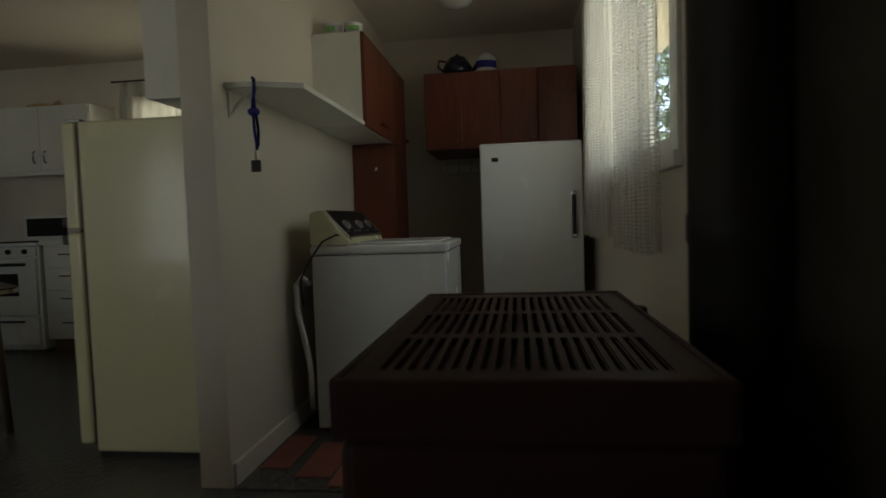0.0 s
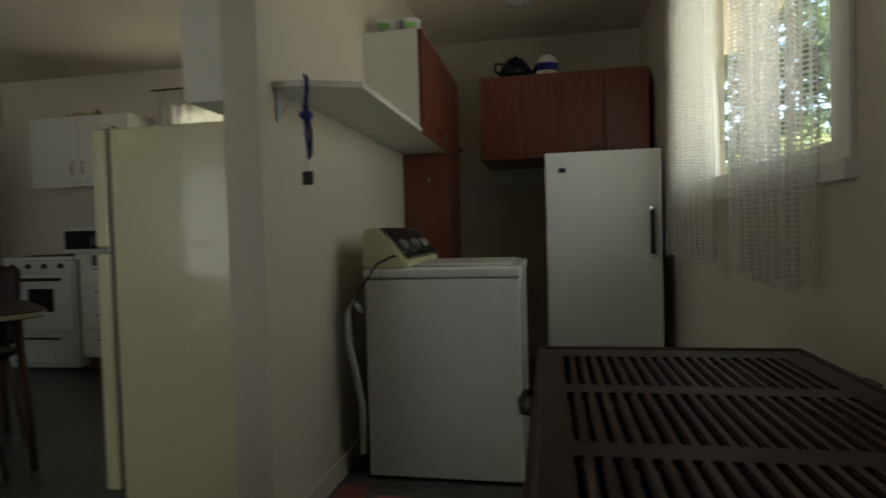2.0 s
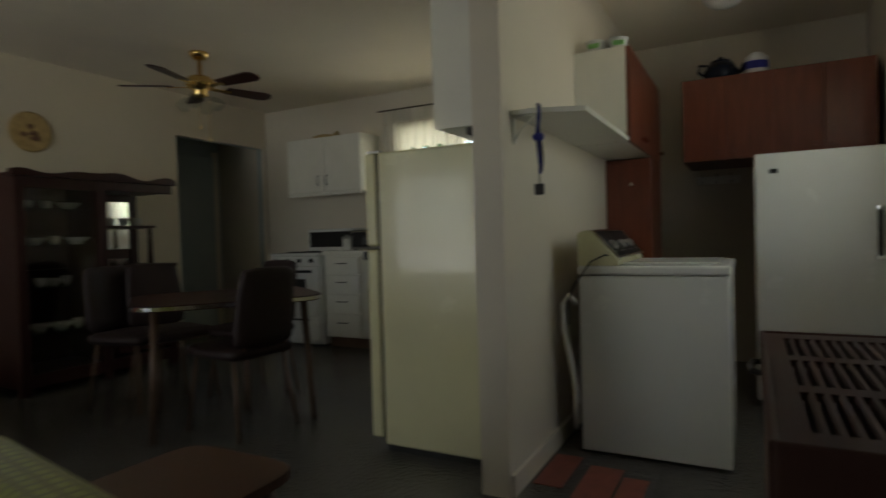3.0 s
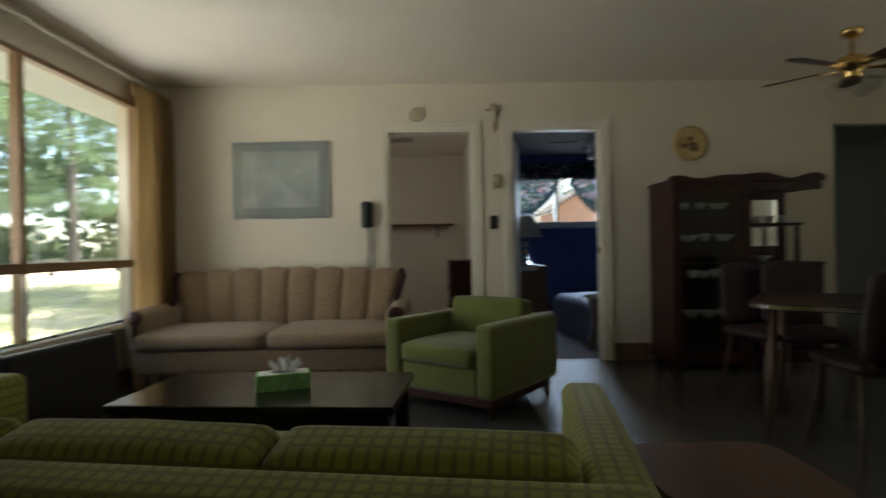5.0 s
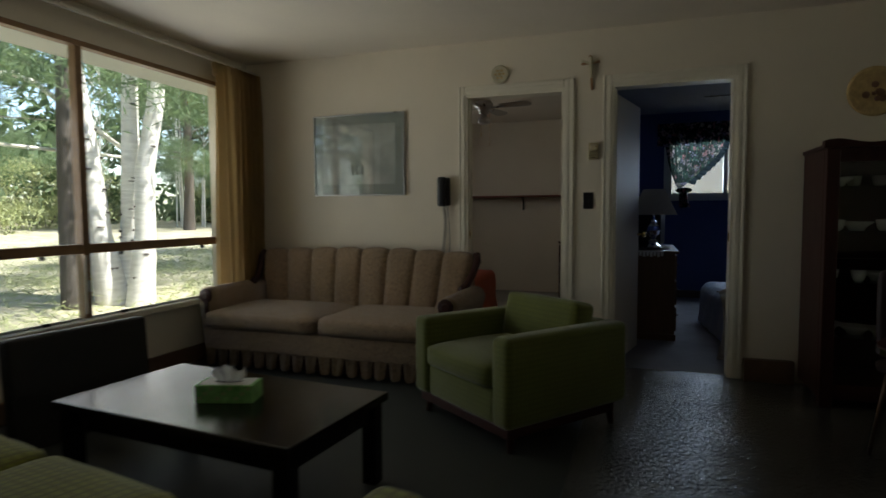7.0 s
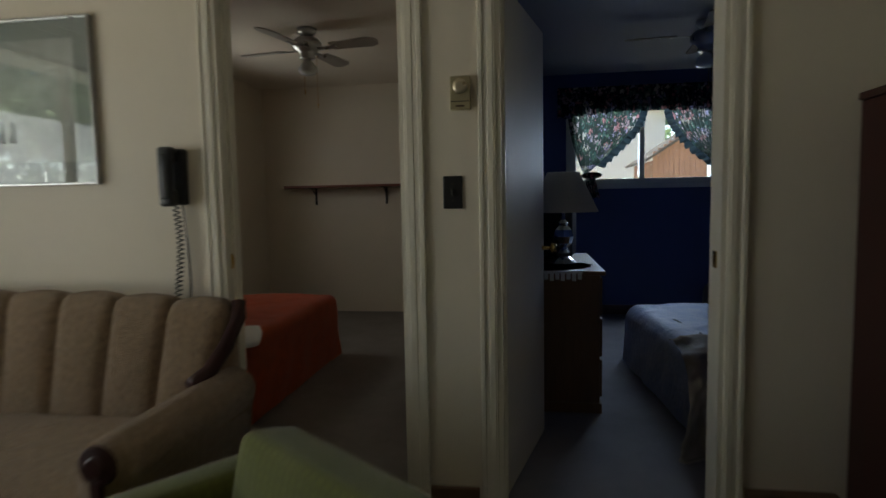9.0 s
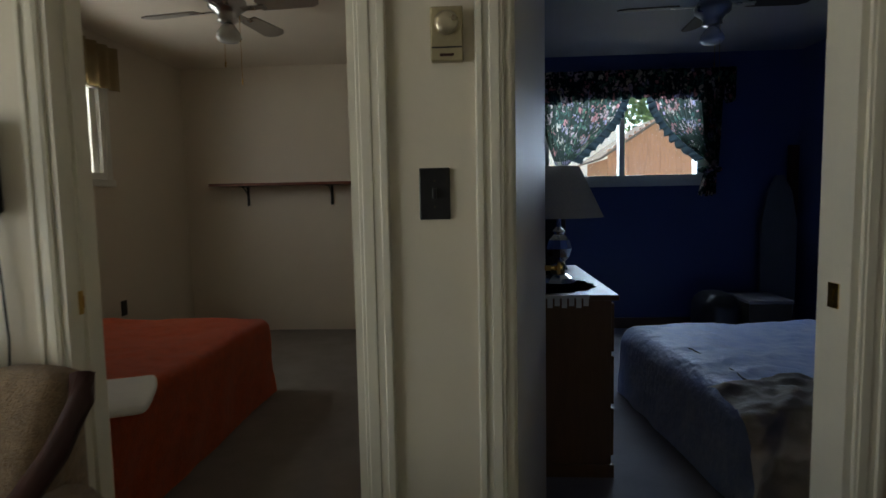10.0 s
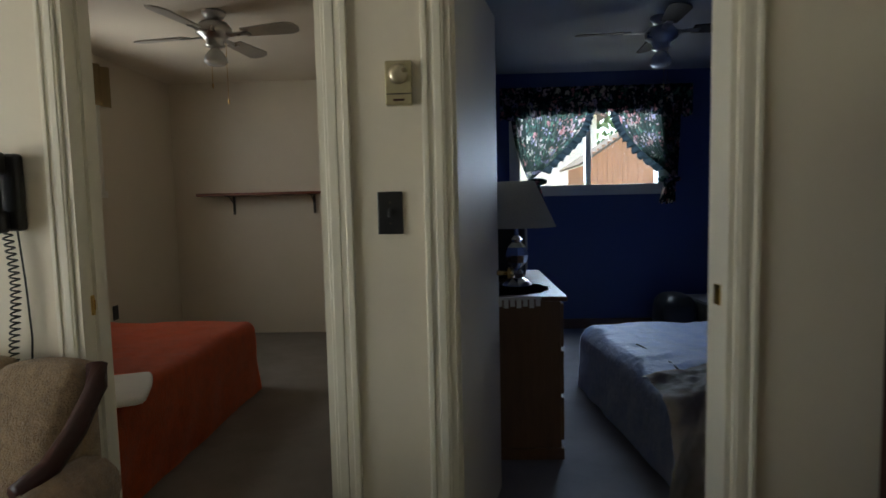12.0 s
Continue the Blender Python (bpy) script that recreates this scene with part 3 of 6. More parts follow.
def unit(name, label, axis, o, at, out, mat, mid=True, sill=True):
    """A small window unit in a wall across axis; at: inner face, out: direction to the outside."""
    root = tagged(thing(name, label, "window"), kind="structure")
    a, b, c, d = o
    f = 0.05
    def piece(nm, p, q, r, s, near, far, m):
        lo, hi = sorted((at + out * near, at + out * far))
        bm = one(lo, hi, p, q, r, s, 0.003) if axis == "x" else one(p, q, lo, hi, r, s, 0.003)
        return part(nm, bm, m, root)
    piece("window_frame", a, a + f, c, d, -0.01, 0.12, mat)
    piece("window_frame", b - f, b, c, d, -0.01, 0.12, mat)
    piece("window_frame", a + f, b - f, d - f, d, -0.01, 0.12, mat)
    piece("window_frame", a + f, b - f, c, c + f, -0.01, 0.12, mat)
    piece("window_trim", a - 0.05, a - 0.001, c - 0.03, d + 0.05, -0.014, 0.0, mat)
    piece("window_trim", b + 0.001, b + 0.05, c - 0.03, d + 0.05, -0.014, 0.0, mat)
    piece("window_sill", a - 0.06, b + 0.06, c - 0.05, c - 0.001, -0.03, 0.0, mat)
    mids = [(a + b) / 2] if mid else []
    edges = [a + f, *mids, b - f]
    for m_ in mids:
        piece("mullion", m_ - 0.025, m_ + 0.025, c + f, d - f, 0.02, 0.1, mat)
    for p, q in zip(edges, edges[1:]):
        g = piece("pane", p + (0.025 if p in mids else 0), q - (0.025 if q in mids else 0), c + f, d - f, 0.05, 0.056, GLASS)
        g.visible_shadow = False
    return root


unit("window_2", "white framed laundry window", "x", EWIN, E, 1, WHITE_PAINT)
unit("window_3", "white framed kitchen window", "y", NWIN, N, 1, WHITE_PAINT)
unit("window_4", "white sliding bedroom window", "x", BWIN, W2, -1, WHITE_PAINT)
w5 = unit("window_5", "small white bedroom window", "y", CWIN, BS, -1, WHITE_PAINT)
part("sash", one(CWIN[0] + 0.05, CWIN[0] + 0.115, BS - 0.1, BS - 0.02, CWIN[2] + 0.05, CWIN[3] - 0.05, 0.004), WHITE_PAINT, w5)
part("sash", one(CWIN[0] + 0.135, CWIN[0] + 0.165, BS - 0.12, BS - 0.09, CWIN[2] + 0.05, CWIN[3] - 0.05, 0.004), WHITE_PAINT, w5)

# ---- outdoors ----
GZ = -0.4
def height(x, y):
    """The lawn climbs a little away from the house."""
    d = math.hypot(x + 4, y)
    return GZ + 0.07 * min(max(0.0, d - 3.5), 6) + 0.018 * min(max(0.0, d - 9), 60)


bm = bmesh.new()
def lawn(u, v):
    x, y = (u - 0.5) * 500, (v - 0.5) * 500
    x, y = math.copysign(abs(x / 250) ** 2.2 * 250, x) - 4, math.copysign(abs(y / 250) ** 2.2 * 250, y)
    d = math.hypot(x + 4, y)
    return (x, y, height(x, y) + 0.05 * noise.noise(Vector((x * 0.3, y * 0.3, 0))) * min(max(0.0, d - 9) / 5, 1))
sheet(bm, lawn, 140, 140)
solid("ground", bm, GRASS, "spring lawn strewn with pine needles", "ground", kind="structure", smooth=True)


def trunk_mesh(name, mat, h, r, lean, parent, limbs=0, seed=1, bend=1.5):
    rnd = random.Random(seed)
    bm = bmesh.new()
    pts = [(lean[0] * (k / 8) ** bend * h + rnd.uniform(-0.05, 0.05) * (k > 0), lean[1] * (k / 8) ** bend * h + rnd.uniform(-0.05, 0.05) * (k > 0), h * k / 8) for k in range(9)]
    rings = []
    for k, p in enumerate(pts):
        rr = r * (1 - 0.09 * k) * (1.25 if k == 0 else 1)
        rings.append([bm.verts.new((p[0] + rr * (1 + 0.06 * math.sin(3 * j + k)) * math.cos(j * math.pi / 7), p[1] + rr * math.sin(j * math.pi / 7), p[2])) for j in range(14)])
    for a, b in zip(rings, rings[1:]):
        for j in range(14):
            bm.faces.new((a[j], a[(j + 1) % 14], b[(j + 1) % 14], b[j]))
    for k in range(limbs):
        z = h * rnd.uniform(0.22 if bend > 1 else 0.45, 0.95)
        a = rnd.uniform(0, 6.283)
        L = (h - z) * 0.25 + rnd.uniform(0.6, 1.8)
        i = int(z / h * 8)
        p = pts[i]
        rod(bm, (p[0], p[1], z), (p[0] + L * math.cos(a), p[1] + L * math.sin(a), z + L * rnd.uniform(-0.1, 0.35)), 0.035, 0.01, 6)
    return part("trunk", bm, mat, parent, smooth=True)


def foliage(count, spread, size, seed, thin=0.25, droop=0.0):
    """A crown of many small leaf blades in clumps."""
    rnd = np.random.default_rng(seed)
    clumps = spread(rnd)
    which = rnd.integers(0, len(clumps), count)
    centre = clumps[which, :3] + rnd.normal(0, 1, (count, 3)) * clumps[which, 3:4] * np.array([1, 1, 0.45])
    d = rnd.normal(0, 1, (count, 3)); d[:, 2] -= droop
    d /= np.linalg.norm(d, axis=1, keepdims=True)
    e = np.cross(d, rnd.normal(0, 1, (count, 3))); e /= np.linalg.norm(e, axis=1, keepdims=True)
    s = size * rnd.uniform(0.6, 1.4, (count, 1))
    verts = np.stack([centre - d * s, centre + e * s * thin, centre + d * s, centre - e * s * thin], 1).reshape(-1, 3)
    me = bpy.data.meshes.new("crown")
    me.from_pydata(verts.tolist(), [], np.arange(count * 4).reshape(-1, 4).tolist())
    return me


def pine_spread(h, low, reach):
    def f(rnd):
        rows = []
        for k in range(70):
            z = rnd.uniform(low, h)
            R = reach * (1 - (z - low) / (h - low) * 0.85)
            a, q = rnd.uniform(0, 6.283), rnd.uniform(0.25, 1)
            rows.append((math.cos(a) * R * q, math.sin(a) * R * q, z, rnd.uniform(0.3, 0.6)))
        return np.array(rows)
    return f


def bush_spread(rnd):
    return np.array([(rnd.uniform(-1.6, 1.6), rnd.uniform(-1.6, 1.6), rnd.uniform(0.2, 2.4), rnd.uniform(0.25, 0.6)) for _ in range(26)])


PINE_CROWN = foliage(44000, pine_spread(15, 3.0, 3.8), 0.10, 5, 0.11)
BUSH_CROWN = foliage(3800, bush_spread, 0.07, 6, 0.45)
BIRCH_CROWN = foliage(3500, pine_spread(13, 6, 2.6), 0.05, 7, 0.6)
for me, mat in ((PINE_CROWN, NEEDLES), (BUSH_CROWN, LEAVES), (BIRCH_CROWN, LEAVES)):
    me.materials.append(mat)


def crown(me, root):
    ob = new("crown", me)
    ob.parent = root


def tree(kind, x, y, r, h, lean=(0, 0), seed=1, turn=0):
    if kind == "birch":
        root = thing("birch_tree", "white-barked birch tree standing on the lawn", "tree", x, y, height(x, y) - 0.05, turn, "birches on the lawn")
        trunk_mesh("trunk", BIRCH, h, r, lean, root, 6, seed, 1.0)
        bm = bmesh.new()
        rnd = random.Random(seed)
        for k in range(60):
            z, a = rnd.uniform(0.1, 5.5), rnd.uniform(0, 6.28)
            q = z / h
            rr = r * (1 - 0.72 * q) + 0.004
            px, py = lean[0] * z, lean[1] * z
            for j in range(3):
                aa = a + j * 0.18
                rod(bm, (px + rr * math.cos(aa), py + rr * math.sin(aa), z), (px + (rr + 0.004) * math.cos(aa + 0.2), py + (rr + 0.004) * math.sin(aa + 0.2), z + 0.01), rnd.uniform(0.008, 0.025), 0.006, 5)
        tagged(part("bark_scar", bm, PINE_BARK, root, "dark bark scars"), kind="stuff")
        crown(BIRCH_CROWN, root)
    else:
        root = thing("pine_tree", "tall dark-barked pine with spreading green boughs", "tree", x, y, height(x, y) - 0.05, turn, "pines round the lawn")
        trunk_mesh("trunk", PINE_BARK, h, r, lean, root, 26, seed)
        crown(PINE_CROWN, root)
    return root


tree("birch", -7.23, -6.56, 0.19, 8.5, (0.095, -0.076), 1)
tree("birch", -7.44, -6.50, 0.15, 8.5, (-0.03, 0.027), 2)
tree("birch", -7.28, -6.14, 0.16, 8.0, (-0.062, 0.054), 3)
tree("pine", -6.71, -6.70, 0.13, 16, (0.01, 0), 4)
tree("pine", -24.0, -20.5, 0.24, 16, (0, 0.01), 5, 50)
rnd = random.Random(8)
# the last two pines are added beside the view to dapple the lawn with shade
for k, (x, y) in enumerate(((-17, -26), (-29, -18), (-20, -30), (-31, -24), (-38, -34), (-13, -36), (-27, -42), (-45, -25), (-8, -30), (-36, -14), (-50, -42), (-19, -44), (9, 8), (13, 14), (16, 3), (11, 22), (-6, 25), (3, 24), (-13.0, -2.2), (-15.8, -4.6))):
    tree("pine", x, y, rnd.uniform(0.16, 0.26), 16, (rnd.uniform(-0.02, 0.02), 0), 20 + k, rnd.uniform(0, 360))
for k, (x, y) in enumerate(((-17, -26), (-23, -29), (-29, -31), (-34, -27), (-12, -30), (-39, -21), (-26, -35), (-32, -36), (-15, -33), (-42, -30), (6, 5), (7.5, 9), (6.5, 13), (8, 2), (10, 11), (5.5, 17))):
    root = thing("bush", "light green spring bush at the edge of the wood", "bush", x, y, height(x, y), rnd.uniform(0, 360), "bushes at the wood's edge")
    ob = new("crown", BUSH_CROWN)
    ob.parent = root
    s = rnd.uniform(0.8, 1.5)
    ob.scale = (s, s, s)
    bm = bmesh.new()
    for j in range(7):
        a = rnd.uniform(0, 6.28)
        rod(bm, (0.1 * math.cos(a), 0.1 * math.sin(a), -0.1), (1.1 * math.cos(a), 1.1 * math.sin(a), rnd.uniform(1.2, 3.2)), 0.03, 0.008, 6)
    part("stem", bm, PINE_BARK, root)

def sapling(x, y, seed):
    """Thin bare grey sapling with a few upright twigs."""
    rnd = random.Random(seed)
    root = thing("sapling", "thin bare grey sapling at the wood's edge", "sapling", x, y, height(x, y) - 0.05, rnd.uniform(0, 360), "saplings at the wood's edge")
    h = rnd.uniform(4.5, 8.0)
    lean = rnd.uniform(-0.08, 0.08)
    bm = bmesh.new()
    rod(bm, (0, 0, 0), (lean * h, 0, h), 0.055, 0.015, 7)
    for k in range(11):
        z = h * rnd.uniform(0.25, 0.95)
        a, L = rnd.uniform(0, 6.283), rnd.uniform(0.5, 1.5)
        rod(bm, (lean * z, 0, z), (lean * z + L * math.cos(a) * 0.6, L * math.sin(a) * 0.6, z + L * 0.7), 0.02, 0.007, 5)
    part("trunk", bm, BIRCH, root)


rnd = random.Random(44)
for k in range(26):
    q = rnd.uniform(0.0, 1.0)
    sapling(-13.5 - 19 * q + rnd.uniform(-2, 2), -27.5 + 6.5 * q + rnd.uniform(-2.5, 2.5), 300 + k)


def wood_edge(rnd):
    rows = []
    for _ in range(1900):
        a = rnd.uniform(0, 6.283)
        R = rnd.uniform(34, 62)
        rows.append((R * math.cos(a) - 4, R * math.sin(a), rnd.uniform(0.3, 27), rnd.uniform(1.0, 2.4)))
    return np.array(rows)
me = foliage(230000, wood_edge, 0.46, 12, 0.4)
me.materials.append(NEEDLES)
tagged(new("far_wood", me), "dense green wood beyond the lawn", "wood", kind="stuff")

def tufts(rnd):
    return np.array([(rnd.uniform(-17, -3), -3.9 - abs(rnd.normal(0, 6.5)), GZ + 0.05, rnd.uniform(0.15, 0.5)) for _ in range(700)])
me = foliage(26000, tufts, 0.085, 31, 0.10)
co = np.array([v.co for v in me.vertices])
dist = np.hypot(co[:, 0] + 4, co[:, 1])
co[:, 2] = GZ + 0.07 * np.clip(dist - 3.5, 0, 6) + 0.018 * np.clip(dist - 9, 0, 60) + np.abs(co[:, 2] - GZ) * 0.5
me.vertices.foreach_set("co", co.ravel())
me.materials.append(LEAVES)
tagged(new("grass_tufts", me), "tufts of fresh grass on the lawn", "grass", kind="stuff")

bm = bmesh.new()
pipe(bm, [(-7.98, -6.92, height(-7.98, -6.92) - 0.1), (-7.98, -6.92, 2.03), (-7.95, -6.92, 2.08), (-6.51, -7.01, 2.92), (-6.24, -7.04, 2.98), (-5.79, -7.04, 2.89)], 0.036)
rod(bm, (-7.98, -6.92, 2.03), (-5.61, -7.04, 2.05), 0.024)
solid("clothesline_pole", bm, WHITE_PAINT, "white painted bent metal clothesline pole on the lawn", "pole", smooth=True)

shed = thing("shed", "weathered reddish plank shed with a gabled roof", "shed", -20.5, 5.58, height(-20, 5) - 0.42)
bm = bmesh.new()
for k in range(24):
    y = -1.5 + k * 0.145
    top = 2.55 + (1.0 - abs(y + 0.07) / 1.75) * 1.15
    box(bm, 0, 0.03 + 0.006 * (k % 3), y, y + 0.138, 0, top)
part("wall", bm, SHED_WOOD, shed)
bm = bmesh.new()
for s in (-1, 1):
    box(bm, -3.2, 0.25, -1.1, 1.1, -0.03, 0.03, m=Matrix.Translation((0, s * 0.93 + 0.1, 3.08)) @ pose(0, 0, 0, -s * 33))
part("roof", bm, PINE_BARK, shed, "dark shingled roof")
bm = bmesh.new()
box(bm, -3.0, -0.02, -1.5, 1.98, 0, 2.5)
part("body", bm, SHED_WOOD, shed)
solid("white_fence", one(-19.3, -19.2, -1.0, 4.2, height(-19, 2) - 0.42, height(-19, 2) + 0.93, 0.01), WHITE_PAINT, "low white painted board fence beside the shed", "fence")

garage = thing("garage", "white sided garage with a low gabled roof", "garage", -26, 2.6, height(-26, 0) - 0.42)
part("wall", one(-4, 0, -3.2, 3.0, 0, 4.6, 0.02), SOFFIT, garage)
bm = bmesh.new()
for k in range(30):
    box(bm, 0.002, 0.014, -3.2, 3.0, 0.15 * k, 0.15 * k + 0.143)
part("siding", bm, SOFFIT, garage, "white lapped boards")
bm = bmesh.new()
for s in (-1, 1):
    box(bm, -4.2, 0.3, -1.9, 1.9, -0.05, 0.05, m=Matrix.Translation((0, s * 1.65 - 0.1, 5.15)) @ pose(0, 0, 0, -s * 20))
part("roof", bm, PINE_BARK, garage, "dark shingled roof")

# ---- living room ----
def flat_sofa(x, y, turn, length, depth, seats, label, group, ah=0.56, seat=0.42, top=0.66):
    """Low sofa or armchair with slab arms; local: front towards -y, x along its length, origin on the floor at its middle."""
    kind = "sofa" if seats > 1 else "armchair"
    root = thing(kind, label, kind, x, y, 0, turn, group)
    hl, hd, arm = length / 2, depth / 2, 0.13
    low = 0.17 if seats > 1 else 0.125
    wood = WALNUT if seats > 1 else DARK_WOOD
    cloth_mat = GREEN if seats > 1 else GREEN_SOFT
    for s in (-1, 1):
        a0, a1 = sorted((s * hl, s * (hl - arm)))
        bm = bmesh.new()
        box(bm, a0, a1, -hd, hd - (0.05 if seats > 1 else 0.0), low, ah, 0.035, 4)
        part("arm", bm, cloth_mat, root, smooth=True)
    bm = bmesh.new()
    box(bm, -hl + arm, hl - arm, -hd + 0.02, hd - 0.1, low, seat - 0.12, 0.02, 3)
    part("base", bm, cloth_mat, root, smooth=True)
    bm = bmesh.new()
    if seats > 1:
        box(bm, -hl + 0.01, hl - 0.01, -0.07, 0.07, 0, top - 0.21, 0.035, 4, m=Matrix.Translation((0, hd - 0.1, 0.18)) @ pose(0, 0, 0, -9))
    else:
        box(bm, -hl + arm + 0.001, hl - arm - 0.001, hd - 0.12, hd - 0.004, low, ah - 0.006, 0.03, 4)
    part("back", bm, cloth_mat, root, smooth=True)
    w = (length - 2 * arm) / seats
    for k in range(seats):
        c = -hl + arm + w * (k + 0.5)
        part("seat_cushion", cushion(c - w / 2 + 0.004, c + w / 2 - 0.004, -hd - 0.01, hd - 0.24, seat - 0.13, seat, 0.02, 0.04), cloth_mat, root, smooth=True)
        bm = cushion(c - w / 2 + 0.004, c + w / 2 - 0.004, -0.08, 0.08, 0.0, top - seat + 0.03, 0.010, 0.04 if seats > 1 else 0.03, 22)
        bmesh.ops.transform(bm, matrix=Matrix.Translation((0, hd - 0.235, seat - 0.03)) @ pose(0, 0, 0, -12), verts=bm.verts)
        part("back_cushion", bm, cloth_mat, root, smooth=True)
    for s, q in ((-1, -1), (1, -1), (-1, 1), (1, 1)):
        bm = bmesh.new()
        rod(bm, (s * (hl - 0.07), q * (hd - 0.08), 0.15), (s * (hl - 0.055), q * (hd - 0.065), 0), 0.026, 0.016)
        part("leg", bm, wood, root, "tapered brown wooden leg", smooth=True)
    bm = bmesh.new()
    box(bm, -hl + 0.03, hl - 0.03, -hd + 0.03, -hd + 0.055, low - 0.05, low, 0.004)
    box(bm, -hl + 0.03, hl - 0.03, hd - 0.1, hd - 0.075, low - 0.05, low, 0.004)
    for s in (-1, 1):
        box(bm, s * (hl - 0.045) - 0.012, s * (hl - 0.045) + 0.012, -hd + 0.055, hd - 0.1, low - 0.05, low, 0.004)
    part("plinth", bm, wood, root, "brown wooden base rail")
    return root


flat_sofa(-1.606, -0.808, -99.3, 2.11, 0.90, 3, "low green plaid wool sofa with loose cushions facing the coffee table", "green plaid seats", 0.595, 0.42, 0.635)
flat_sofa(-3.985, 0.045, 52.5, 0.835, 0.845, 1, "green tweed armchair with slab arms and wooden legs", "green plaid seats")


def tan_sofa():
    root = thing("sofa", "tan chenille sofa with channelled back and pleated skirt against the wall", "sofa", -4.74, -1.44, 0, -90)
    root.matrix_basis = pose(-4.74, -1.44, 0, 0, 0, 90)
    # local: x along the wall, front towards -y
    hl, hd = 1.0, 0.42
    bm = one(-hl + 0.04, hl - 0.04, -hd + 0.03, hd - 0.1, 0.16, 0.30, 0.02)
    part("base", bm, TAN, root, smooth=True)
    for s in (-1, 1):
        c = s * (hl - 0.04) / 2
        part("seat_cushion", cushion(c - (hl - 0.04) / 2 + 0.005, c + (hl - 0.04) / 2 - 0.005, -hd - 0.02, hd - 0.2, 0.29, 0.43, 0.022, 0.05), TAN, root, smooth=True)
    n = 8
    for k in range(n):
        a0 = -0.86 + 1.72 * k / n
        a1 = a0 + 1.72 / n
        bm = cushion(a0 - 0.004, a1 + 0.004, -0.075, 0.075, 0, 0.50, 0.02, 0.038, 8)
        lift = -0.03 * abs((k + 0.5) / n - 0.5) ** 2 * 4
        bmesh.ops.transform(bm, matrix=Matrix.Translation((0, hd - 0.15, 0.36 + lift)) @ pose(0, 0, 0, -10), verts=bm.verts)
        for v in bm.verts:
            v.co.x *= 1 + 0.08 * (v.co.z - 0.36) / 0.5
        part("back_channel", bm, TAN, root, smooth=True)
    bm = bmesh.new()
    box(bm, -0.93, 0.93, hd - 0.13, hd - 0.03, 0.16, 0.80, 0.04, 3)
    part("back", bm, TAN, root, smooth=True)
    for s in (-1, 1):
        bm = bmesh.new()
        prof = [(0.0, 0.16), (0.13, 0.16), (0.13, 0.44), (0.165, 0.49), (0.165, 0.55), (0.12, 0.595), (0.05, 0.595), (0.0, 0.55)]
        rings = []
        for yy, shrink in ((-hd + 0.02, 0.97), (-hd + 0.05, 1.0), (0.0, 1.0), (hd - 0.12, 1.0)):
            rings.append([bm.verts.new((s * (hl - 0.135 + p * shrink), yy, z)) for p, z in prof])
        for a, b in zip(rings, rings[1:]):
            for k in range(len(prof)):
                bm.faces.new((a[k], a[(k + 1) % len(prof)], b[(k + 1) % len(prof)], b[k]))
        bm.faces.new(rings[0]); bm.faces.new(rings[-1][::-1])
        bmesh.ops.bevel(bm, geom=bm.edges[:], offset=0.012, segments=2, affect="EDGES")
        arm = part("arm", bm, TAN, root, smooth=True)
        # carved wooden arm front and wing
        bm = bmesh.new()
        turned(bm, [(0.03, 0), (0.055, 0.004), (0.05, 0.014), (0.03, 0.018), (0.024, 0.024)], 20)
        bmesh.ops.transform(bm, matrix=Matrix.Translation((s * (hl - 0.055), -hd + 0.02, 0.535)) @ pose(0, 0, 0, 90), verts=bm.verts)
        box(bm, s * (hl - 0.06) - 0.018, s * (hl - 0.06) + 0.018, -hd + 0.002, -hd + 0.02, 0.36, 0.50, 0.006)
        part("arm_front", bm, DARK_WOOD, arm, "dark carved wooden arm front", smooth=False)
        bm = bmesh.new()
        pts = [(s * 0.90, hd - 0.33, 0.585), (s * 0.915, hd - 0.24, 0.61), (s * 0.94, hd - 0.17, 0.68), (s * 0.965, hd - 0.11, 0.78), (s * 0.95, hd - 0.08, 0.83)]
        pipe(bm, pts, 0.028, 8)
        part("wing_trim", bm, DARK_WOOD, root, "dark carved wooden wing", smooth=True)
    # plain front panel with a row of box-pleat tabs along its foot
    # dark sheet added behind the tabs to paint the shade in their gaps
    part("skirt_shade", one(-hl + 0.05, hl - 0.05, -hd + 0.05, -hd + 0.06, 0.03, 0.16), DARK_WOOD, root, "dark sheet behind the pleats in place of their shade")
    part("front_panel", one(-hl + 0.035, hl - 0.035, -hd + 0.008, -hd + 0.045, 0.14, 0.292, 0.012, seg=3), TAN, root, smooth=True)
    cnt = 18
    step = (2 * hl - 0.07) / cnt
    for k in range(cnt):
        c = -hl + 0.035 + step * (k + 0.5)
        wob = 0.006 * math.sin(k * 2.3)
        bm = bmesh.new()
        def tab(u, v, c=c, wob=wob):
            half = step * (0.47 - 0.13 * v)
            return (c + (u - 0.5) * 2 * half + wob * v, -hd + 0.012 - 0.022 * v + 0.016 * (2 * u - 1) ** 4 * v + 0.004 * math.sin(u * 9 + k), 0.155 - 0.132 * v + 0.01 * (2 * u - 1) ** 2 * v)
        sheet(bm, tab, 10, 6)
        bmesh.ops.solidify(bm, geom=bm.faces[:], thickness=0.008)
        part("skirt_pleat", bm, TAN, root, smooth=True)
    for s in (-1, 1):
        part("side_panel", one(s * (hl - 0.03) - 0.008, s * (hl - 0.03) + 0.008, -hd + 0.05, hd - 0.12, 0.03, 0.2, 0.004), TAN, root)
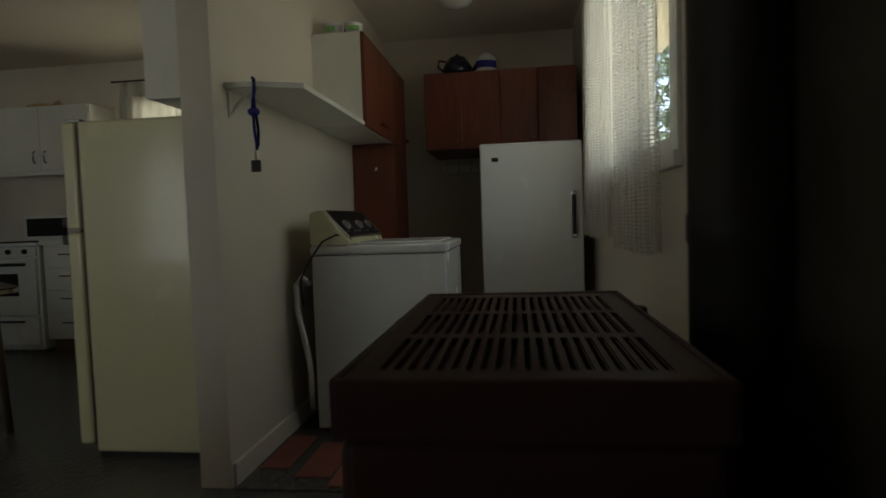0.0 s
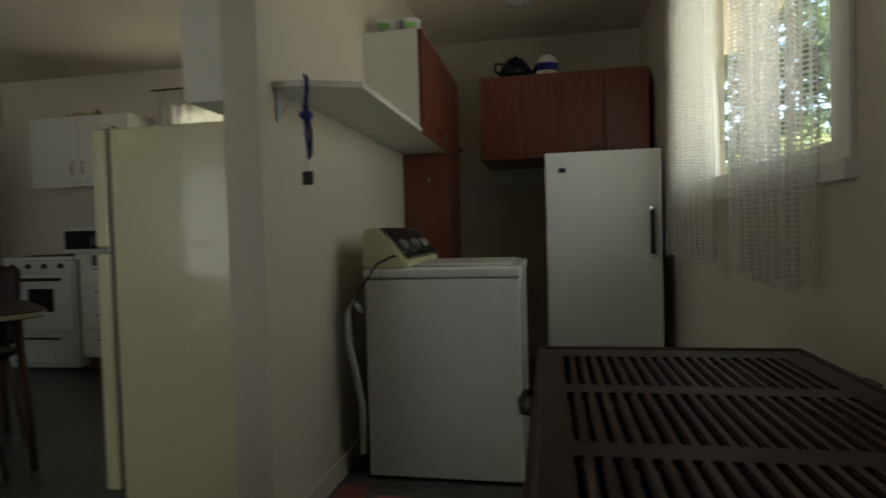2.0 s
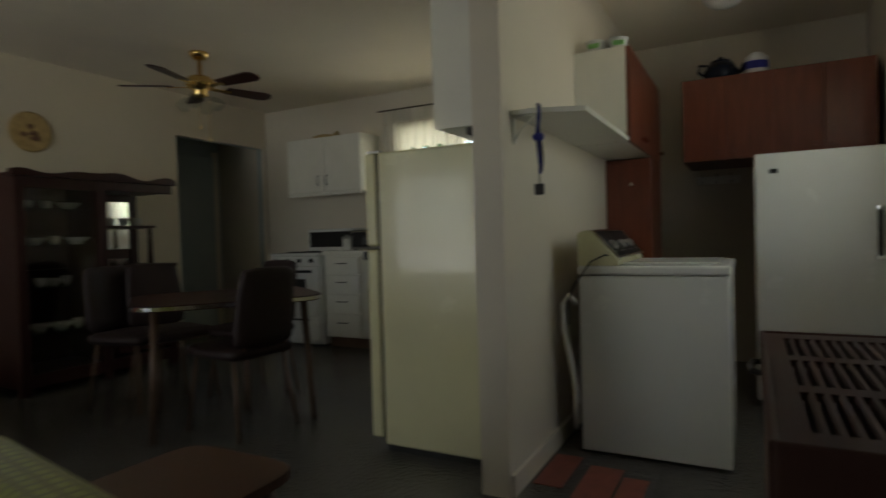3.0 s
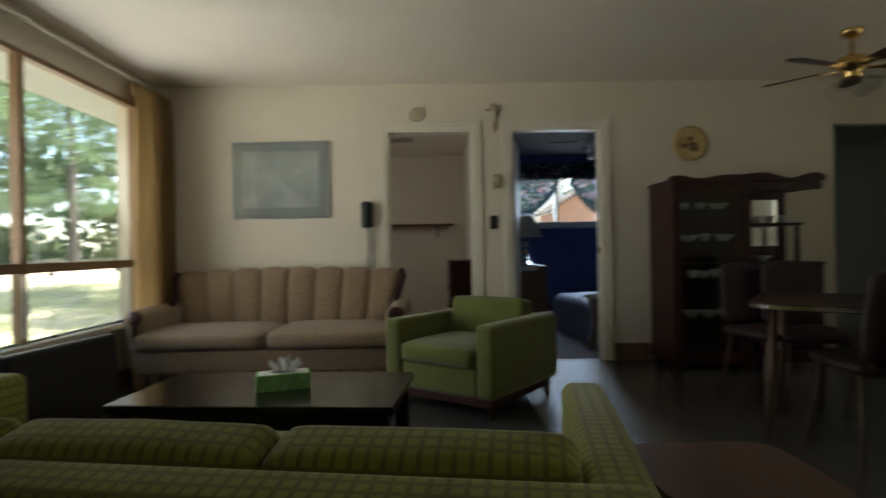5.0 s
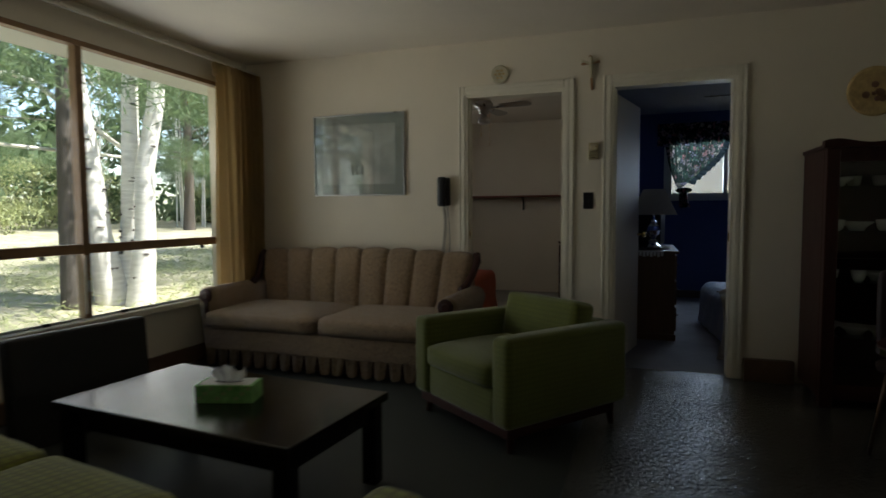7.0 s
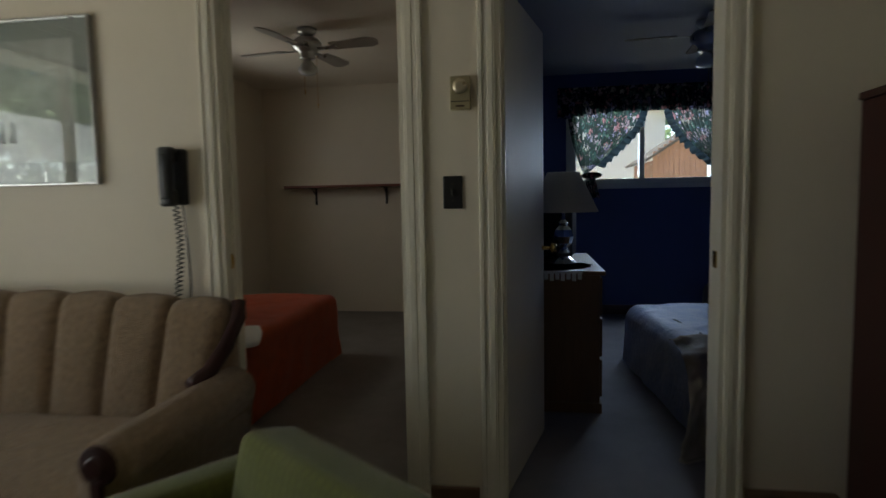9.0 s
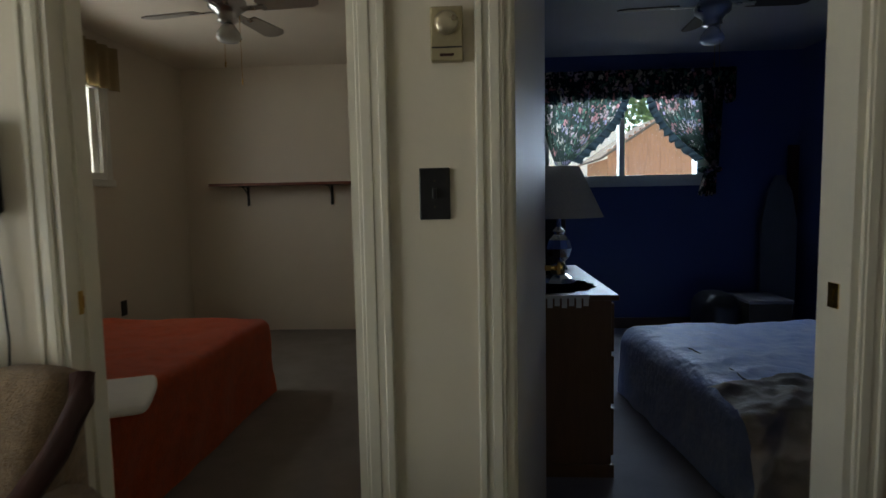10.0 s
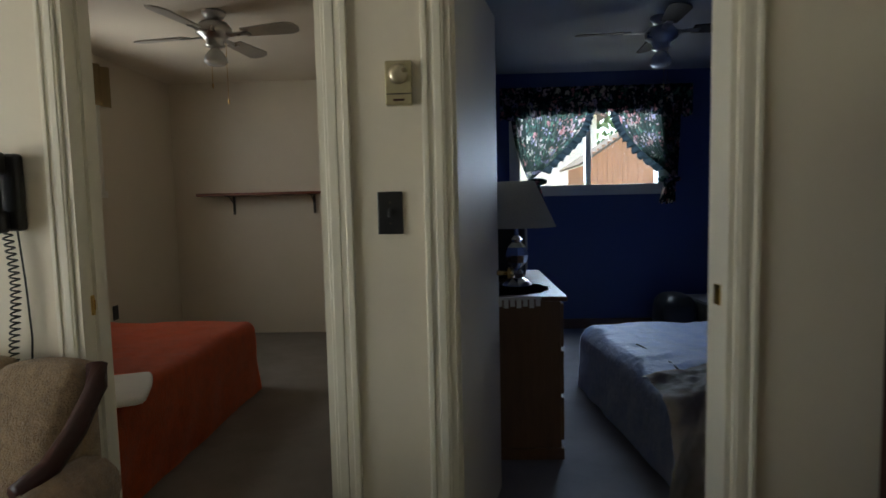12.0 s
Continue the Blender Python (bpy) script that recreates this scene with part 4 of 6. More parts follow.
    for s, q in ((-1, -1), (1, -1), (-1, 1), (1, 1)):
        part("foot", one(s * 0.9 - 0.03, s * 0.9 + 0.03, q * 0.28 - 0.03, q * 0.28 + 0.03, 0, 0.165, 0.005), DARK_WOOD, root)


tan_sofa()


def coffee_table():
    root = thing("coffee_table", "low black-stained wooden coffee table with worn glossy top", "coffee table", -2.785, -0.953, 0, -5.5)
    x, y, h = 0.328, 0.605, 0.385
    part("tabletop", one(-x, x, -y, y, h - 0.035, h, 0.006), BLACK_WOOD, root)
    for s in (-1, 1):
        part("apron", one(s * (x - 0.05) - 0.012, s * (x - 0.05) + 0.012, -y + 0.08, y - 0.08, h - 0.11, h - 0.035, 0.003), BLACK_WOOD, root)
        part("apron", one(-x + 0.065, x - 0.065, s * (y - 0.05) - 0.012, s * (y - 0.05) + 0.012, h - 0.11, h - 0.035, 0.003), BLACK_WOOD, root)
        for q in (-1, 1):
            part("leg", one(s * (x - 0.05) - 0.032, s * (x - 0.05) + 0.032, q * (y - 0.055) - 0.032, q * (y - 0.055) + 0.032, 0, h - 0.036, 0.004), BLACK_WOOD, root)


coffee_table()
tb = thing("tissue_box", "green printed tissue box with white tissue on the coffee table", "tissue box", -2.765, -0.905, 0.385, 17)
bm = one(-0.06, 0.06, -0.118, 0.118, 0, 0.072, 0.003)
part("carton", bm, TISSUE_GREEN, tb)
bm = bmesh.new()
rnd = random.Random(3)
def tissue_shape(u, v):
    a = (u - 0.5) * 2
    z = 0.071 + 0.075 * v * (1 - 0.4 * abs(a)) + 0.012 * math.sin(u * 23)
    return (0.018 * math.sin(u * 17 + v * 3) * (0.3 + v) + 0.01, a * 0.05 * (0.6 + 0.9 * v) + 0.01 * v, z)
sheet(bm, tissue_shape, 24, 6)
bmesh.ops.solidify(bm, geom=bm.faces[:], thickness=0.002)
part("tissue", bm, PAPER, tb, "crumpled white tissue", smooth=True)
part("top_panel", one(-0.05, 0.05, -0.105, 0.105, 0.0725, 0.0735), PAPER, tb, "pale printed top with an oval slot")
bm = bmesh.new()
turned(bm, [(0.04, 0.0), (0.04, 0.0008)], 20)
bmesh.ops.scale(bm, vec=(0.55, 1.4, 1), verts=bm.verts)
bmesh.ops.translate(bm, vec=(0, 0, 0.0738), verts=bm.verts)
part("slot", bm, SOOT, tb, "dark oval slot")
bm = bmesh.new()
for k in range(9):
    rod(bm, (0.0602, -0.1 + k * 0.025, 0.02 + 0.02 * (k % 3)), (0.0607, -0.1 + k * 0.025, 0.02 + 0.02 * (k % 3)), 0.009, 0.008, 7)
tagged(part("printed_pattern", bm, LEAVES, tb, "pale green printed leaves"), kind="stuff")

root = thing("folding_table", "folded dark brown vinyl-topped card table leaning under the window", "folding table", -3.06, -2.09, 0, -7)
bm = bmesh.new()
box(bm, -0.365, 0.365, -0.035, 0.045, 0.004, 0.56, 0.018, 3, m=pose(0, 0.03, 0.0, 4))
part("tabletop", bm, SOOT, root, "dark vinyl panel")
bm = bmesh.new()
box(bm, -0.35, 0.35, -0.058, -0.036, 0.006, 0.54, 0.006, 2, m=pose(0, 0.03, 0.0, 4))
part("frame", bm, BLACK_WOOD, root)

# step end table beside the sofa
root = thing("end_table", "brown wooden step end table beside the green sofa", "side table", -1.66, 0.575, 0)
def rounded_top(w, d, z0, z1, bow=0.03, n=10):
    bm = bmesh.new()
    pts = []
    for k in range(4 * n):
        a = 2 * math.pi * (k + 0.5) / (4 * n)
        c, s = math.cos(a), math.sin(a)
        e = 0.36
        pts.append((math.copysign(abs(c) ** e, c) * w / 2, math.copysign(abs(s) ** e, s) * d / 2))
    lo, hi = [bm.verts.new((p[0], p[1], z0)) for p in pts], [bm.verts.new((p[0], p[1], z1)) for p in pts]
    bm.faces.new(lo[::-1]); bm.faces.new(hi)
    for k in range(len(pts)):
        bm.faces.new((lo[k], lo[(k + 1) % len(pts)], hi[(k + 1) % len(pts)], hi[k]))
    return bm
part("tabletop", rounded_top(0.44, 0.46, 0.375, 0.40), BROWN_WOOD, root)
bm = rounded_top(0.38, 0.44, 0.18, 0.2)
part("shelf", bm, BROWN_WOOD, root)
for sx in (-1, 1):
    for sy in (-1, 1):
        part("leg", bars(((sx * 0.15, sy * 0.16, 0.376), (sx * 0.18, sy * 0.19, 0), 0.018, 0.011)), BROWN_WOOD, root, smooth=True)

# floor lamp with a tray, beside the drape
root = thing("floor_lamp", "brass floor lamp with ivory shade and round tray by the drapes", "floor lamp", -1.86, -2.16, 0)
bm = bmesh.new()
turned(bm, [(0.14, 0), (0.14, 0.015), (0.05, 0.035), (0.014, 0.06), (0.012, 1.3), (0.02, 1.31), (0.02, 1.36)], 24)
part("stand", bm, BRASS, root, smooth=True)
bm = bmesh.new()
turned(bm, [(0.03, 0.565), (0.2, 0.57), (0.215, 0.59), (0.205, 0.592), (0.19, 0.58), (0.03, 0.578)], 32)
part("tray", bm, WALNUT, root, "round brown tray", smooth=True)
bm = bmesh.new()
sheet(bm, lambda u, v: ((0.21 - 0.1 * v) * math.cos(u * 6.2832), (0.21 - 0.1 * v) * math.sin(u * 6.2832), 1.17 + 0.22 * v), 40, 4)
part("shade", bm, SHADE, root, "ivory cone shade", smooth=True)


# drapes
def drape(name, label, x0, x1, y, z0, z1, folds, mat, amp=0.03, pinch=True):
    bm = bmesh.new()
    def f(u, v):
        w = math.sin(u * folds * 2 * math.pi) + 0.35 * math.sin(u * folds * 4.4 * math.pi + 1.0)
        top = v ** 6
        a = amp * (1.0 - 0.45 * top) * (1 + 0.25 * math.sin(u * 9 + v * 2))
        return (x0 + (x1 - x0) * u + 0.008 * math.sin(v * 5 + u * 20), y + a * w, z0 + (z1 - z0) * v)
    sheet(bm, f, folds * 14, 22)
    bmesh.ops.solidify(bm, geom=bm.faces[:], thickness=0.003)
    root = thing(name, label, "curtain", 0, 0, 0)
    part("cloth", bm, mat, root, smooth=True)
    return root


for a, b, n in ((-5.15, -4.63, 7), (-2.60, -1.95, 8)):
    root = drape("drape", "gold pinch-pleated drape hanging beside the picture window", a, b, S + (0.115 if a > -3 else 0.14), 0.3, 2.33, n, GOLD_CURTAIN, 0.03 if a > -3 else 0.05)
    bm = bmesh.new()
    k = 9 if a < -3 else 12
    for i in range(k):
        x = a + (b - a) * (i + 0.5) / k
        rod(bm, (x, S + 0.105, 2.24), (x, S + 0.105, 2.34), 0.016, 0.024, 8)
    part("heading", bm, GOLD_CURTAIN, root, "pinched heading pleats", smooth=True)
root = thing("curtain_rail", "painted curtain traverse rail over the picture window", "curtain rail", 0, 0, 0)
part("rail", one(W + 0.02, -1.9, S + 0.09, S + 0.11, 2.35, 2.37, 0.004), TRIM, root)
for x in (-5.0, -4.2, -3.4, -2.6, -2.0):
    part("bracket", one(x - 0.012, x + 0.012, S, S + 0.09, 2.376, 2.392, 0.002), TRIM, root)

# ---- on the living room wall ----
root = thing("framed_picture", "wide pale snow scene print in a thin metal frame", "picture", W, -1.53, 1.625)
hw, hh = 0.405, 0.325
part("backing", one(0.002, 0.012, -hw, hw, -hh, hh), MATBOARD, root)
part("print", one(0.0125, 0.0135, -hw + 0.075, hw - 0.075, -hh + 0.085, hh - 0.075), ART, root, "pale printed winter scene")
bm = bmesh.new()
rnd = random.Random(5)
for k in range(14):
    y = rnd.uniform(-0.1, 0.3); z = rnd.uniform(0.10, 0.2)
    rod(bm, (0.0138, y, z), (0.0138, y - rnd.uniform(0.03, 0.1), z + rnd.uniform(-0.02, 0.035)), 0.0022, 0.001, 5)
for y in (-0.06, -0.02, 0.03):
    rod(bm, (0.0138, y, -0.16), (0.0138, y + 0.005, -0.07), 0.012, 0.004, 6)
tagged(part("drawn_branches", bm, MATBOARD, root, "thin drawn branches"), kind="stuff")
g = part("pane", one(0.0165, 0.019, -hw, hw, -hh, hh), pane_glass("picture_glass", (0.95, 0.96, 0.95), 0.09), root, "reflecting picture glass")
for a, b, c, d in ((-hw - 0.008, hw + 0.008, hh, hh + 0.01), (-hw - 0.008, hw + 0.008, -hh - 0.01, -hh), (-hw - 0.008, -hw, -hh, hh), (hw, hw + 0.008, -hh, hh)):
    part("frame", one(0.002, 0.026, a, b, c, d, 0.002), GREY_METAL, root)

root = thing("wall_telephone", "black wall telephone with a coiled cord", "telephone", W, -0.785, 1.31)
part("base", one(0.001, 0.035, -0.052, 0.052, -0.11, 0.11, 0.01, 3), BLACK, root)
bm = bmesh.new()
box(bm, 0.036, 0.085, -0.03, 0.03, 0.05, 0.115, 0.014, 3)
box(bm, 0.036, 0.085, -0.03, 0.03, -0.115, -0.05, 0.014, 3)
box(bm, 0.055, 0.09, -0.026, 0.026, -0.09, 0.09, 0.012, 3)
part("handset", bm, BLACK, root, smooth=True)
bm = bmesh.new()
pts = []
for k in range(300):
    q = k / 299
    a = q * 2 * math.pi * 34
    sway = 0.012 * math.sin(q * 7)
    pts.append((0.03 + 0.012 * math.cos(a), 0.006 + sway + 0.012 * math.sin(a), -0.115 - 0.62 * q))
pipe(bm, pts, 0.0028, 5)
part("coiled_cord", bm, BLACK, root, "black coiled cord", smooth=True)
bm = bmesh.new()
pipe(bm, [(0.02, 0.03, -0.11), (0.025, 0.045, -0.25), (0.022, 0.05, -0.42), (0.02, 0.035, -0.6), (0.02, 0.03, -0.8)], 0.003, 6)
part("wall_cord", bm, BLACK, root)

root = thing("wall_thermometer", "small round cream wall ornament over the doorway", "ornament", W, -0.337, 2.185)
bm = bmesh.new()
turned(bm, [(0.062, 0.001), (0.068, 0.01), (0.062, 0.02), (0.05, 0.016), (0.02, 0.018)], 28)
bmesh.ops.transform(bm, matrix=pose(0, 0, 0, 0, 90, 0), verts=bm.verts)
part("dial", bm, IVORY, root, smooth=True)
bm = bmesh.new()
for k in range(6):
    a = k * 1.047
    rod(bm, (0.0185, 0.03 * math.cos(a), 0.03 * math.sin(a)), (0.022, 0.03 * math.cos(a), 0.03 * math.sin(a)), 0.01, 0.008, 8)
rod(bm, (0.0185, 0, 0), (0.026, 0, 0), 0.012, 0.01, 10)
part("relief", bm, STRAW, root, "raised tan petals")

bm = bmesh.new()
cross = Matrix.Translation((W, 0.33, 2.205)) @ pose(0, 0, 0, 4, 0, 0)
box(bm, 0.002, 0.012, -0.009, 0.009, -0.185, 0.065, 0.003, m=cross)
box(bm, 0.002, 0.012, -0.066, 0.066, 0.0, 0.018, 0.003, m=cross)
solid("crucifix", bm, OAK, "small brown wooden crucifix with a pale figure above the doorways", "crucifix")
bm = bmesh.new()
rod(bm, (0.02, 0, -0.10), (0.022, 0, 0.01), 0.009, 0.014, 9)
rod(bm, (0.02, 0, 0.0), (0.017, -0.058, 0.03), 0.009, 0.006, 7)
rod(bm, (0.02, 0, 0.0), (0.017, 0.058, 0.03), 0.009, 0.006, 7)
rod(bm, (0.024, 0.004, 0.012), (0.024, 0.006, 0.045), 0.014, 0.012, 9)
bmesh.ops.transform(bm, matrix=cross, verts=bm.verts)
fig = mesh_object("carving", bm, IVORY)
fig.parent = bpy.data.objects["crucifix"]

root = thing("thermostat", "bronze-coloured room thermostat with a round dial", "thermostat", W, 0.357, 1.585)
part("cover", one(0.001, 0.026, -0.037, 0.037, -0.06, 0.06, 0.004), BRONZE, root)
bm = bmesh.new()
turned(bm, [(0.026, 0), (0.027, 0.006), (0.021, 0.012), (0.008, 0.013)], 24)
bmesh.ops.transform(bm, matrix=Matrix.Translation((0.026, 0, 0.022)) @ pose(0, 0, 0, 0, 90, 0), verts=bm.verts)
part("dial", bm, CHAMPAGNE, root, smooth=True)
part("seam", one(0.026, 0.027, -0.034, 0.034, -0.032, -0.029), BLACK, root)
part("lettering", one(0.026, 0.027, -0.016, 0.016, -0.05, -0.044), DARK_WOOD, root)

root = thing("light_switch", "dark brown light switch plate", "light switch", W, 0.322, 1.228)
part("plate", one(0.001, 0.008, -0.036, 0.036, -0.06, 0.06, 0.003), BLACK, root)
part("toggle", one(0.008, 0.018, -0.005, 0.005, -0.012, 0.012, 0.002), BLACK, root)
for z in (-0.03, 0.03):
    part("screw", bars(((0.008, 0, z), (0.0092, 0, z), 0.003, 0.003, 8)), SHIELD, root)

root = thing("wall_plate", "round woven decorative plate on the wall", "wall plate", W, 2.06, 1.89)
bm = bmesh.new()
turned(bm, [(0.15, 0.004), (0.155, 0.014), (0.14, 0.022), (0.11, 0.012), (0.03, 0.01)], 36)
bmesh.ops.transform(bm, matrix=pose(0, 0, 0, 0, 90, 0), verts=bm.verts)
part("rim", bm, STRAW, root, smooth=True)
bm = bmesh.new()
rnd = random.Random(9)
for k in range(9):
    y, z = rnd.uniform(-0.06, 0.06), rnd.uniform(-0.05, 0.05)
    rod(bm, (0.0105, y, z), (0.018, y, z), rnd.uniform(0.012, 0.028), 0.008, 9)
part("relief", bm, WALNUT, root, "dark raised picture")


# ---- ceiling fans ----
def ceiling_fan(x, y, blades, span, metal, blade_mat, label, drop, turn, lights=4, lift=0.0):
    root = thing("ceiling_fan", label, "ceiling fan", x, y, H, turn, "ceiling fans")
    bm = bmesh.new()
    turned(bm, [(0.07, 0), (0.07, -0.02), (0.045, -0.05), (0.014, -0.055), (0.014, -drop)], 24)
    part("mount", bm, metal, root, smooth=True)
    bm = bmesh.new()
    turned(bm, [(0.03, -drop), (0.08, -drop - 0.015), (0.105, -drop - 0.045), (0.105, -drop - 0.08), (0.07, -drop - 0.105), (0.05, -drop - 0.13), (0.06, -drop - 0.15), (0.035, -drop - 0.165)], 28)
    part("motor", bm, metal, root, smooth=True)
    for k in range(blades):
        a = 360 * k / blades
        bm = bmesh.new()
        n = 10
        lo, hi = [], []
        out = [(0.2, -0.05), (span - 0.06, -0.068), (span - 0.015, -0.045), (span, 0), (span - 0.015, 0.045), (span - 0.06, 0.068), (0.2, 0.05)]
        for p in out:
            lo.append(bm.verts.new((p[0], p[1], -0.004))); hi.append(bm.verts.new((p[0], p[1], 0.004)))
        bm.faces.new(lo[::-1]); bm.faces.new(hi)
        for i in range(len(out)):
            j = (i + 1) % len(out)
            bm.faces.new((lo[i], lo[j], hi[j], hi[i]))
        mx = pose(0, 0, -drop - 0.085 + lift, 0, 0, a) @ pose(0, 0, 0, -11)
        bmesh.ops.transform(bm, matrix=mx, verts=bm.verts)
        b = part("blade", bm, blade_mat, root)
        bm = bmesh.new()
        box(bm, 0.09, 0.24, -0.02, 0.02, -0.012, -0.005, 0.002, m=mx)
        part("blade_iron", bm, metal, b)
    for k in range(lights):
        a = math.radians(360 * k / lights + 30)
        bm = bmesh.new()
        c = Vector((0.09 * math.cos(a), 0.09 * math.sin(a), -drop - 0.17)) if lights > 1 else Vector((0, 0, -drop - 0.165))
        tilt = Matrix.Translation(c) @ (pose(0, 0, 0, 0, 0, math.degrees(a)) @ pose(0, 0, 0, 0, -35 if lights > 1 else 0, 0))
        r = 0.8 if lights > 1 else 1.15
        turned(bm, [(0.018 * r, 0), (0.03 * r, -0.012), (0.055 * r, -0.05), (0.062 * r, -0.08), (0.045 * r, -0.1), (0.01, -0.108)], 20)
        bmesh.ops.transform(bm, matrix=tilt, verts=bm.verts)
        part("lampshade", bm, CRYSTAL if lights > 1 else CERAMIC, root, smooth=True)
    bm = bmesh.new()
    for dx in (-0.05, 0.055):
        rod(bm, (dx, 0.03, -drop - 0.12), (dx, 0.03, -drop - 0.42 - dx), 0.0018, 0.0018, 5)
        rod(bm, (dx, 0.03, -drop - 0.42 - dx), (dx, 0.03, -drop - 0.45 - dx), 0.006, 0.003, 8)
    part("pull_chain", bm, BRASS, root)
    return root


ceiling_fan(-4.03, 2.67, 5, 0.58, BRASS, DARK_WOOD, "brass ceiling fan with dark cane-panelled blades over the table", 0.17, 1, 4)
ceiling_fan(-7.15, -0.98, 4, 0.56, GREY_METAL, FAN_GREY, "grey ceiling fan with a bare bulb in the white bedroom", 0.055, 79, 1)
ceiling_fan(-7.55, 1.86, 4, 0.56, GREY_METAL, FAN_DARK, "dark ceiling fan with a glass globe in the blue bedroom", 0.06, -6, 1, 0.05)


# ---- dining ----
def dining_table():
    root = thing("dining_table", "dark dining table with a pale metal edge and brown legs", "dining table", -3.1, 2.02, 0, -35)
    part("tabletop", rounded_top(0.86, 1.0, 0.67, 0.70), DARK_WOOD, root)
    bm = rounded_top(0.87, 1.01, 0.675, 0.695)
    bmesh.ops.delete(bm, geom=[f for f in bm.faces if abs(f.normal.z) > 0.9], context="FACES_ONLY")
    bmesh.ops.solidify(bm, geom=bm.faces[:], thickness=0.003)
    part("edge_band", bm, CHROME, root, "ribbed metal edge band")
    for sx in (-1, 1):
        for sy in (-1, 1):
            part("leg", bars(((sx * 0.33, sy * 0.38, 0.669), (sx * 0.36, sy * 0.41, 0), 0.02, 0.016)), LEG_BROWN, root, smooth=True)


dining_table()
chair = thing("dining_chair", "dark brown vinyl dining chair with brown metal legs at the table", "chair", -2.84, 1.88, 0, 84, "chairs round the table")
part("seat", cushion(-0.2, 0.2, -0.21, 0.21, 0.40, 0.465, 0.015, 0.03), MAROON, chair, smooth=True)
bm = cushion(-0.185, 0.185, -0.03, 0.03, 0.0, 0.40, 0.01, 0.028)
for v in bm.verts:
    v.co.y += 0.35 * v.co.x ** 2
    v.co.x *= 1 - 0.12 * (v.co.z / 0.40)
bmesh.ops.transform(bm, matrix=pose(0, -0.205, 0.47, 8, 0, 0), verts=bm.verts)
part("backrest", bm, MAROON, chair, smooth=True)
for sx in (-1, 1):
    part("leg", bars(((sx * 0.16, 0.16, 0.40), (sx * 0.2, 0.2, 0), 0.011, 0.01)), LEG_BROWN, chair, smooth=True)
    part("leg", bars(((sx * 0.16, -0.16, 0.40), (sx * 0.19, -0.22, 0), 0.011, 0.01)), LEG_BROWN, chair, smooth=True)
    part("back_post", bars(((sx * 0.13, -0.19, 0.40), (sx * 0.13, -0.215, 0.51), 0.01, 0.01)), LEG_BROWN, chair, smooth=True)
for x, y, a in ((-3.3, 2.4, 172), (-3.82, 1.95, -80), (-3.72, 2.12, -100)):
    copy_thing(chair, pose(x, y, 0, 0, 0, a))


def hutch():
    root = thing("china_cabinet", "dark mahogany china cabinet with glass door, mirror and dishes", "china cabinet", W + 0.02, 1.685, 0)
    # local: x away from the wall, y along it
    D, L, Z = 0.50, 1.2, 1.50
    def board(nm, *a, **k):
        return part(nm, one(*a, bevel=0.004), DARK_WOOD, root)
    board("side_panel", 0, D - 0.06, 0, 0.025, 0.05, Z)
    board("side_panel", 0, D - 0.06, L - 0.025, L, 0.05, 0.82)
    board("side_panel", 0, D - 0.06, 0.60, 0.625, 0.1, Z)
    board("back_panel", 0, 0.012, 0.0255, L - 0.0255, 0.1, 0.84)
    board("back_panel", 0, 0.012, 0.0255, 0.5995, 0.842, Z)
    for y in (0.0, 0.56):
        board("post", D - 0.06, D, y, y + 0.065, 0.0, Z)
    board("post", D - 0.06, D, L - 0.065, L, 0, 0.82)
    board("base_rail", 0.013, D - 0.01, 0.066, L - 0.066, 0.05, 0.14)
    for z in (0.40, 0.72, 1.02, 1.28):
        part("glass_shelf", one(0.02, D - 0.07, 0.03, 0.595, z, z + 0.008), CRYSTAL, root)
    for z in (0.36, 0.62):
        board("drawer_front", D - 0.03, D - 0.005, 0.68, L - 0.08, z - 0.19, z + 0.02)
    board("counter", 0.012, D + 0.01, 0.626, L + 0.01, 0.82, 0.85)
    g = part("glass_door", one(D - 0.035, D - 0.03, 0.066, 0.559, 0.142, Z - 0.08), GLASS, root)
    board("door_rail", D - 0.05, D - 0.012, 0.066, 0.559, Z - 0.079, Z - 0.0005)
    # mirror with shaped shelves on the open side
    part("mirror", one(0.014, 0.02, 0.68, L - 0.08, 0.98, 1.38), MIRROR, root, "bevelled mirror")
    board("mirror_frame", 0.002, 0.04, 0.626, 0.679, 0.85, Z)
    board("mirror_frame", 0.002, 0.04, L - 0.079, L - 0.02, 0.85, 1.44)
    board("mirror_frame", 0.002, 0.04, 0.68, L - 0.08, 1.381, 1.46)
    board("mirror_frame", 0.002, 0.013, 0.68, L - 0.08, 0.851, 0.979)
    board("shelf", 0.041, 0.3, 0.64, L - 0.03, 1.15, 1.17)
    board("shelf", 0.041, 0.42, 0.626, L + 0.01, 1.44, 1.47)
    for y in (0.66, L - 0.06):
        part("turned_post", bars(((0.26, y, 0.851), (0.26, y, 1.149), 0.022, 0.014)), DARK_WOOD, root, smooth=True)
    # shaped crest
    bm = bmesh.new()
    prev = None
    n = 40
    vs = []
    for k in range(n + 1):
        u = k / n
        z = 0.03 + 0.035 * (0.5 + 0.5 * math.cos((u - 0.5) * 4 * math.pi)) * (1 - abs(2 * u - 1) ** 6) + 0.012 * math.cos(u * 20)
        y = -0.02 + (L + 0.04) * u
        vs.append([bm.verts.new((xx, y, zz)) for xx, zz in ((D - 0.05, Z), (D + 0.015, Z), (D + 0.02, Z + z), (D - 0.03, Z + z))])
    for a, b in zip(vs, vs[1:]):
        for i in range(4):
            bm.faces.new((a[i], a[(i + 1) % 4], b[(i + 1) % 4], b[i]))
    bm.faces.new(vs[0]); bm.faces.new(vs[-1][::-1])
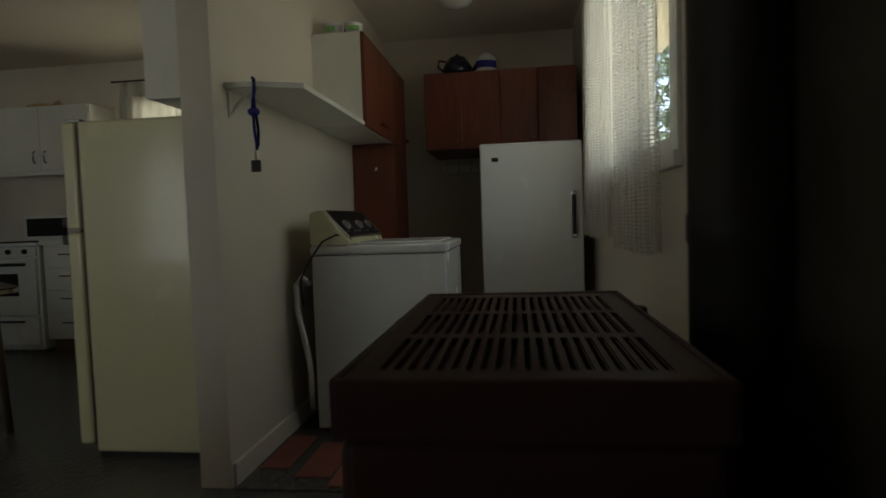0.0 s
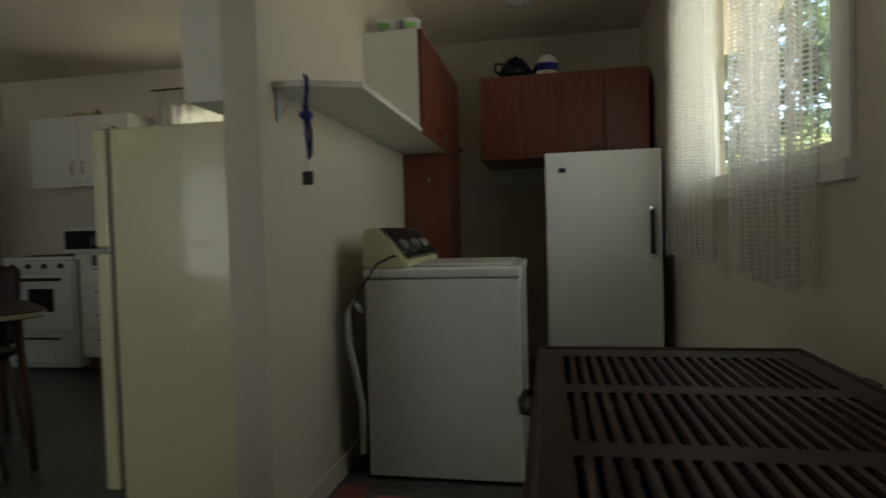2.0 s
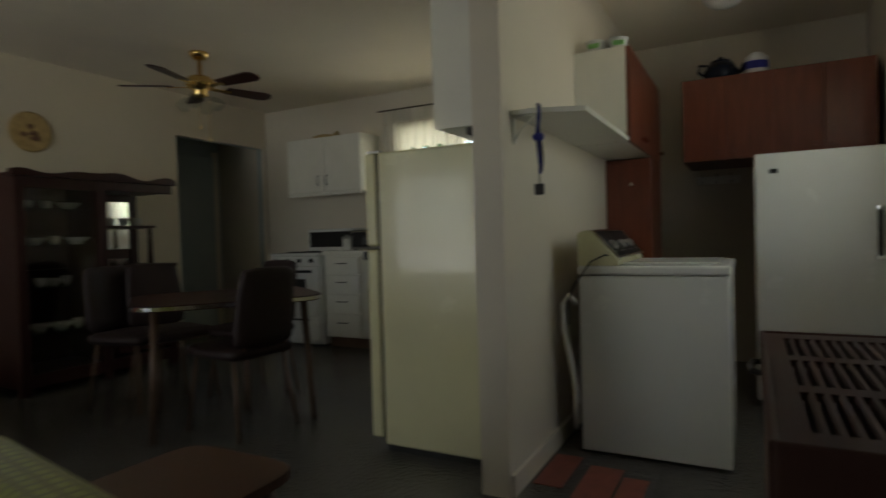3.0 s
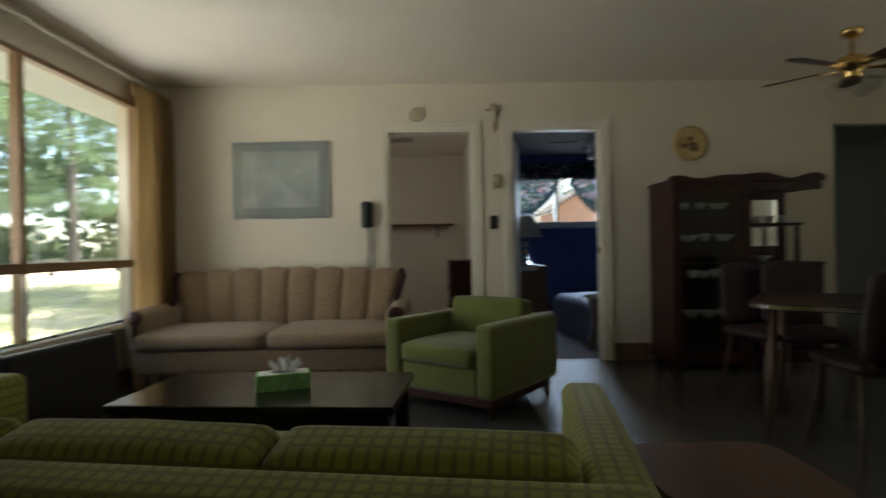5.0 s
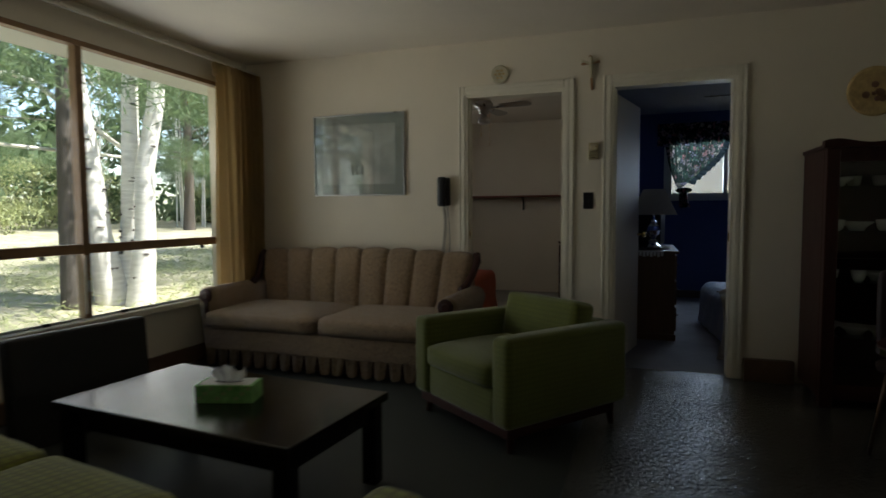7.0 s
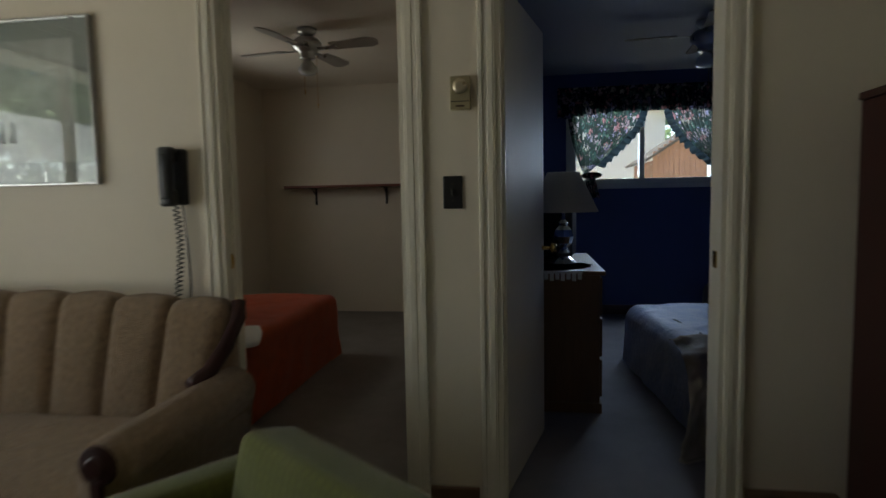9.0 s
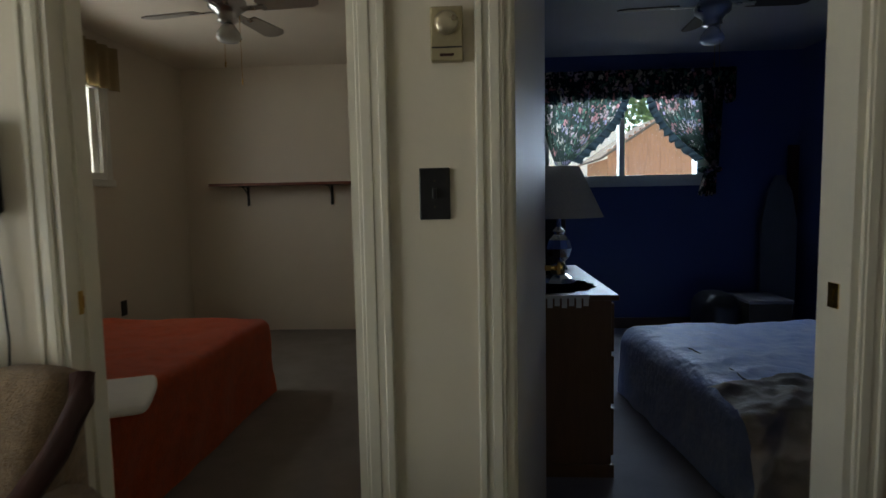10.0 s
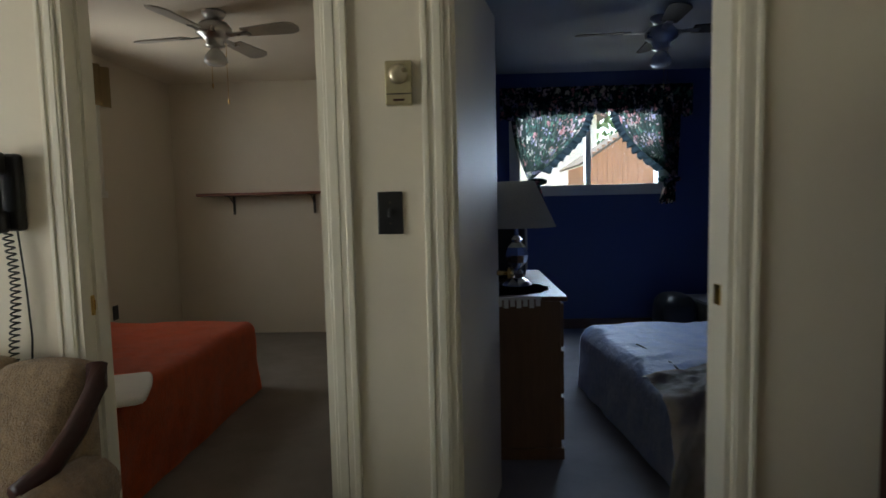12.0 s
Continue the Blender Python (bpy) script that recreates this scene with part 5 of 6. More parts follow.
    part("crest", bm, DARK_WOOD, root)
    board("top", 0, D - 0.051, -0.01, L + 0.01, Z, Z + 0.025)
    board("fascia", D - 0.05, D - 0.012, 0.626, L, Z - 0.07, Z - 0.0005)
    board("leg", 0.02, 0.06, 0.03, 0.07, 0, 0.049)


hutch()


def dish(x, y, z, kind, seed):
    rnd = random.Random(seed)
    bm = bmesh.new()
    if kind == "cup":
        turned(bm, [(0.02, 0), (0.032, 0.015), (0.042, 0.065), (0.039, 0.065), (0.029, 0.018)], 16, (x, y, z))
        return solid("cup", bm, CERAMIC, "white china cup in the china cabinet", "cup", "china in the cabinet", smooth=True)
    if kind == "glass":
        turned(bm, [(0.03, 0), (0.006, 0.008), (0.005, 0.07), (0.032, 0.1), (0.034, 0.16), (0.032, 0.16), (0.03, 0.1)], 16, (x, y, z))
        return solid("glass", bm, CRYSTAL, "clear stemmed glass in the china cabinet", "glass", "china in the cabinet", smooth=True)
    turned(bm, [(0.04, 0), (0.05, 0.02), (0.09, 0.05), (0.085, 0.052), (0.045, 0.024)], 20, (x, y, z))
    return solid("bowl", bm, CERAMIC, "white china bowl in the china cabinet", "bowl", "china in the cabinet", smooth=True)


rnd = random.Random(21)
for z in (0.408, 0.728, 1.028, 1.288):
    for k in range(4):
        dish(W + 0.02 + rnd.uniform(0.18, 0.36), 1.685 + 0.1 + 0.125 * k, z, rnd.choice(("cup", "cup", "glass", "bowl") if z < 1.2 else ("cup", "bowl")), int(z * 100) + k)
for k in range(4):
    dish(W + 0.22, 2.39 + 0.12 * k, 1.17, "cup", 90 + k)
dish(W + 0.3, 2.5, 0.85, "bowl", 95)
dish(W + 0.25, 2.75, 1.47, "bowl", 96)

# ---- kitchen ----
def bar_handle(bm, x, y, z, length, axis, out):
    """A small bow handle standing off a front; out: direction vector."""
    o = Vector(out)
    a = Vector((1, 0, 0)) if axis == "x" else Vector((0, 0, 1)) if axis == "z" else Vector((0, 1, 0))
    c = Vector((x, y, z))
    pipe(bm, [c - a * length / 2, c - a * length * 0.42 + o * 0.02, c + o * 0.026, c + a * length * 0.42 + o * 0.02, c + a * length / 2], 0.005, 6)


NK = N - 0.004
stove = thing("electric_range", "white enamel electric range with black glass oven window", "stove", -4.225, NK, 0)
FY = -0.66
part("body", one(-0.31, 0.31, FY + 0.03, 0, 0.02, 0.86, 0.006), WHITE_ENAMEL, stove)
part("cooktop", one(-0.315, 0.315, FY, 0, 0.861, 0.885, 0.006), WHITE_ENAMEL, stove)
d = part("oven_door", one(-0.295, 0.295, FY, FY + 0.028, 0.30, 0.76, 0.008), WHITE_ENAMEL, stove)
part("oven_window", one(-0.09, 0.14, FY - 0.003, FY - 0.0005, 0.46, 0.64, 0.001), BLACK, d)
part("door_handle", one(-0.22, 0.22, FY - 0.035, FY - 0.004, 0.70, 0.725, 0.006), BLACK, d)
part("drawer_front", one(-0.295, 0.295, FY, FY + 0.028, 0.06, 0.285, 0.008), WHITE_ENAMEL, stove)
part("drawer_grip", one(-0.18, 0.18, FY - 0.012, FY - 0.001, 0.245, 0.262, 0.003), BLACK, stove)
bp = part("control_panel", one(-0.31, 0.31, -0.09, 0, 0.886, 1.12, 0.01), WHITE_ENAMEL, stove)
part("panel_glass", one(-0.28, 0.28, -0.095, -0.0905, 0.93, 1.09, 0.002), BLACK, bp)
part("front_panel", one(-0.30, 0.30, FY + 0.002, FY + 0.028, 0.775, 0.855, 0.004), WHITE_ENAMEL, stove)
for k in range(4):
    bm = bmesh.new()
    turned(bm, [(0.02, 0), (0.022, 0.012), (0.014, 0.024), (0.006, 0.025)], 14)
    bmesh.ops.transform(bm, matrix=Matrix.Translation((-0.22 + 0.145 * k, FY + 0.002, 0.815)) @ pose(0, 0, 0, 90), verts=bm.verts)
    part("knob", bm, BLACK, stove)
for x, y, r in ((-0.15, -0.46, 0.09), (0.15, -0.46, 0.075), (-0.15, -0.22, 0.075), (0.15, -0.22, 0.09)):
    bm = bmesh.new()
    for q in (1, 0.72, 0.44, 0.2):
        pipe(bm, [(x + r * q * math.cos(a * 0.5236), y + r * q * math.sin(a * 0.5236), 0.89) for a in range(13)], 0.005, 5)
    part("burner", bm, SOOT, stove)

cab = thing("base_cabinet", "white painted drawer cabinet with dark pulls", "cabinet", -3.69, NK, 0, 0, "kitchen cabinets")
part("carcass", one(-0.21, 0.21, -0.6, 0, 0.1, 0.86), WHITE_PAINT, cab)
part("toe_kick", one(-0.21, 0.21, -0.54, -0.02, 0, 0.099), BASEBOARD, cab)
for k, (z0, z1) in enumerate(((0.69, 0.84), (0.51, 0.675), (0.33, 0.495), (0.12, 0.315))):
    d = part("drawer_front", one(-0.195, 0.195, -0.62, -0.601, z0, z1, 0.004), WHITE_PAINT, cab)
    bm = bmesh.new()
    bar_handle(bm, 0, -0.62, (z0 + z1) / 2 + 0.02, 0.11, "x", (0, -1, 0))
    part("handle", bm, BLACK, d, "dark metal pull")
for c, w in ((-3.03, 0.44), (-2.12, 0.46)):
    cab = thing("base_cabinet", "white painted base cabinet with two doors", "cabinet", c, NK, 0, 0, "kitchen cabinets")
    part("carcass", one(-w, w, -0.6, 0, 0.1, 0.86), WHITE_PAINT, cab)
    part("toe_kick", one(-w, w, -0.54, -0.02, 0, 0.099), BASEBOARD, cab)
    for s in (-1, 1):
        a, b = sorted((s * 0.005, s * (w - 0.01)))
        d = part("door", one(a, b, -0.62, -0.601, 0.12, 0.84, 0.004), WHITE_PAINT, cab)
        bm = bmesh.new()
        bar_handle(bm, s * 0.06, -0.62, 0.74, 0.1, "z", (0, -1, 0))
        part("handle", bm, BLACK, d, "dark metal pull")
root = thing("worktop", "pale laminate kitchen worktop with backsplash", "worktop", 0, 0, 0)
part("slab", one(-3.905, -1.66, NK - 0.64, NK - 0.02, 0.862, 0.9, 0.006), WHITE_PAINT, root)
part("backsplash", one(-3.905, -1.66, NK - 0.02, NK, 0.862, 1.0, 0.004), WHITE_PAINT, root)

cab = thing("wall_cabinet", "white painted two-door kitchen wall cabinet", "cabinet", -4.11, NK, 1.48, 0, "kitchen cabinets")
part("carcass", one(-0.46, 0.46, -0.31, 0, 0, 0.55), WHITE_PAINT, cab)
part("valance", one(-0.46, 0.46, -0.33, -0.311, -0.03, -0.001), WHITE_PAINT, cab)
for s in (-1, 1):
    a, b = sorted((s * 0.003, s * 0.455))
    d = part("door", one(a, b, -0.33, -0.311, 0.005, 0.545, 0.004), WHITE_PAINT, cab)
    bm = bmesh.new()
    bar_handle(bm, s * 0.05, -0.33, 0.12, 0.1, "z", (0, -1, 0))
    part("handle", bm, BLACK, d, "dark metal pull")
root = thing("decorative_fish", "small brown carved ornament on top of the cabinet", "ornament", -4.2, NK - 0.2, 2.031)
bm = bmesh.new()
turned(bm, [(0.05, 0), (0.075, 0.02), (0.07, 0.045), (0.03, 0.06), (0.01, 0.062)], 18)
bmesh.ops.scale(bm, vec=(1.7, 0.7, 0.8), verts=bm.verts)
part("body", bm, STRAW, root, smooth=True)
part("fin", bars(((0.11, 0, 0.02), (0.19, 0, 0.045), 0.01, 0.025)), STRAW, root)

# over the fridge
cab = thing("wall_cabinet", "white painted cabinet hung over the refrigerator", "cabinet", -1.302, 1.92, 1.49, 0, "kitchen cabinets")
part("carcass", one(-0.30, 0, 0, 1.5, 0, H - 1.49 - 0.01), WHITE_PAINT, cab)
for k in range(3):
    d = part("door", one(-0.32, -0.301, 0.01 + 0.5 * k, 0.49 + 0.5 * k, 0.01, 0.9, 0.004), WHITE_PAINT, cab)
    bm = bmesh.new()
    bar_handle(bm, -0.32, 0.07 + 0.5 * k, 0.12, 0.09, "z", (-1, 0, 0))
    part("handle", bm, BLACK, d)
part("underside", one(-0.16, -0.02, 0.02, 0.2, -0.035, -0.001, 0.004), SOOT, cab, "dark lamp fitting underneath")

fr = thing("refrigerator", "cream enamel top-freezer refrigerator standing against the partition", "refrigerator", -1.33, 1.88, 0)
fr.scale = (1.02, 1, 1)
FH = 1.41
part("body", one(-0.56, 0, 0, 0.72, 0.03, FH, 0.012, seg=3), CREAM, fr)
for z0, z1, nm in ((0.06, 0.955, "fridge_door"), (0.97, FH, "freezer_door")):
    d = part(nm, one(-0.635, -0.572, 0, 0.72, z0, z1, 0.014, seg=3), CREAM, fr)
    bm = bmesh.new()
    zc = z1 - 0.02 if nm == "fridge_door" else z0 + 0.02
    box(bm, -0.668, -0.636, 0.015, 0.05, zc - 0.03 if nm == "fridge_door" else zc - 0.012, zc + 0.012 if nm == "fridge_door" else zc + 0.03, 0.006)
    part("door_handle", bm, BLACK, d, "dark handle clip")
part("gasket", one(-0.5715, -0.5605, 0.012, 0.708, 0.065, FH - 0.01), BLACK, fr)
part("hinge", one(-0.63, -0.56, 0.02, 0.05, FH + 0.001, FH + 0.014, 0.003), GREY_METAL, fr)
part("kick_plate", one(-0.555, -0.02, 0.02, 0.70, 0.0, 0.029), BLACK, fr)

# toaster and canister on the worktop
root = thing("toaster_oven", "dark toaster oven on the worktop", "toaster oven", -3.55, NK - 0.25, 0.9)
part("body", one(-0.2, 0.2, -0.13, 0.13, 0.012, 0.21, 0.01), GREY_METAL, root)
part("glass_door", one(-0.185, 0.1, -0.138, -0.1305, 0.03, 0.19, 0.003), BLACK, root)
part("handle", bars(((-0.17, -0.155, 0.175), (0.09, -0.155, 0.175), 0.006)), CHROME, root)
bm = bmesh.new()
for x in (-0.17, 0.17):
    for y in (-0.1, 0.1):
        rod(bm, (x, y, 0), (x, y, 0.013), 0.012)
part("feet", bm, BLACK, root)
root = thing("canister", "white enamel canister beside the range", "canister", -3.82, NK - 0.35, 0.9)
bm = bmesh.new()
turned(bm, [(0.045, 0), (0.05, 0.006), (0.05, 0.11), (0.046, 0.112)], 22)
part("jar", bm, CERAMIC, root, smooth=True)
bm = bmesh.new()
turned(bm, [(0.051, 0.1125), (0.051, 0.128), (0.02, 0.134), (0.014, 0.15), (0.008, 0.152)], 22)
part("lid", bm, GREY_METAL, root, smooth=True)

# kitchen curtain: valance on a rod
root = thing("kitchen_curtain", "white cotton kitchen valance gathered on a rod", "curtain", 0, 0, 0)
part("curtain_rod", bars(((-3.62, N - 0.06, 2.26), (-2.1, N - 0.06, 2.26), 0.008)), SHIELD, root)
bm = bmesh.new()
sheet(bm, lambda u, v: (-3.56 + 1.42 * u, N - 0.06 + 0.016 * math.sin(u * 95) + 0.006 * math.sin(u * 41), 1.86 + 0.26 * v + (0.02 * math.sin(u * 60) if v == 0 else 0)), 160, 8)
part("cloth", bm, SHEER, root, smooth=True)
bm = bmesh.new()
sheet(bm, lambda u, v: (-3.56 + 1.42 * u, N - 0.045 + 0.012 * math.sin(u * 75), 2.13 + 0.13 * v), 120, 3)
part("heading", bm, SHEER, root, smooth=True)

# hall door
root = tagged(thing("door_3", "grey painted hall door standing closed", "door"), kind="structure")
part("leaf", one(-5.945, -5.91, BN + 0.3, N - 0.12, 0.01, 2.0, 0.004), HALL_PAINT, root)
bm = bmesh.new()
rod(bm, (-5.909, BN + 0.37, 0.95), (-5.86, BN + 0.37, 0.95), 0.012)
rod(bm, (-5.86, BN + 0.37, 0.95), (-5.83, BN + 0.37, 0.95), 0.028, 0.022, 16)
part("door_handle", bm, BRASS, root)
for a, b in ((BN + 0.22, BN + 0.29), (N - 0.11, N - 0.04)):
    part("side_trim", one(-5.948, -5.925, a, b, 0, 2.07, 0.003), TRIM, root)

# ---- laundry ----
heater = thing("oil_heater", "brown enamel space heater with slotted top", "heater", -0.115, 0.73, 0)
HX, HY, HZ = 0.225, 0.385, 0.77
part("casing", one(-HX, HX, -HY, HY, 0.06, 0.70, 0.02, seg=3), HEATER, heater)
part("kick_base", one(-HX + 0.03, HX - 0.03, -HY + 0.03, HY - 0.03, 0, 0.059), SOOT, heater)
part("inner_floor", one(-HX + 0.03, HX - 0.03, -HY + 0.03, HY - 0.03, 0.702, 0.712), HEATER, heater)
def slotted_top():
    """Top grille: three rows of slots cut across, built as bars between the openings."""
    bm = bmesh.new()
    z0, z1 = HZ - 0.012, HZ
    rows = [(-0.33, -0.14), (-0.10, 0.09), (0.13, 0.32)]
    edge = 0.04
    xs = [-HX + edge + (2 * HX - 2 * edge) * k / 20 for k in range(21)]
    bounds = [-HY] + [q for r in rows for q in r] + [HY]
    for a, b in zip(bounds[0::2], bounds[1::2]):
        box(bm, -HX, HX, a, b, z0, z1)
    for a, b in rows:
        box(bm, -HX, xs[0], a, b, z0, z1)
        box(bm, xs[-1], HX, a, b, z0, z1)
        for p, q in zip(xs, xs[1:]):
            box(bm, p + (q - p) * 0.55, q, a, b, z0, z1)
            box(bm, p + (q - p) * 0.42, p + (q - p) * 0.55, a + 0.004, b - 0.004, z0 - 0.012, z1 - 0.003)
    bmesh.ops.remove_doubles(bm, verts=bm.verts, dist=1e-5)
    return bm
part("top_grille", slotted_top(), HEATER, heater)
bm = bmesh.new()
for s in (-1, 1):
    box(bm, s * HX - 0.006, s * HX + 0.006, -HY - 0.004, HY + 0.004, 0.70, HZ + 0.004, 0.004)
    box(bm, -HX, HX, s * HY - 0.006, s * HY + 0.006, 0.70, HZ + 0.004, 0.004)
part("top_rim", bm, HEATER, heater)
part("front_panel", one(-HX + 0.05, HX - 0.05, -HY - 0.008, -HY - 0.001, 0.14, 0.62, 0.004), SOOT, heater)
for s in (-1, 1):
    bm = bmesh.new()
    y = 0.2 if s > 0 else 0.1
    pipe(bm, [(s * HX, y - 0.05, 0.75), (s * (HX + 0.02), y - 0.045, 0.752), (s * (HX + 0.024), y, 0.752), (s * (HX + 0.02), y + 0.045, 0.752), (s * HX, y + 0.05, 0.75)], 0.006, 6)
    part("lift_handle", bm, SOOT, heater)
part("hinge_clip", one(HX, HX + 0.03, 0.18, 0.22, 0.745, 0.765, 0.003), SOOT, heater)

root = thing("heat_shield", "dull stained metal heat shield standing off the wall", "heat shield", 0, 0, 0)
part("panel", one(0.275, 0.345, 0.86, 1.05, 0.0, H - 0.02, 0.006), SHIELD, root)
part("side_panel", one(0.338, 0.354, -0.4, 0.855, 0.004, H - 0.02, 0.003), SHIELD, root, "dark metal wall panel")
root = thing("stove_pipe", "black sooty stovepipe behind the heater", "stovepipe", 0.25, 0.74, 0)
bm = bmesh.new()
turned(bm, [(0.075, 0.0), (0.075, 0.9), (0.078, 0.905), (0.078, 0.95), (0.075, 0.955), (0.075, 1.6), (0.078, 1.605), (0.078, 1.65), (0.075, 1.655), (0.075, H - 0.01)], 28)
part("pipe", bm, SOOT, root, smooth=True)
bm = bmesh.new()
pipe(bm, [(-0.05, 0.08, 1.48), (-0.09, 0.0, 1.42), (-0.085, -0.08, 1.5), (-0.03, -0.1, 1.62)], 0.005)
part("wire", bm, BLACK, root, "thin dark wire")

washer = thing("washing_machine", "white enamel top-loading washing machine beside the partition", "washing machine", -0.742, 2.235, 0)
washer.scale = (1, 1, 0.975)
# local: control panel towards -x
part("cabinet", one(-0.315, 0.305, 0, 0.66, 0.012, 0.832, 0.008), WHITE_ENAMEL, washer)
part("top", one(-0.32, 0.31, -0.004, 0.664, 0.835, 0.878, 0.012, seg=3), WHITE_ENAMEL, washer)
part("lid", one(-0.13, 0.265, 0.1, 0.56, 0.8785, 0.888, 0.004), WHITE_ENAMEL, washer)
bm = bmesh.new()
prof = [(-0.318, 0.879), (-0.318, 1.03), (-0.285, 1.045), (-0.255, 1.04), (-0.135, 0.9), (-0.135, 0.879)]
lo, hi = [bm.verts.new((p, 0.0, z)) for p, z in prof], [bm.verts.new((p, 0.66, z)) for p, z in prof]
bm.faces.new(lo); bm.faces.new(hi[::-1])
for k in range(len(prof)):
    j = (k + 1) % len(prof)
    bm.faces.new((lo[k], lo[j], hi[j], hi[k]))
bmesh.ops.bevel(bm, geom=bm.edges[:], offset=0.006, segments=2, affect="EDGES")
console = part("console", bm, CREAM, washer, "cream sloping control console")
slope = Matrix.Translation((-0.195, 0.33, 0.976)) @ pose(0, 0, 0, 0, 48.4, 0)
bm = bmesh.new()
box(bm, -0.076, 0.076, -0.3, 0.3, -0.001, 0.004, 0.002, m=slope)
part("control_panel", bm, BLACK, console, "black control panel")
bm = bmesh.new()
for s in (-1, 1):
    box(bm, s * 0.082 - 0.006, s * 0.082 + 0.006, -0.31, 0.31, -0.001, 0.008, 0.002, m=slope)
    box(bm, -0.088, 0.088, s * 0.306 - 0.006, s * 0.306 + 0.006, -0.001, 0.008, 0.002, m=slope)
part("panel_trim", bm, CHROME, console)
for y in (-0.2, 0.02, 0.2):
    bm = bmesh.new()
    turned(bm, [(0.026, 0.004), (0.024, 0.018), (0.012, 0.022), (0.01, 0.026)], 16)
    bmesh.ops.transform(bm, matrix=slope @ Matrix.Translation((0.01, y, 0)), verts=bm.verts)
    part("knob", bm, GREY_METAL, console)
bm = bmesh.new()
for y in (-0.26, -0.12, -0.05, 0.1, 0.27):
    box(bm, 0.045, 0.052, y - 0.025, y + 0.025, 0.004, 0.005, m=slope)
tagged(part("lettering", bm, GREY_METAL, console, "small pale markings"), kind="stuff")
for x in (-0.27, 0.27):
    for y in (0.05, 0.61):
        part("foot", bars(((x, y, 0), (x, y, 0.013), 0.02)), BLACK, washer)
bm = bmesh.new()
pipe(bm, [(-0.335, 0.02, 0.70), (-0.36, -0.015, 0.74), (-0.385, -0.02, 0.70), (-0.385, -0.015, 0.58), (-0.36, -0.01, 0.45), (-0.34, 0.0, 0.3), (-0.345, 0.02, 0.1)], 0.013, 10)
part("drain_hose", bm, LINEN, washer, "pale corrugated drain hose", smooth=True)
bm = bmesh.new()
pipe(bm, [(-0.14, 0.05, 0.905), (-0.19, -0.01, 0.93), (-0.25, -0.03, 0.90), (-0.32, -0.035, 0.80), (-0.36, -0.03, 0.72), (-0.37, 0.02, 0.6)], 0.0042, 8)
part("power_cord", bm, BLACK, washer, "dark power cord", smooth=True)

frz = thing("upright_freezer", "white enamel upright freezer with chrome and black handle", "freezer", -0.03, 3.26, 0)
part("body", one(-0.307, 0.307, 0.06, 0.70, 0.03, 1.41, 0.01, seg=3), WHITE_ENAMEL, frz)
door = part("door", one(-0.307, 0.307, 0, 0.052, 0.05, 1.412, 0.012, seg=3), WHITE_ENAMEL, frz)
part("gasket", one(-0.295, 0.295, 0.0522, 0.0598, 0.06, 1.4), BLACK, frz)
bm = bmesh.new()
box(bm, 0.238, 0.262, -0.04, -0.022, 0.84, 1.08, 0.008, 3)
h = part("door_handle", bm, BLACK, door)
for z in (0.825, 1.08):
    part("handle_cap", one(0.234, 0.266, -0.044, -0.0005, z, z + 0.024, 0.006), CHROME, h)
part("badge", one(-0.235, -0.195, -0.006, -0.0005, 1.30, 1.325, 0.002), BLACK, door, "small dark badge")
part("kick_plate", one(-0.29, 0.29, 0.07, 0.69, 0, 0.029), BLACK, frz)


def wood_cabinet(name, label, x, y, z, doors, w, d, h, turn, end=None, knob_side=1):
    """Wall cabinet with plain slab doors; local: front towards -y, x along it from 0."""
    root = thing(name, label, "cabinet", x, y, z, turn, "red wood cabinets")
    part("carcass", one(0.002, w * doors - 0.002, 0.02, d, 0, h), end or RED_WOOD, root)
    for k in range(doors):
        dr = part("door", one(w * k + 0.002, w * (k + 1) - 0.002, 0, 0.0195, 0.002, h - 0.002, 0.003), RED_WOOD, root)
        bm = bmesh.new()
        kx = w * k + (w - 0.045 if (k % 2 == 0) else 0.045)
        turned(bm, [(0.008, 0), (0.007, 0.012), (0.015, 0.018), (0.013, 0.026), (0.004, 0.028)], 14)
        bmesh.ops.transform(bm, matrix=Matrix.Translation((kx, 0, 0.055)) @ pose(0, 0, 0, 90), verts=bm.verts)
        part("knob", bm, RED_WOOD, dr, "small round wooden knob")
    return root


wood_cabinet("wall_cabinet", "red-brown stained wooden wall cabinet with slab doors", -0.755, 3.835, 1.456, 4, 0.267, 0.66, 0.545, 0)
wood_cabinet("wall_cabinet", "white-sided wall cabinet with red-brown doors", -0.895, 2.71, 1.468, 3, 0.37, 0.284, 0.495, 90, WHITE_PAINT)
tall = thing("tall_cabinet", "tall narrow red-brown wooden cupboard", "cupboard", -1.178, 3.40, 0, 0, "red wood cabinets")
part("carcass", one(0.001, 0.28, 0.02, 0.42, 0.0, 1.464), RED_WOOD, tall)
dr = part("door", one(0.003, 0.278, 0, 0.019, 0.06, 1.455, 0.003), RED_WOOD, tall)
bm = bmesh.new()
turned(bm, [(0.007, 0), (0.006, 0.012), (0.012, 0.018), (0.004, 0.026)], 14)
bmesh.ops.transform(bm, matrix=Matrix.Translation((0.16, 0, 1.30)) @ pose(0, 0, 0, 90), verts=bm.verts)
part("knob", bm, CHROME, dr, "chrome knob")

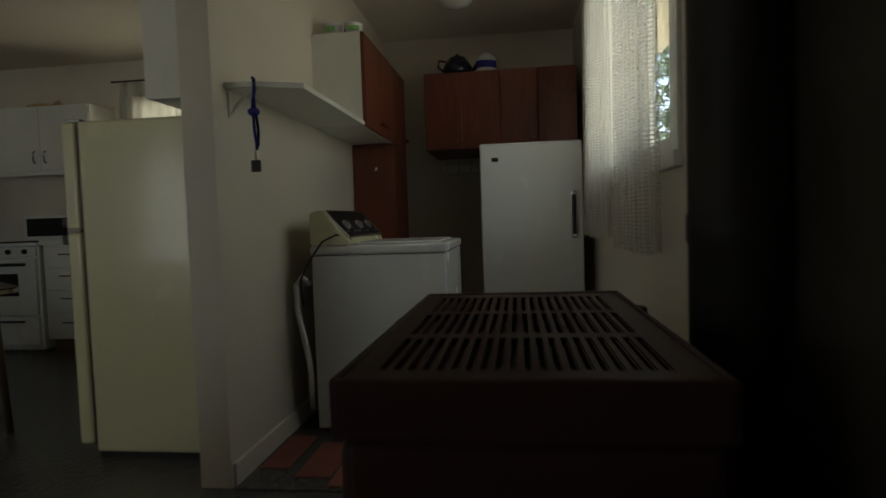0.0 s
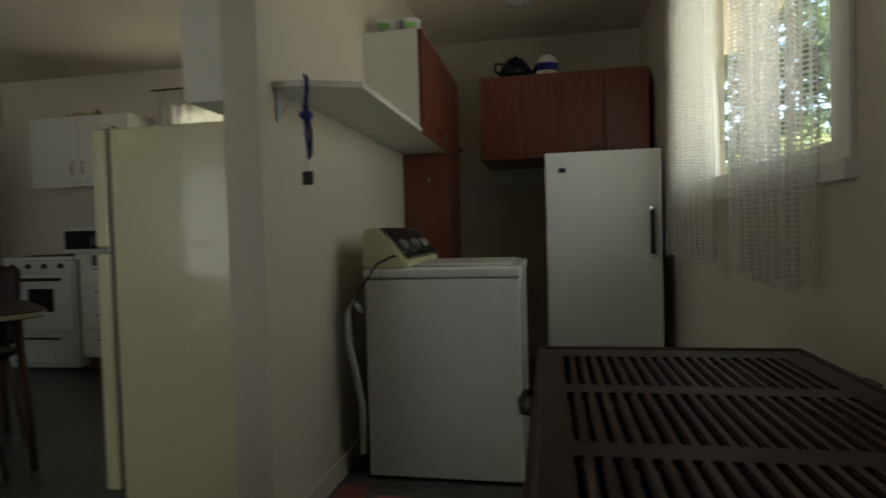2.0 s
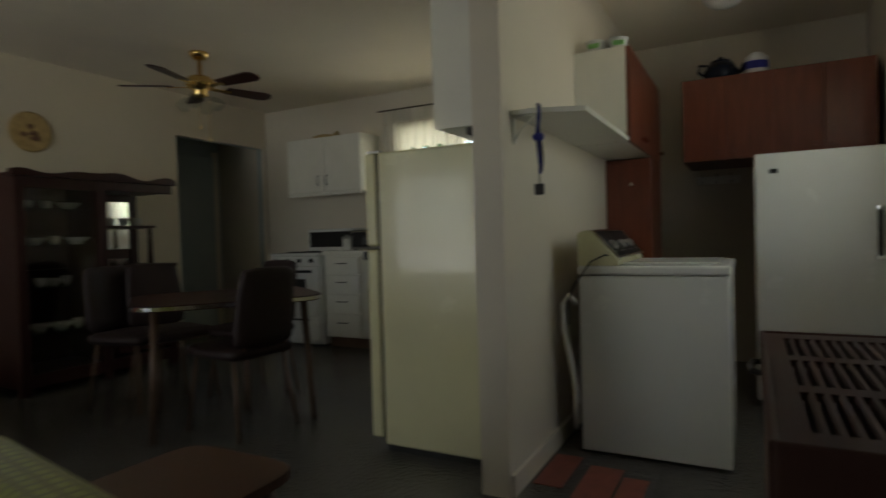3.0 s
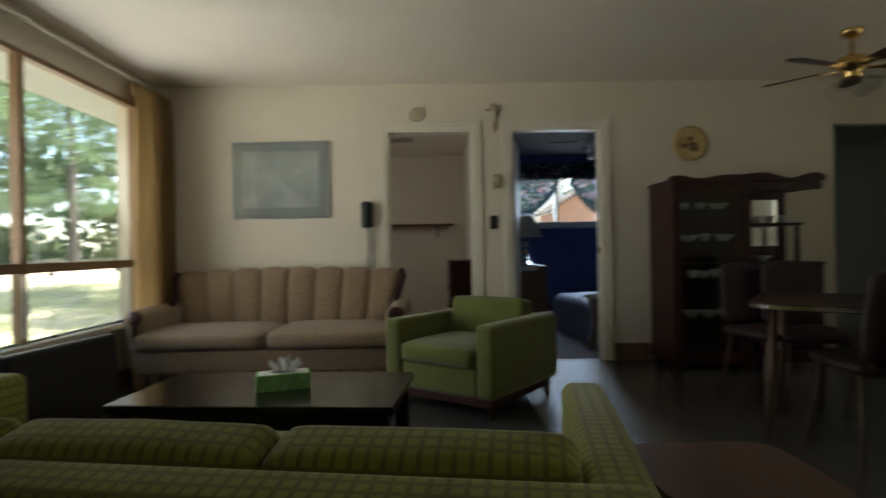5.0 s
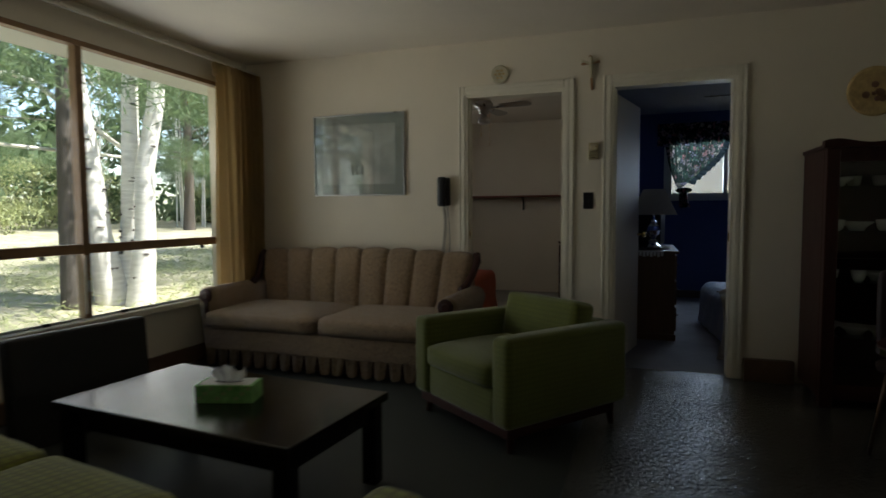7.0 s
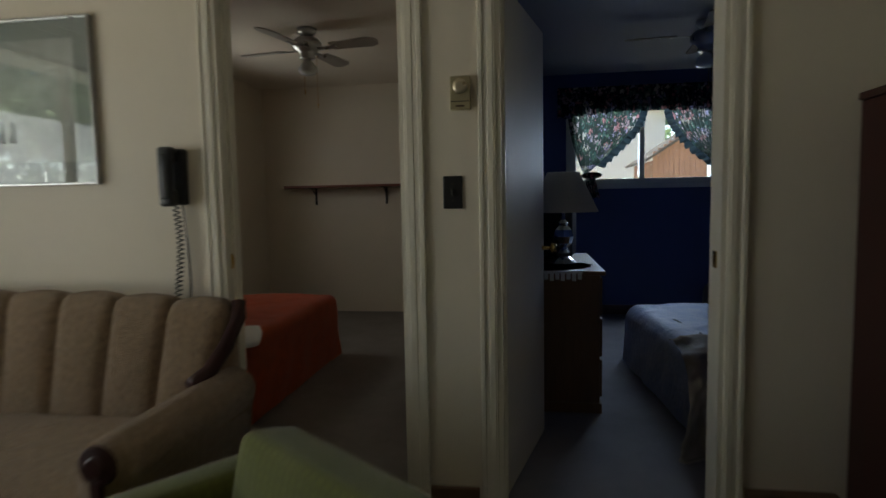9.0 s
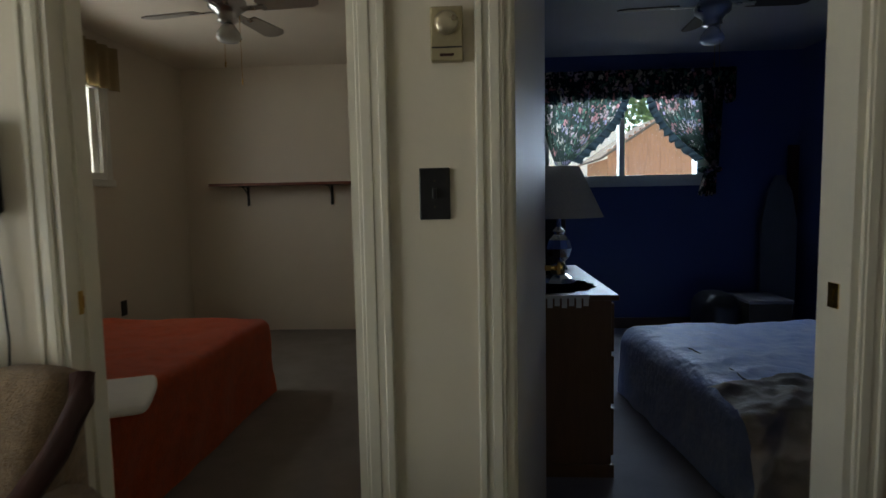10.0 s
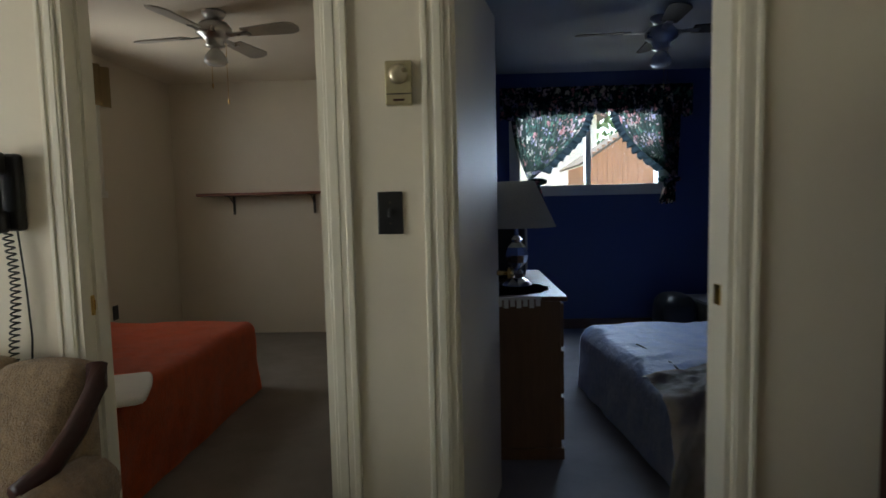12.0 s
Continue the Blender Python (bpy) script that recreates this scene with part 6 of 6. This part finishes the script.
root = thing("wall_shelf", "white painted shelf with cut corner on a bracket", "shelf", -1.178, 1.74, 1.47)
bm = bmesh.new()
outline = [(0.0, 0.0), (0.09, 0.0), (0.275, 0.08), (0.275, 0.965), (0.0, 0.965)]
lo, hi = [bm.verts.new((p, q, 0)) for p, q in outline], [bm.verts.new((p, q, 0.02)) for p, q in outline]
bm.faces.new(lo[::-1]); bm.faces.new(hi)
for k in range(5):
    bm.faces.new((lo[k], lo[(k + 1) % 5], hi[(k + 1) % 5], hi[k]))
part("board", bm, WHITE_PAINT, root)
for y in (0.03,):
    bm = bmesh.new()
    box(bm, 0.001, 0.006, y - 0.012, y + 0.012, -0.105, -0.001)
    box(bm, 0.006, 0.11, y - 0.012, y + 0.012, -0.006, -0.001)
    pipe(bm, [(0.006, y, -0.09), (0.03, y, -0.055), (0.06, y, -0.03), (0.09, y, -0.008)], 0.004, 6)
    part("bracket", bm, WHITE_PAINT, root)

lan = thing("lanyard", "blue woven lanyard with keys hanging from the shelf", "lanyard", -1.06, 1.70, 1.50)
bm = bmesh.new()
sheet(bm, lambda u, v: (-0.006 + 0.012 * u + 0.005 * math.sin(v * 9), 0.02 + 0.006 * math.sin(v * 14), 0.0 - 0.265 * v), 3, 26)
bmesh.ops.solidify(bm, geom=bm.faces[:], thickness=0.002)
part("strap", bm, NAVY, lan, smooth=True)
bm = bmesh.new()
sheet(bm, lambda u, v: (-0.002 + 0.011 * u - 0.006 * math.sin(v * 6), 0.03, -0.005 - 0.25 * v), 3, 20)
bmesh.ops.solidify(bm, geom=bm.faces[:], thickness=0.002)
part("strap", bm, NAVY, lan, smooth=True)
part("knot", cushion(-0.018, 0.018, 0.008, 0.034, -0.14, -0.115, 0.004, 0.008, 4), NAVY, lan, smooth=True)
part("clip", bars(((0, 0.02, -0.265), (0, 0.02, -0.30), 0.005)), CHROME, lan)
part("fob", one(-0.018, 0.018, 0.014, 0.024, -0.345, -0.302, 0.003), SOOT, lan, "dark square key fob")

rack = thing("hook_rack", "white coat rack with metal hooks under the cabinets", "coat rack", -0.5, N - 0.003, 1.375)
part("board", one(-0.22, 0.08, -0.015, 0, -0.03, 0.03, 0.003), WHITE_PAINT, rack)
for x in (-0.18, -0.08, 0.02):
    bm = bmesh.new()
    pipe(bm, [(x, -0.016, 0.015), (x, -0.04, 0.03), (x, -0.05, 0.045)], 0.005, 6)
    pipe(bm, [(x, -0.016, -0.01), (x, -0.035, -0.025), (x, -0.05, -0.01)], 0.005, 6)
    part("hook", bm, CHROME, rack)

pot = thing("teapot", "dark blue enamel kettle on top of the cabinet", "kettle", -0.52, 3.955, 2.001, 20)
pot.scale = (1.25, 1.25, 1.15)
bm = bmesh.new()
turned(bm, [(0.07, 0), (0.085, 0.01), (0.085, 0.05), (0.06, 0.095), (0.045, 0.1)], 24)
part("body", bm, TEAL, pot, smooth=True)
bm = bmesh.new()
turned(bm, [(0.05, 0.1005), (0.048, 0.11), (0.012, 0.118), (0.014, 0.13), (0.006, 0.134)], 20)
part("lid", bm, TEAL, pot, smooth=True)
bm = bmesh.new()
pipe(bm, [(0.07, 0, 0.03), (0.105, 0, 0.05), (0.125, 0, 0.09)], 0.013, 10)
part("spout", bm, TEAL, pot, smooth=True)
bm = bmesh.new()
pipe(bm, [(-0.07, 0, 0.085), (-0.11, 0, 0.09), (-0.115, 0, 0.05), (-0.085, 0, 0.025)], 0.007, 8)
part("handle", bm, TEAL, pot, smooth=True)
jug = thing("plastic_jug", "white plastic jug with a blue label on the cabinet", "jug", -0.31, 3.95, 2.001, 25)
jug.scale = (1.3, 1.0, 1.2)
bm = bmesh.new()
turned(bm, [(0.05, 0), (0.056, 0.01), (0.056, 0.09), (0.03, 0.115), (0.025, 0.12)], 20)
part("body", bm, CERAMIC, jug, smooth=True)
bm = bmesh.new()
turned(bm, [(0.0568, 0.03), (0.0572, 0.032), (0.0572, 0.07), (0.0568, 0.072)], 20)
part("label", bm, NAVY, jug)
for k, (x, y) in enumerate(((-1.08, 2.775), (-0.965, 2.785))):
    tub = thing("plastic_tub", "white printed plastic tub on the wall cabinet", "tub", x, y, 1.964, 15 * k, "tubs on the cabinet")
    bm = bmesh.new()
    turned(bm, [(0.042, 0), (0.05, 0.05), (0.053, 0.052), (0.053, 0.06), (0.04, 0.062)], 22)
    part("body", bm, CERAMIC, tub, smooth=True)
    bm = bmesh.new()
    box(bm, -0.03, 0.03, -0.052, -0.046, 0.016, 0.04, 0.004)
    part("label", bm, TISSUE_GREEN, tub)
bm = bmesh.new()
pipe(bm, [(-1.02, 2.83, 1.965), (-1.02, 2.82, 2.01), (-1.0, 2.82, 2.05)], 0.01, 8)
solid("bottle_neck_tool", bm, BLACK, "dark slim tool between the tubs", "tool")

mat = thing("floor_mat", "grey mat with brick-red panels beside the washer", "mat", -0.98, 2.0, 0)
part("backing", one(-0.19, 0.28, -0.36, 0.2, 0.0005, 0.005, 0.001), VINYL, mat)
for x, y, a, b in ((-0.11, -0.02, 0.06, 0.17), (0.07, -0.09, 0.07, 0.17), (0.2, -0.16, 0.05, 0.17)):
    part("panel", one(x - a, x + a, y - b, y + b, 0.0052, 0.009, 0.002), BRICK_RED, mat)

lt = thing("ceiling_light", "white glass dome ceiling light in the laundry", "ceiling light", -0.48, 3.55, H)
bm = bmesh.new()
turned(bm, [(0.13, -0.0005), (0.135, -0.02), (0.12, -0.022)], 28)
part("base", bm, BRASS, lt, smooth=True)
bm = bmesh.new()
turned(bm, [(0.125, -0.0225), (0.115, -0.06), (0.08, -0.095), (0.03, -0.11), (0.008, -0.112)], 28)
part("globe", bm, CERAMIC, lt, smooth=True)

# lace curtains at the laundry window
root = thing("lace_curtain", "white openwork lace curtains on a rod at the laundry window", "curtain", 0, 0, 0)
part("curtain_rod", bars(((E - 0.075, 1.40, 2.235), (E - 0.075, 3.2, 2.235), 0.007)), WHITE_PAINT, root)
for a, b, zb, n in ((1.49, 2.08, 0.83, 5), (2.36, 3.12, 0.85, 6)):
    bm = bmesh.new()
    sheet(bm, lambda u, v: (E - 0.075 + (0.03 - 0.012 * v) * math.sin(u * n * 6.283 + 0.6 * math.sin(v * 3)) , a + (b - a) * u * (1 - 0.06 * v) + 0.02 * v, zb + (2.25 - zb) * v + 0.012 * math.sin(u * 17) * (1 - v)), n * 14, 30)
    part("cloth", bm, LACE, root, smooth=True)

# ---- white bedroom ----
def draped_bed(name, label, x0, x1, y0, y1, h, mat, rounding=0.035, rumple=0.3):
    root = thing(name, label, "bed", (x0 + x1) / 2, (y0 + y1) / 2, 0)
    hx, hy = (x1 - x0) / 2, (y1 - y0) / 2
    part("box_spring", one(-hx + 0.05, hx - 0.05, -hy + 0.05, hy - 0.05, 0.1, 0.3, 0.02), LINEN, root)
    part("mattress", one(-hx + 0.04, hx - 0.04, -hy + 0.04, hy - 0.04, 0.301, h - 0.03, 0.05, seg=3), LINEN, root)
    for sx in (-1, 1):
        for sy in (-1, 1):
            part("leg", bars(((sx * (hx - 0.12), sy * (hy - 0.12), 0), (sx * (hx - 0.12), sy * (hy - 0.12), 0.099), 0.025)), DARK_WOOD, root)
    bm = bmesh.new()
    n = 120
    def cover(u, v):
        """Cloth laid over the mattress: rolls over its rounded edge, then hangs."""
        r = rounding
        a, b = (u - 0.5) * 2 * (hx + h - 0.05), (v - 0.5) * 2 * (hy + h - 0.05)
        px, py = max(-hx + r, min(hx - r, a)), max(-hy + r, min(hy - r, b))
        d = math.hypot(a - px, b - py)
        ux, uy = ((a - px) / d, (b - py) / d) if d > 1e-6 else (0.0, 0.0)
        bend = r * math.pi / 2
        w = 0.012 * noise.noise(Vector((a * 3, b * 3, 1.3))) + 0.006 * noise.noise(Vector((a * 9, b * 9, 4)))
        w += rumple * (0.022 * (0.3 - abs(noise.noise(Vector((a * 6 + 2, b * 5, 7))))) + 0.008 * noise.noise(Vector((a * 17, b * 15, 5)))) * math.exp(-d / 0.2)
        if d < bend:
            out, z = r * math.sin(d / r), h - r * (1 - math.cos(d / r))
        else:
            e = d - bend
            out, z = r + 0.05 * e + (0.003 * math.sin((px + py + 2 * (a - b)) * 7) + 0.012 * noise.noise(Vector((a * 5, b * 5, 9)))) * min(e * 5, 1), h - r - e
        return (px + ux * out, py + uy * out, max(0.012, z + w))
    sheet(bm, cover, n, n)
    bmesh.ops.solidify(bm, geom=bm.faces[:], thickness=0.006)
    part("bedspread", bm, mat, root, smooth=True)
    return root


draped_bed("bed", "single bed under an orange-red bedspread", -7.42, -5.62, -2.18, -0.90, 0.485, RED_COVER, 0.07)
root = thing("pillow", "white pillow at the edge of the red bed", "pillow", -5.86, -0.98, 0.475, 25)
bm = cushion(-0.2, 0.2, -0.18, 0.16, 0.0, 0.045, 0.012, 0.02)
part("pillowcase", bm, LINEN, root, smooth=True)
shelf = thing("wall_shelf", "long dark wooden shelf on metal brackets", "shelf", W2, 0, 0)
part("board", one(0.002, 0.24, -1.98, 0.1, 1.36, 1.385, 0.004), RED_WOOD, shelf)
for y in (-1.71, -0.92, -0.15):
    bm = bmesh.new()
    box(bm, 0.002, 0.008, y - 0.012, y + 0.012, 1.18, 1.359)
    box(bm, 0.008, 0.2, y - 0.012, y + 0.012, 1.352, 1.3595)
    pipe(bm, [(0.008, y, 1.2), (0.03, y, 1.29), (0.1, y, 1.34), (0.14, y, 1.352)], 0.005, 6)
    part("bracket", bm, BLACK, shelf)
root = thing("window_valance", "patterned gold valance over the small bedroom window", "valance", 0, 0, 0)
bm = bmesh.new()
sheet(bm, lambda u, v: (CWIN[0] - 0.12 + (CWIN[1] - CWIN[0] + 0.24) * u, BS + 0.06 + 0.02 * math.sin(u * 60), 2.05 + 0.31 * v), 80, 5)
part("cloth", bm, FADED_GOLD, root, smooth=True)
root = thing("outlet", "dark wall outlet low on the bedroom wall", "outlet", -8.07, BS, 0.425)
part("plate", one(-0.035, 0.035, 0.001, 0.008, -0.058, 0.058, 0.003), BLACK, root)
root = thing("chest_of_drawers", "dark wooden chest of drawers in the white bedroom", "chest of drawers", -6.37, -0.05, 0.004)
part("body", one(-0.8, 0, 0.02, 0.325, 0.06, 0.845, 0.005), DARK_WOOD, root)
part("top", one(-0.81, 0.01, 0.0, 0.326, 0.8455, 0.866, 0.004), DARK_WOOD, root)
part("plinth", one(-0.78, -0.02, 0.03, 0.32, 0, 0.0595), DARK_WOOD, root)
for k in range(4):
    d = part("drawer_front", one(-0.78, -0.02, 0.004, 0.0195, 0.08 + 0.19 * k, 0.26 + 0.19 * k, 0.003), DARK_WOOD, root)
    bm = bmesh.new()
    for x in (-0.6, -0.2):
        bar_handle(bm, x, 0.004, 0.17 + 0.19 * k, 0.08, "x", (0, -1, 0))
    part("handle", bm, BRASS, d)

# ---- blue bedroom ----
door = tagged(thing("door_leaf", "grey-white painted bedroom door standing open", "door", W - T - 0.006, D2[0] + 0.02, 0.008, 0), kind="")
door.matrix_basis = pose(W - T - 0.008, D2[0] + 0.03, 0.008, 0, 0, 167)
part("leaf", one(0, 0.70, 0, 0.035, 0, 2.0, 0.003), GREY_WALL, door)
bm = bmesh.new()
rod(bm, (0.64, -0.004, 0.95), (0.64, -0.05, 0.95), 0.01)
rod(bm, (0.64, -0.05, 0.95), (0.64, -0.075, 0.95), 0.026, 0.02, 16)
part("knob", bm, BRASS, door, smooth=True)
for z in (0.25, 1.0, 1.75):
    part("hinge", bars(((-0.004, 0.038, z - 0.04), (-0.004, 0.038, z + 0.04), 0.006)), BRASS, door)

DRESSER = surface("brown_oak_veneer", (0.16, 0.082, 0.038), 0.38, vary=0.25, scale=5, grain=30, bump=0.06, stretch=(6, 6, 0.7))
dr = thing("dresser", "honey oak dresser standing behind the open door", "dresser", -6.28, 0.43, 0)
part("carcass", one(-1.05, 0, 0, 0.55, 0.06, 0.775, 0.004), DRESSER, dr)
part("top", one(-1.07, 0.012, -0.01, 0.58, 0.776, 0.80, 0.005), DRESSER, dr)
part("plinth", one(-1.05, 0.008, 0.0, 0.562, 0, 0.059, 0.003), DRESSER, dr)
for k in range(3):
    f = part("drawer_front", one(-1.03, -0.02, 0.551, 0.566, 0.09 + 0.23 * k, 0.3 + 0.23 * k, 0.004), DRESSER, dr)
    bm = bmesh.new()
    for x in (-0.8, -0.25):
        bar_handle(bm, x, 0.566, 0.2 + 0.23 * k, 0.1, "x", (0, 1, 0))
    part("handle", bm, DARK_WOOD, f)
doily = thing("doily", "white crocheted doily with scalloped edge on the dresser", "doily", -6.56, 0.72, 0.8005)
bm = bmesh.new()
ring, R = [], 60
for k in range(R):
    a = 6.2832 * k / R
    r = 0.24 + 0.012 * math.cos(a * 15)
    ring.append(bm.verts.new((min(r * math.cos(a), 0.292), r * math.sin(a), 0.001)))
bm.faces.new(ring)
bmesh.ops.solidify(bm, geom=bm.faces[:], thickness=-0.002)
part("cloth", bm, LINEN, doily)
bm = bmesh.new()
for k in range(11):
    y = -0.15 + 0.03 * k
    box(bm, 0.294, 0.297, y - 0.011, y + 0.011, -0.045 - 0.008 * (k % 2), 0.002, 0.001)
    box(bm, 0.294, 0.2965, y - 0.015, y + 0.015, -0.012, 0.002)
part("lace_edge", bm, LINEN, doily, "hanging lace edge")
lamp = thing("table_lamp", "faceted silvery table lamp with ivory shade on the dresser", "lamp", -6.58, 0.80, 0.803)
bm = bmesh.new()
turned(bm, [(0.075, 0), (0.08, 0.012), (0.062, 0.03), (0.036, 0.05), (0.042, 0.075), (0.022, 0.1)], 8)
part("foot", bm, CHROME, lamp)
bm = bmesh.new()
turned(bm, [(0.02, 0.1005), (0.05, 0.13), (0.062, 0.17), (0.05, 0.21), (0.025, 0.235)], 10)
part("body", bm, CHROME, lamp)
bm = bmesh.new()
turned(bm, [(0.025, 0.2355), (0.03, 0.25), (0.012, 0.27), (0.01, 0.36)], 12)
part("neck", bm, CHROME, lamp)
bm = bmesh.new()
sheet(bm, lambda u, v: ((0.205 - 0.11 * v) * math.cos(u * 6.2832), (0.205 - 0.11 * v) * math.sin(u * 6.2832), 0.315 + 0.235 * v), 40, 4)
part("shade", bm, SHADE, lamp, "ivory cone shade", smooth=True)
tv = thing("television", "small black television on the dresser", "television", -7.05, 0.72, 0.802, -8)
part("case", one(-0.2, 0.2, -0.18, 0.18, 0.015, 0.36, 0.02, seg=3), BLACK, tv)
part("stand", one(-0.12, 0.12, -0.12, 0.12, 0, 0.0145), BLACK, tv)

bed = draped_bed("bed", "double bed under a crumpled pale blue satin bedspread", -7.54, -5.80, 1.36, 3.08, 0.42, BLUE_COVER, 0.11, 1.0)
bed.matrix_basis = pose(-6.68, 2.21, 0, 0, 0, 5)
bm = bmesh.new()
pipe(bm, [(-0.25 + 0.62 * k / 12, -0.70 + 0.02 * math.sin(k * 0.4) + 0.004 * k, 0.419 + 0.004 * math.sin(k * 1.7)) for k in range(13)], 0.004, 5)
part("seam", bm, BOARD_GREY, bed, "dark stitched seam", smooth=True)
root = thing("heaped_bedspread", "faded floral bedspread heaped over the corner of the bed", "bedspread", -5.80, 1.52, -0.08)
def heap(u, v):
    """Crumpled cloth: lies on the bed, then falls over its side towards the doorway; v across that fold."""
    y = -0.24 + 0.62 * u
    across = -0.24 + 0.8 * v
    crumple = 0.024 * noise.noise(Vector((y * 8, across * 8, 2.1))) + 0.013 * noise.noise(Vector((y * 24, across * 24, 0)))
    if across < 0.06:
        return (across, y + 0.02 * math.sin(v * 9), 0.56 + 0.045 * math.sin(u * 3.14) + crumple)
    d = across - 0.06
    return (0.075 + 0.035 * math.sin(u * 19 + 1.5 * math.sin(d * 6)) + 0.02 * d + crumple * 1.4, y + 0.02 * math.sin(d * 9 + u * 7), max(0.09, 0.555 + 0.045 * math.sin(u * 3.14) - d))
bm = bmesh.new()
sheet(bm, heap, 50, 60)
bmesh.ops.solidify(bm, geom=bm.faces[:], thickness=0.008)
part("cloth", bm, BEIGE_COVER, root, smooth=True)
bm = bmesh.new()
pipe(bm, [heap(u, 0.999)[:2] + (0.095,) for u in [k / 30 for k in range(31)]], 0.008, 6)
part("hem", bm, BEIGE_COVER, root, smooth=True)
root = thing("wooden_stand", "brown wooden post standing by the bed corner", "stand", -5.55, 1.47, 0)
part("post", one(-0.025, 0.025, -0.03, 0.03, 0.02, 0.52, 0.006), OAK, root)
part("foot", one(-0.07, 0.07, -0.06, 0.06, 0.004, 0.0195, 0.004), OAK, root)

ib = thing("ironing_board", "grey-covered ironing board leaning in the corner", "ironing board", W2 + 0.12, 3.02, 0)
bm = bmesh.new()
pts = [(-0.13, 0.1), (-0.15, 0.3), (-0.15, 0.95), (-0.1, 1.22), (-0.03, 1.36), (0.03, 1.36), (0.1, 1.22), (0.15, 0.95), (0.15, 0.3), (0.13, 0.1)]
lo, hi = [bm.verts.new((0.0, a, b)) for a, b in pts], [bm.verts.new((0.03, a, b)) for a, b in pts]
bm.faces.new(lo); bm.faces.new(hi[::-1])
for k in range(len(pts)):
    bm.faces.new((lo[k], lo[(k + 1) % len(pts)], hi[(k + 1) % len(pts)], hi[k]))
part("board", bm, BOARD_GREY, ib, "grey padded cover")
for s in (-1, 1):
    part("leg", bars(((-0.03, s * 0.08, 0.0), (-0.03, -s * 0.05, 1.1), 0.011)), GREY_METAL, ib)
solid("dark_post", one(W2 + 0.05, W2 + 0.1, 3.12, 3.2, 0.004, 1.62, 0.006), DARK_WOOD, "dark wooden pole leaning in the corner", "pole")
nb = thing("storage_box", "brown storage box with pale lid behind the bed", "box", -8.7, 2.72, 0.004)
part("carton", one(-0.2, 0.2, -0.16, 0.17, 0, 0.33, 0.006), SHIELD, nb)
part("lid", one(-0.21, 0.21, -0.17, 0.18, 0.3305, 0.36, 0.006), CARPET, nb)
root = thing("duffel_bag", "dark bag beside the storage box", "bag", -8.7, 2.38, 0.004)
part("body", cushion(-0.2, 0.2, -0.14, 0.14, 0, 0.38, 0.03, 0.08), BLACK, root, smooth=True)

# floral curtains
root = thing("floral_curtain", "dark floral curtains tied back under a ruffled valance", "curtain", 0, 0, 0)
xc = W2 + 0.07
y0, y1 = 0.98, 2.50
bm = bmesh.new()
sheet(bm, lambda u, v: (xc + 0.03 + 0.022 * math.sin(u * 130) * (0.6 + 0.4 * (1 - v)), y0 - 0.1 + (y1 - y0 + 0.26) * u, 1.995 + 0.3 * v + (1 - v) * (0.055 * math.sin(u * math.pi) + 0.012 * math.sin(u * 90))), 200, 8)
part("valance", bm, FLORAL_SHADED, root, smooth=True)
mid = 1.76
for s in (0, 1):
    bm = bmesh.new()
    outer = y0 if s == 0 else y1 + 0.05
    inner = mid - 0.06 if s == 0 else mid + 0.21
    shift = 0.17 if s == 0 else -0.03
    def panel(u, v):
        # v from the rod down to the tie; the inner edge swings out to the tie
        t = v
        pull = 1 - 0.80 * t ** 2.1
        y = outer + shift * t ** 2 + (inner - outer - shift * t ** 2) * u * pull
        z = 2.14 - 0.72 * t + 0.10 * u * t
        return (xc + 0.026 * math.sin(u * 78 + 1.2 * math.sin(u * 9)) * (1 - 0.3 * t) + 0.010 * math.sin(u * 170), y, z)
    sheet(bm, panel, 150, 26)
    p = part("panel", bm, FLORAL, root, smooth=True)
    bm = bmesh.new()
    def ruffle(u, v):
        q = panel(1.0, u)
        d = 0.065 * (1 if s == 0 else -1)
        return (q[0] + 0.028 * math.sin(u * 80) * v, q[1] + d * v, q[2] - 0.03 * v + 0.014 * math.sin(u * 70) * v)
    sheet(bm, ruffle, 90, 4)
    part("ruffle", bm, RUFFLE, p, "dark teal ruffled edge", smooth=True)
    bm = bmesh.new()
    def tail(u, v):
        y = outer + shift + (inner - outer - shift) * (0.02 + (0.16 + 0.1 * v) * u)
        return (xc + 0.03 * math.sin(u * 30), y, 1.42 - 0.22 * v + 0.01 * math.sin(u * 20))
    sheet(bm, tail, 40, 8)
    part("tail", bm, FLORAL_SHADED, p, smooth=True)
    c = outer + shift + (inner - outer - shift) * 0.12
    part("tie_back", cushion(xc - 0.045, xc + 0.05, c - 0.09, c + 0.09, 1.40, 1.45, 0.01, 0.02, 4), FLORAL_SHADED, p, smooth=True)
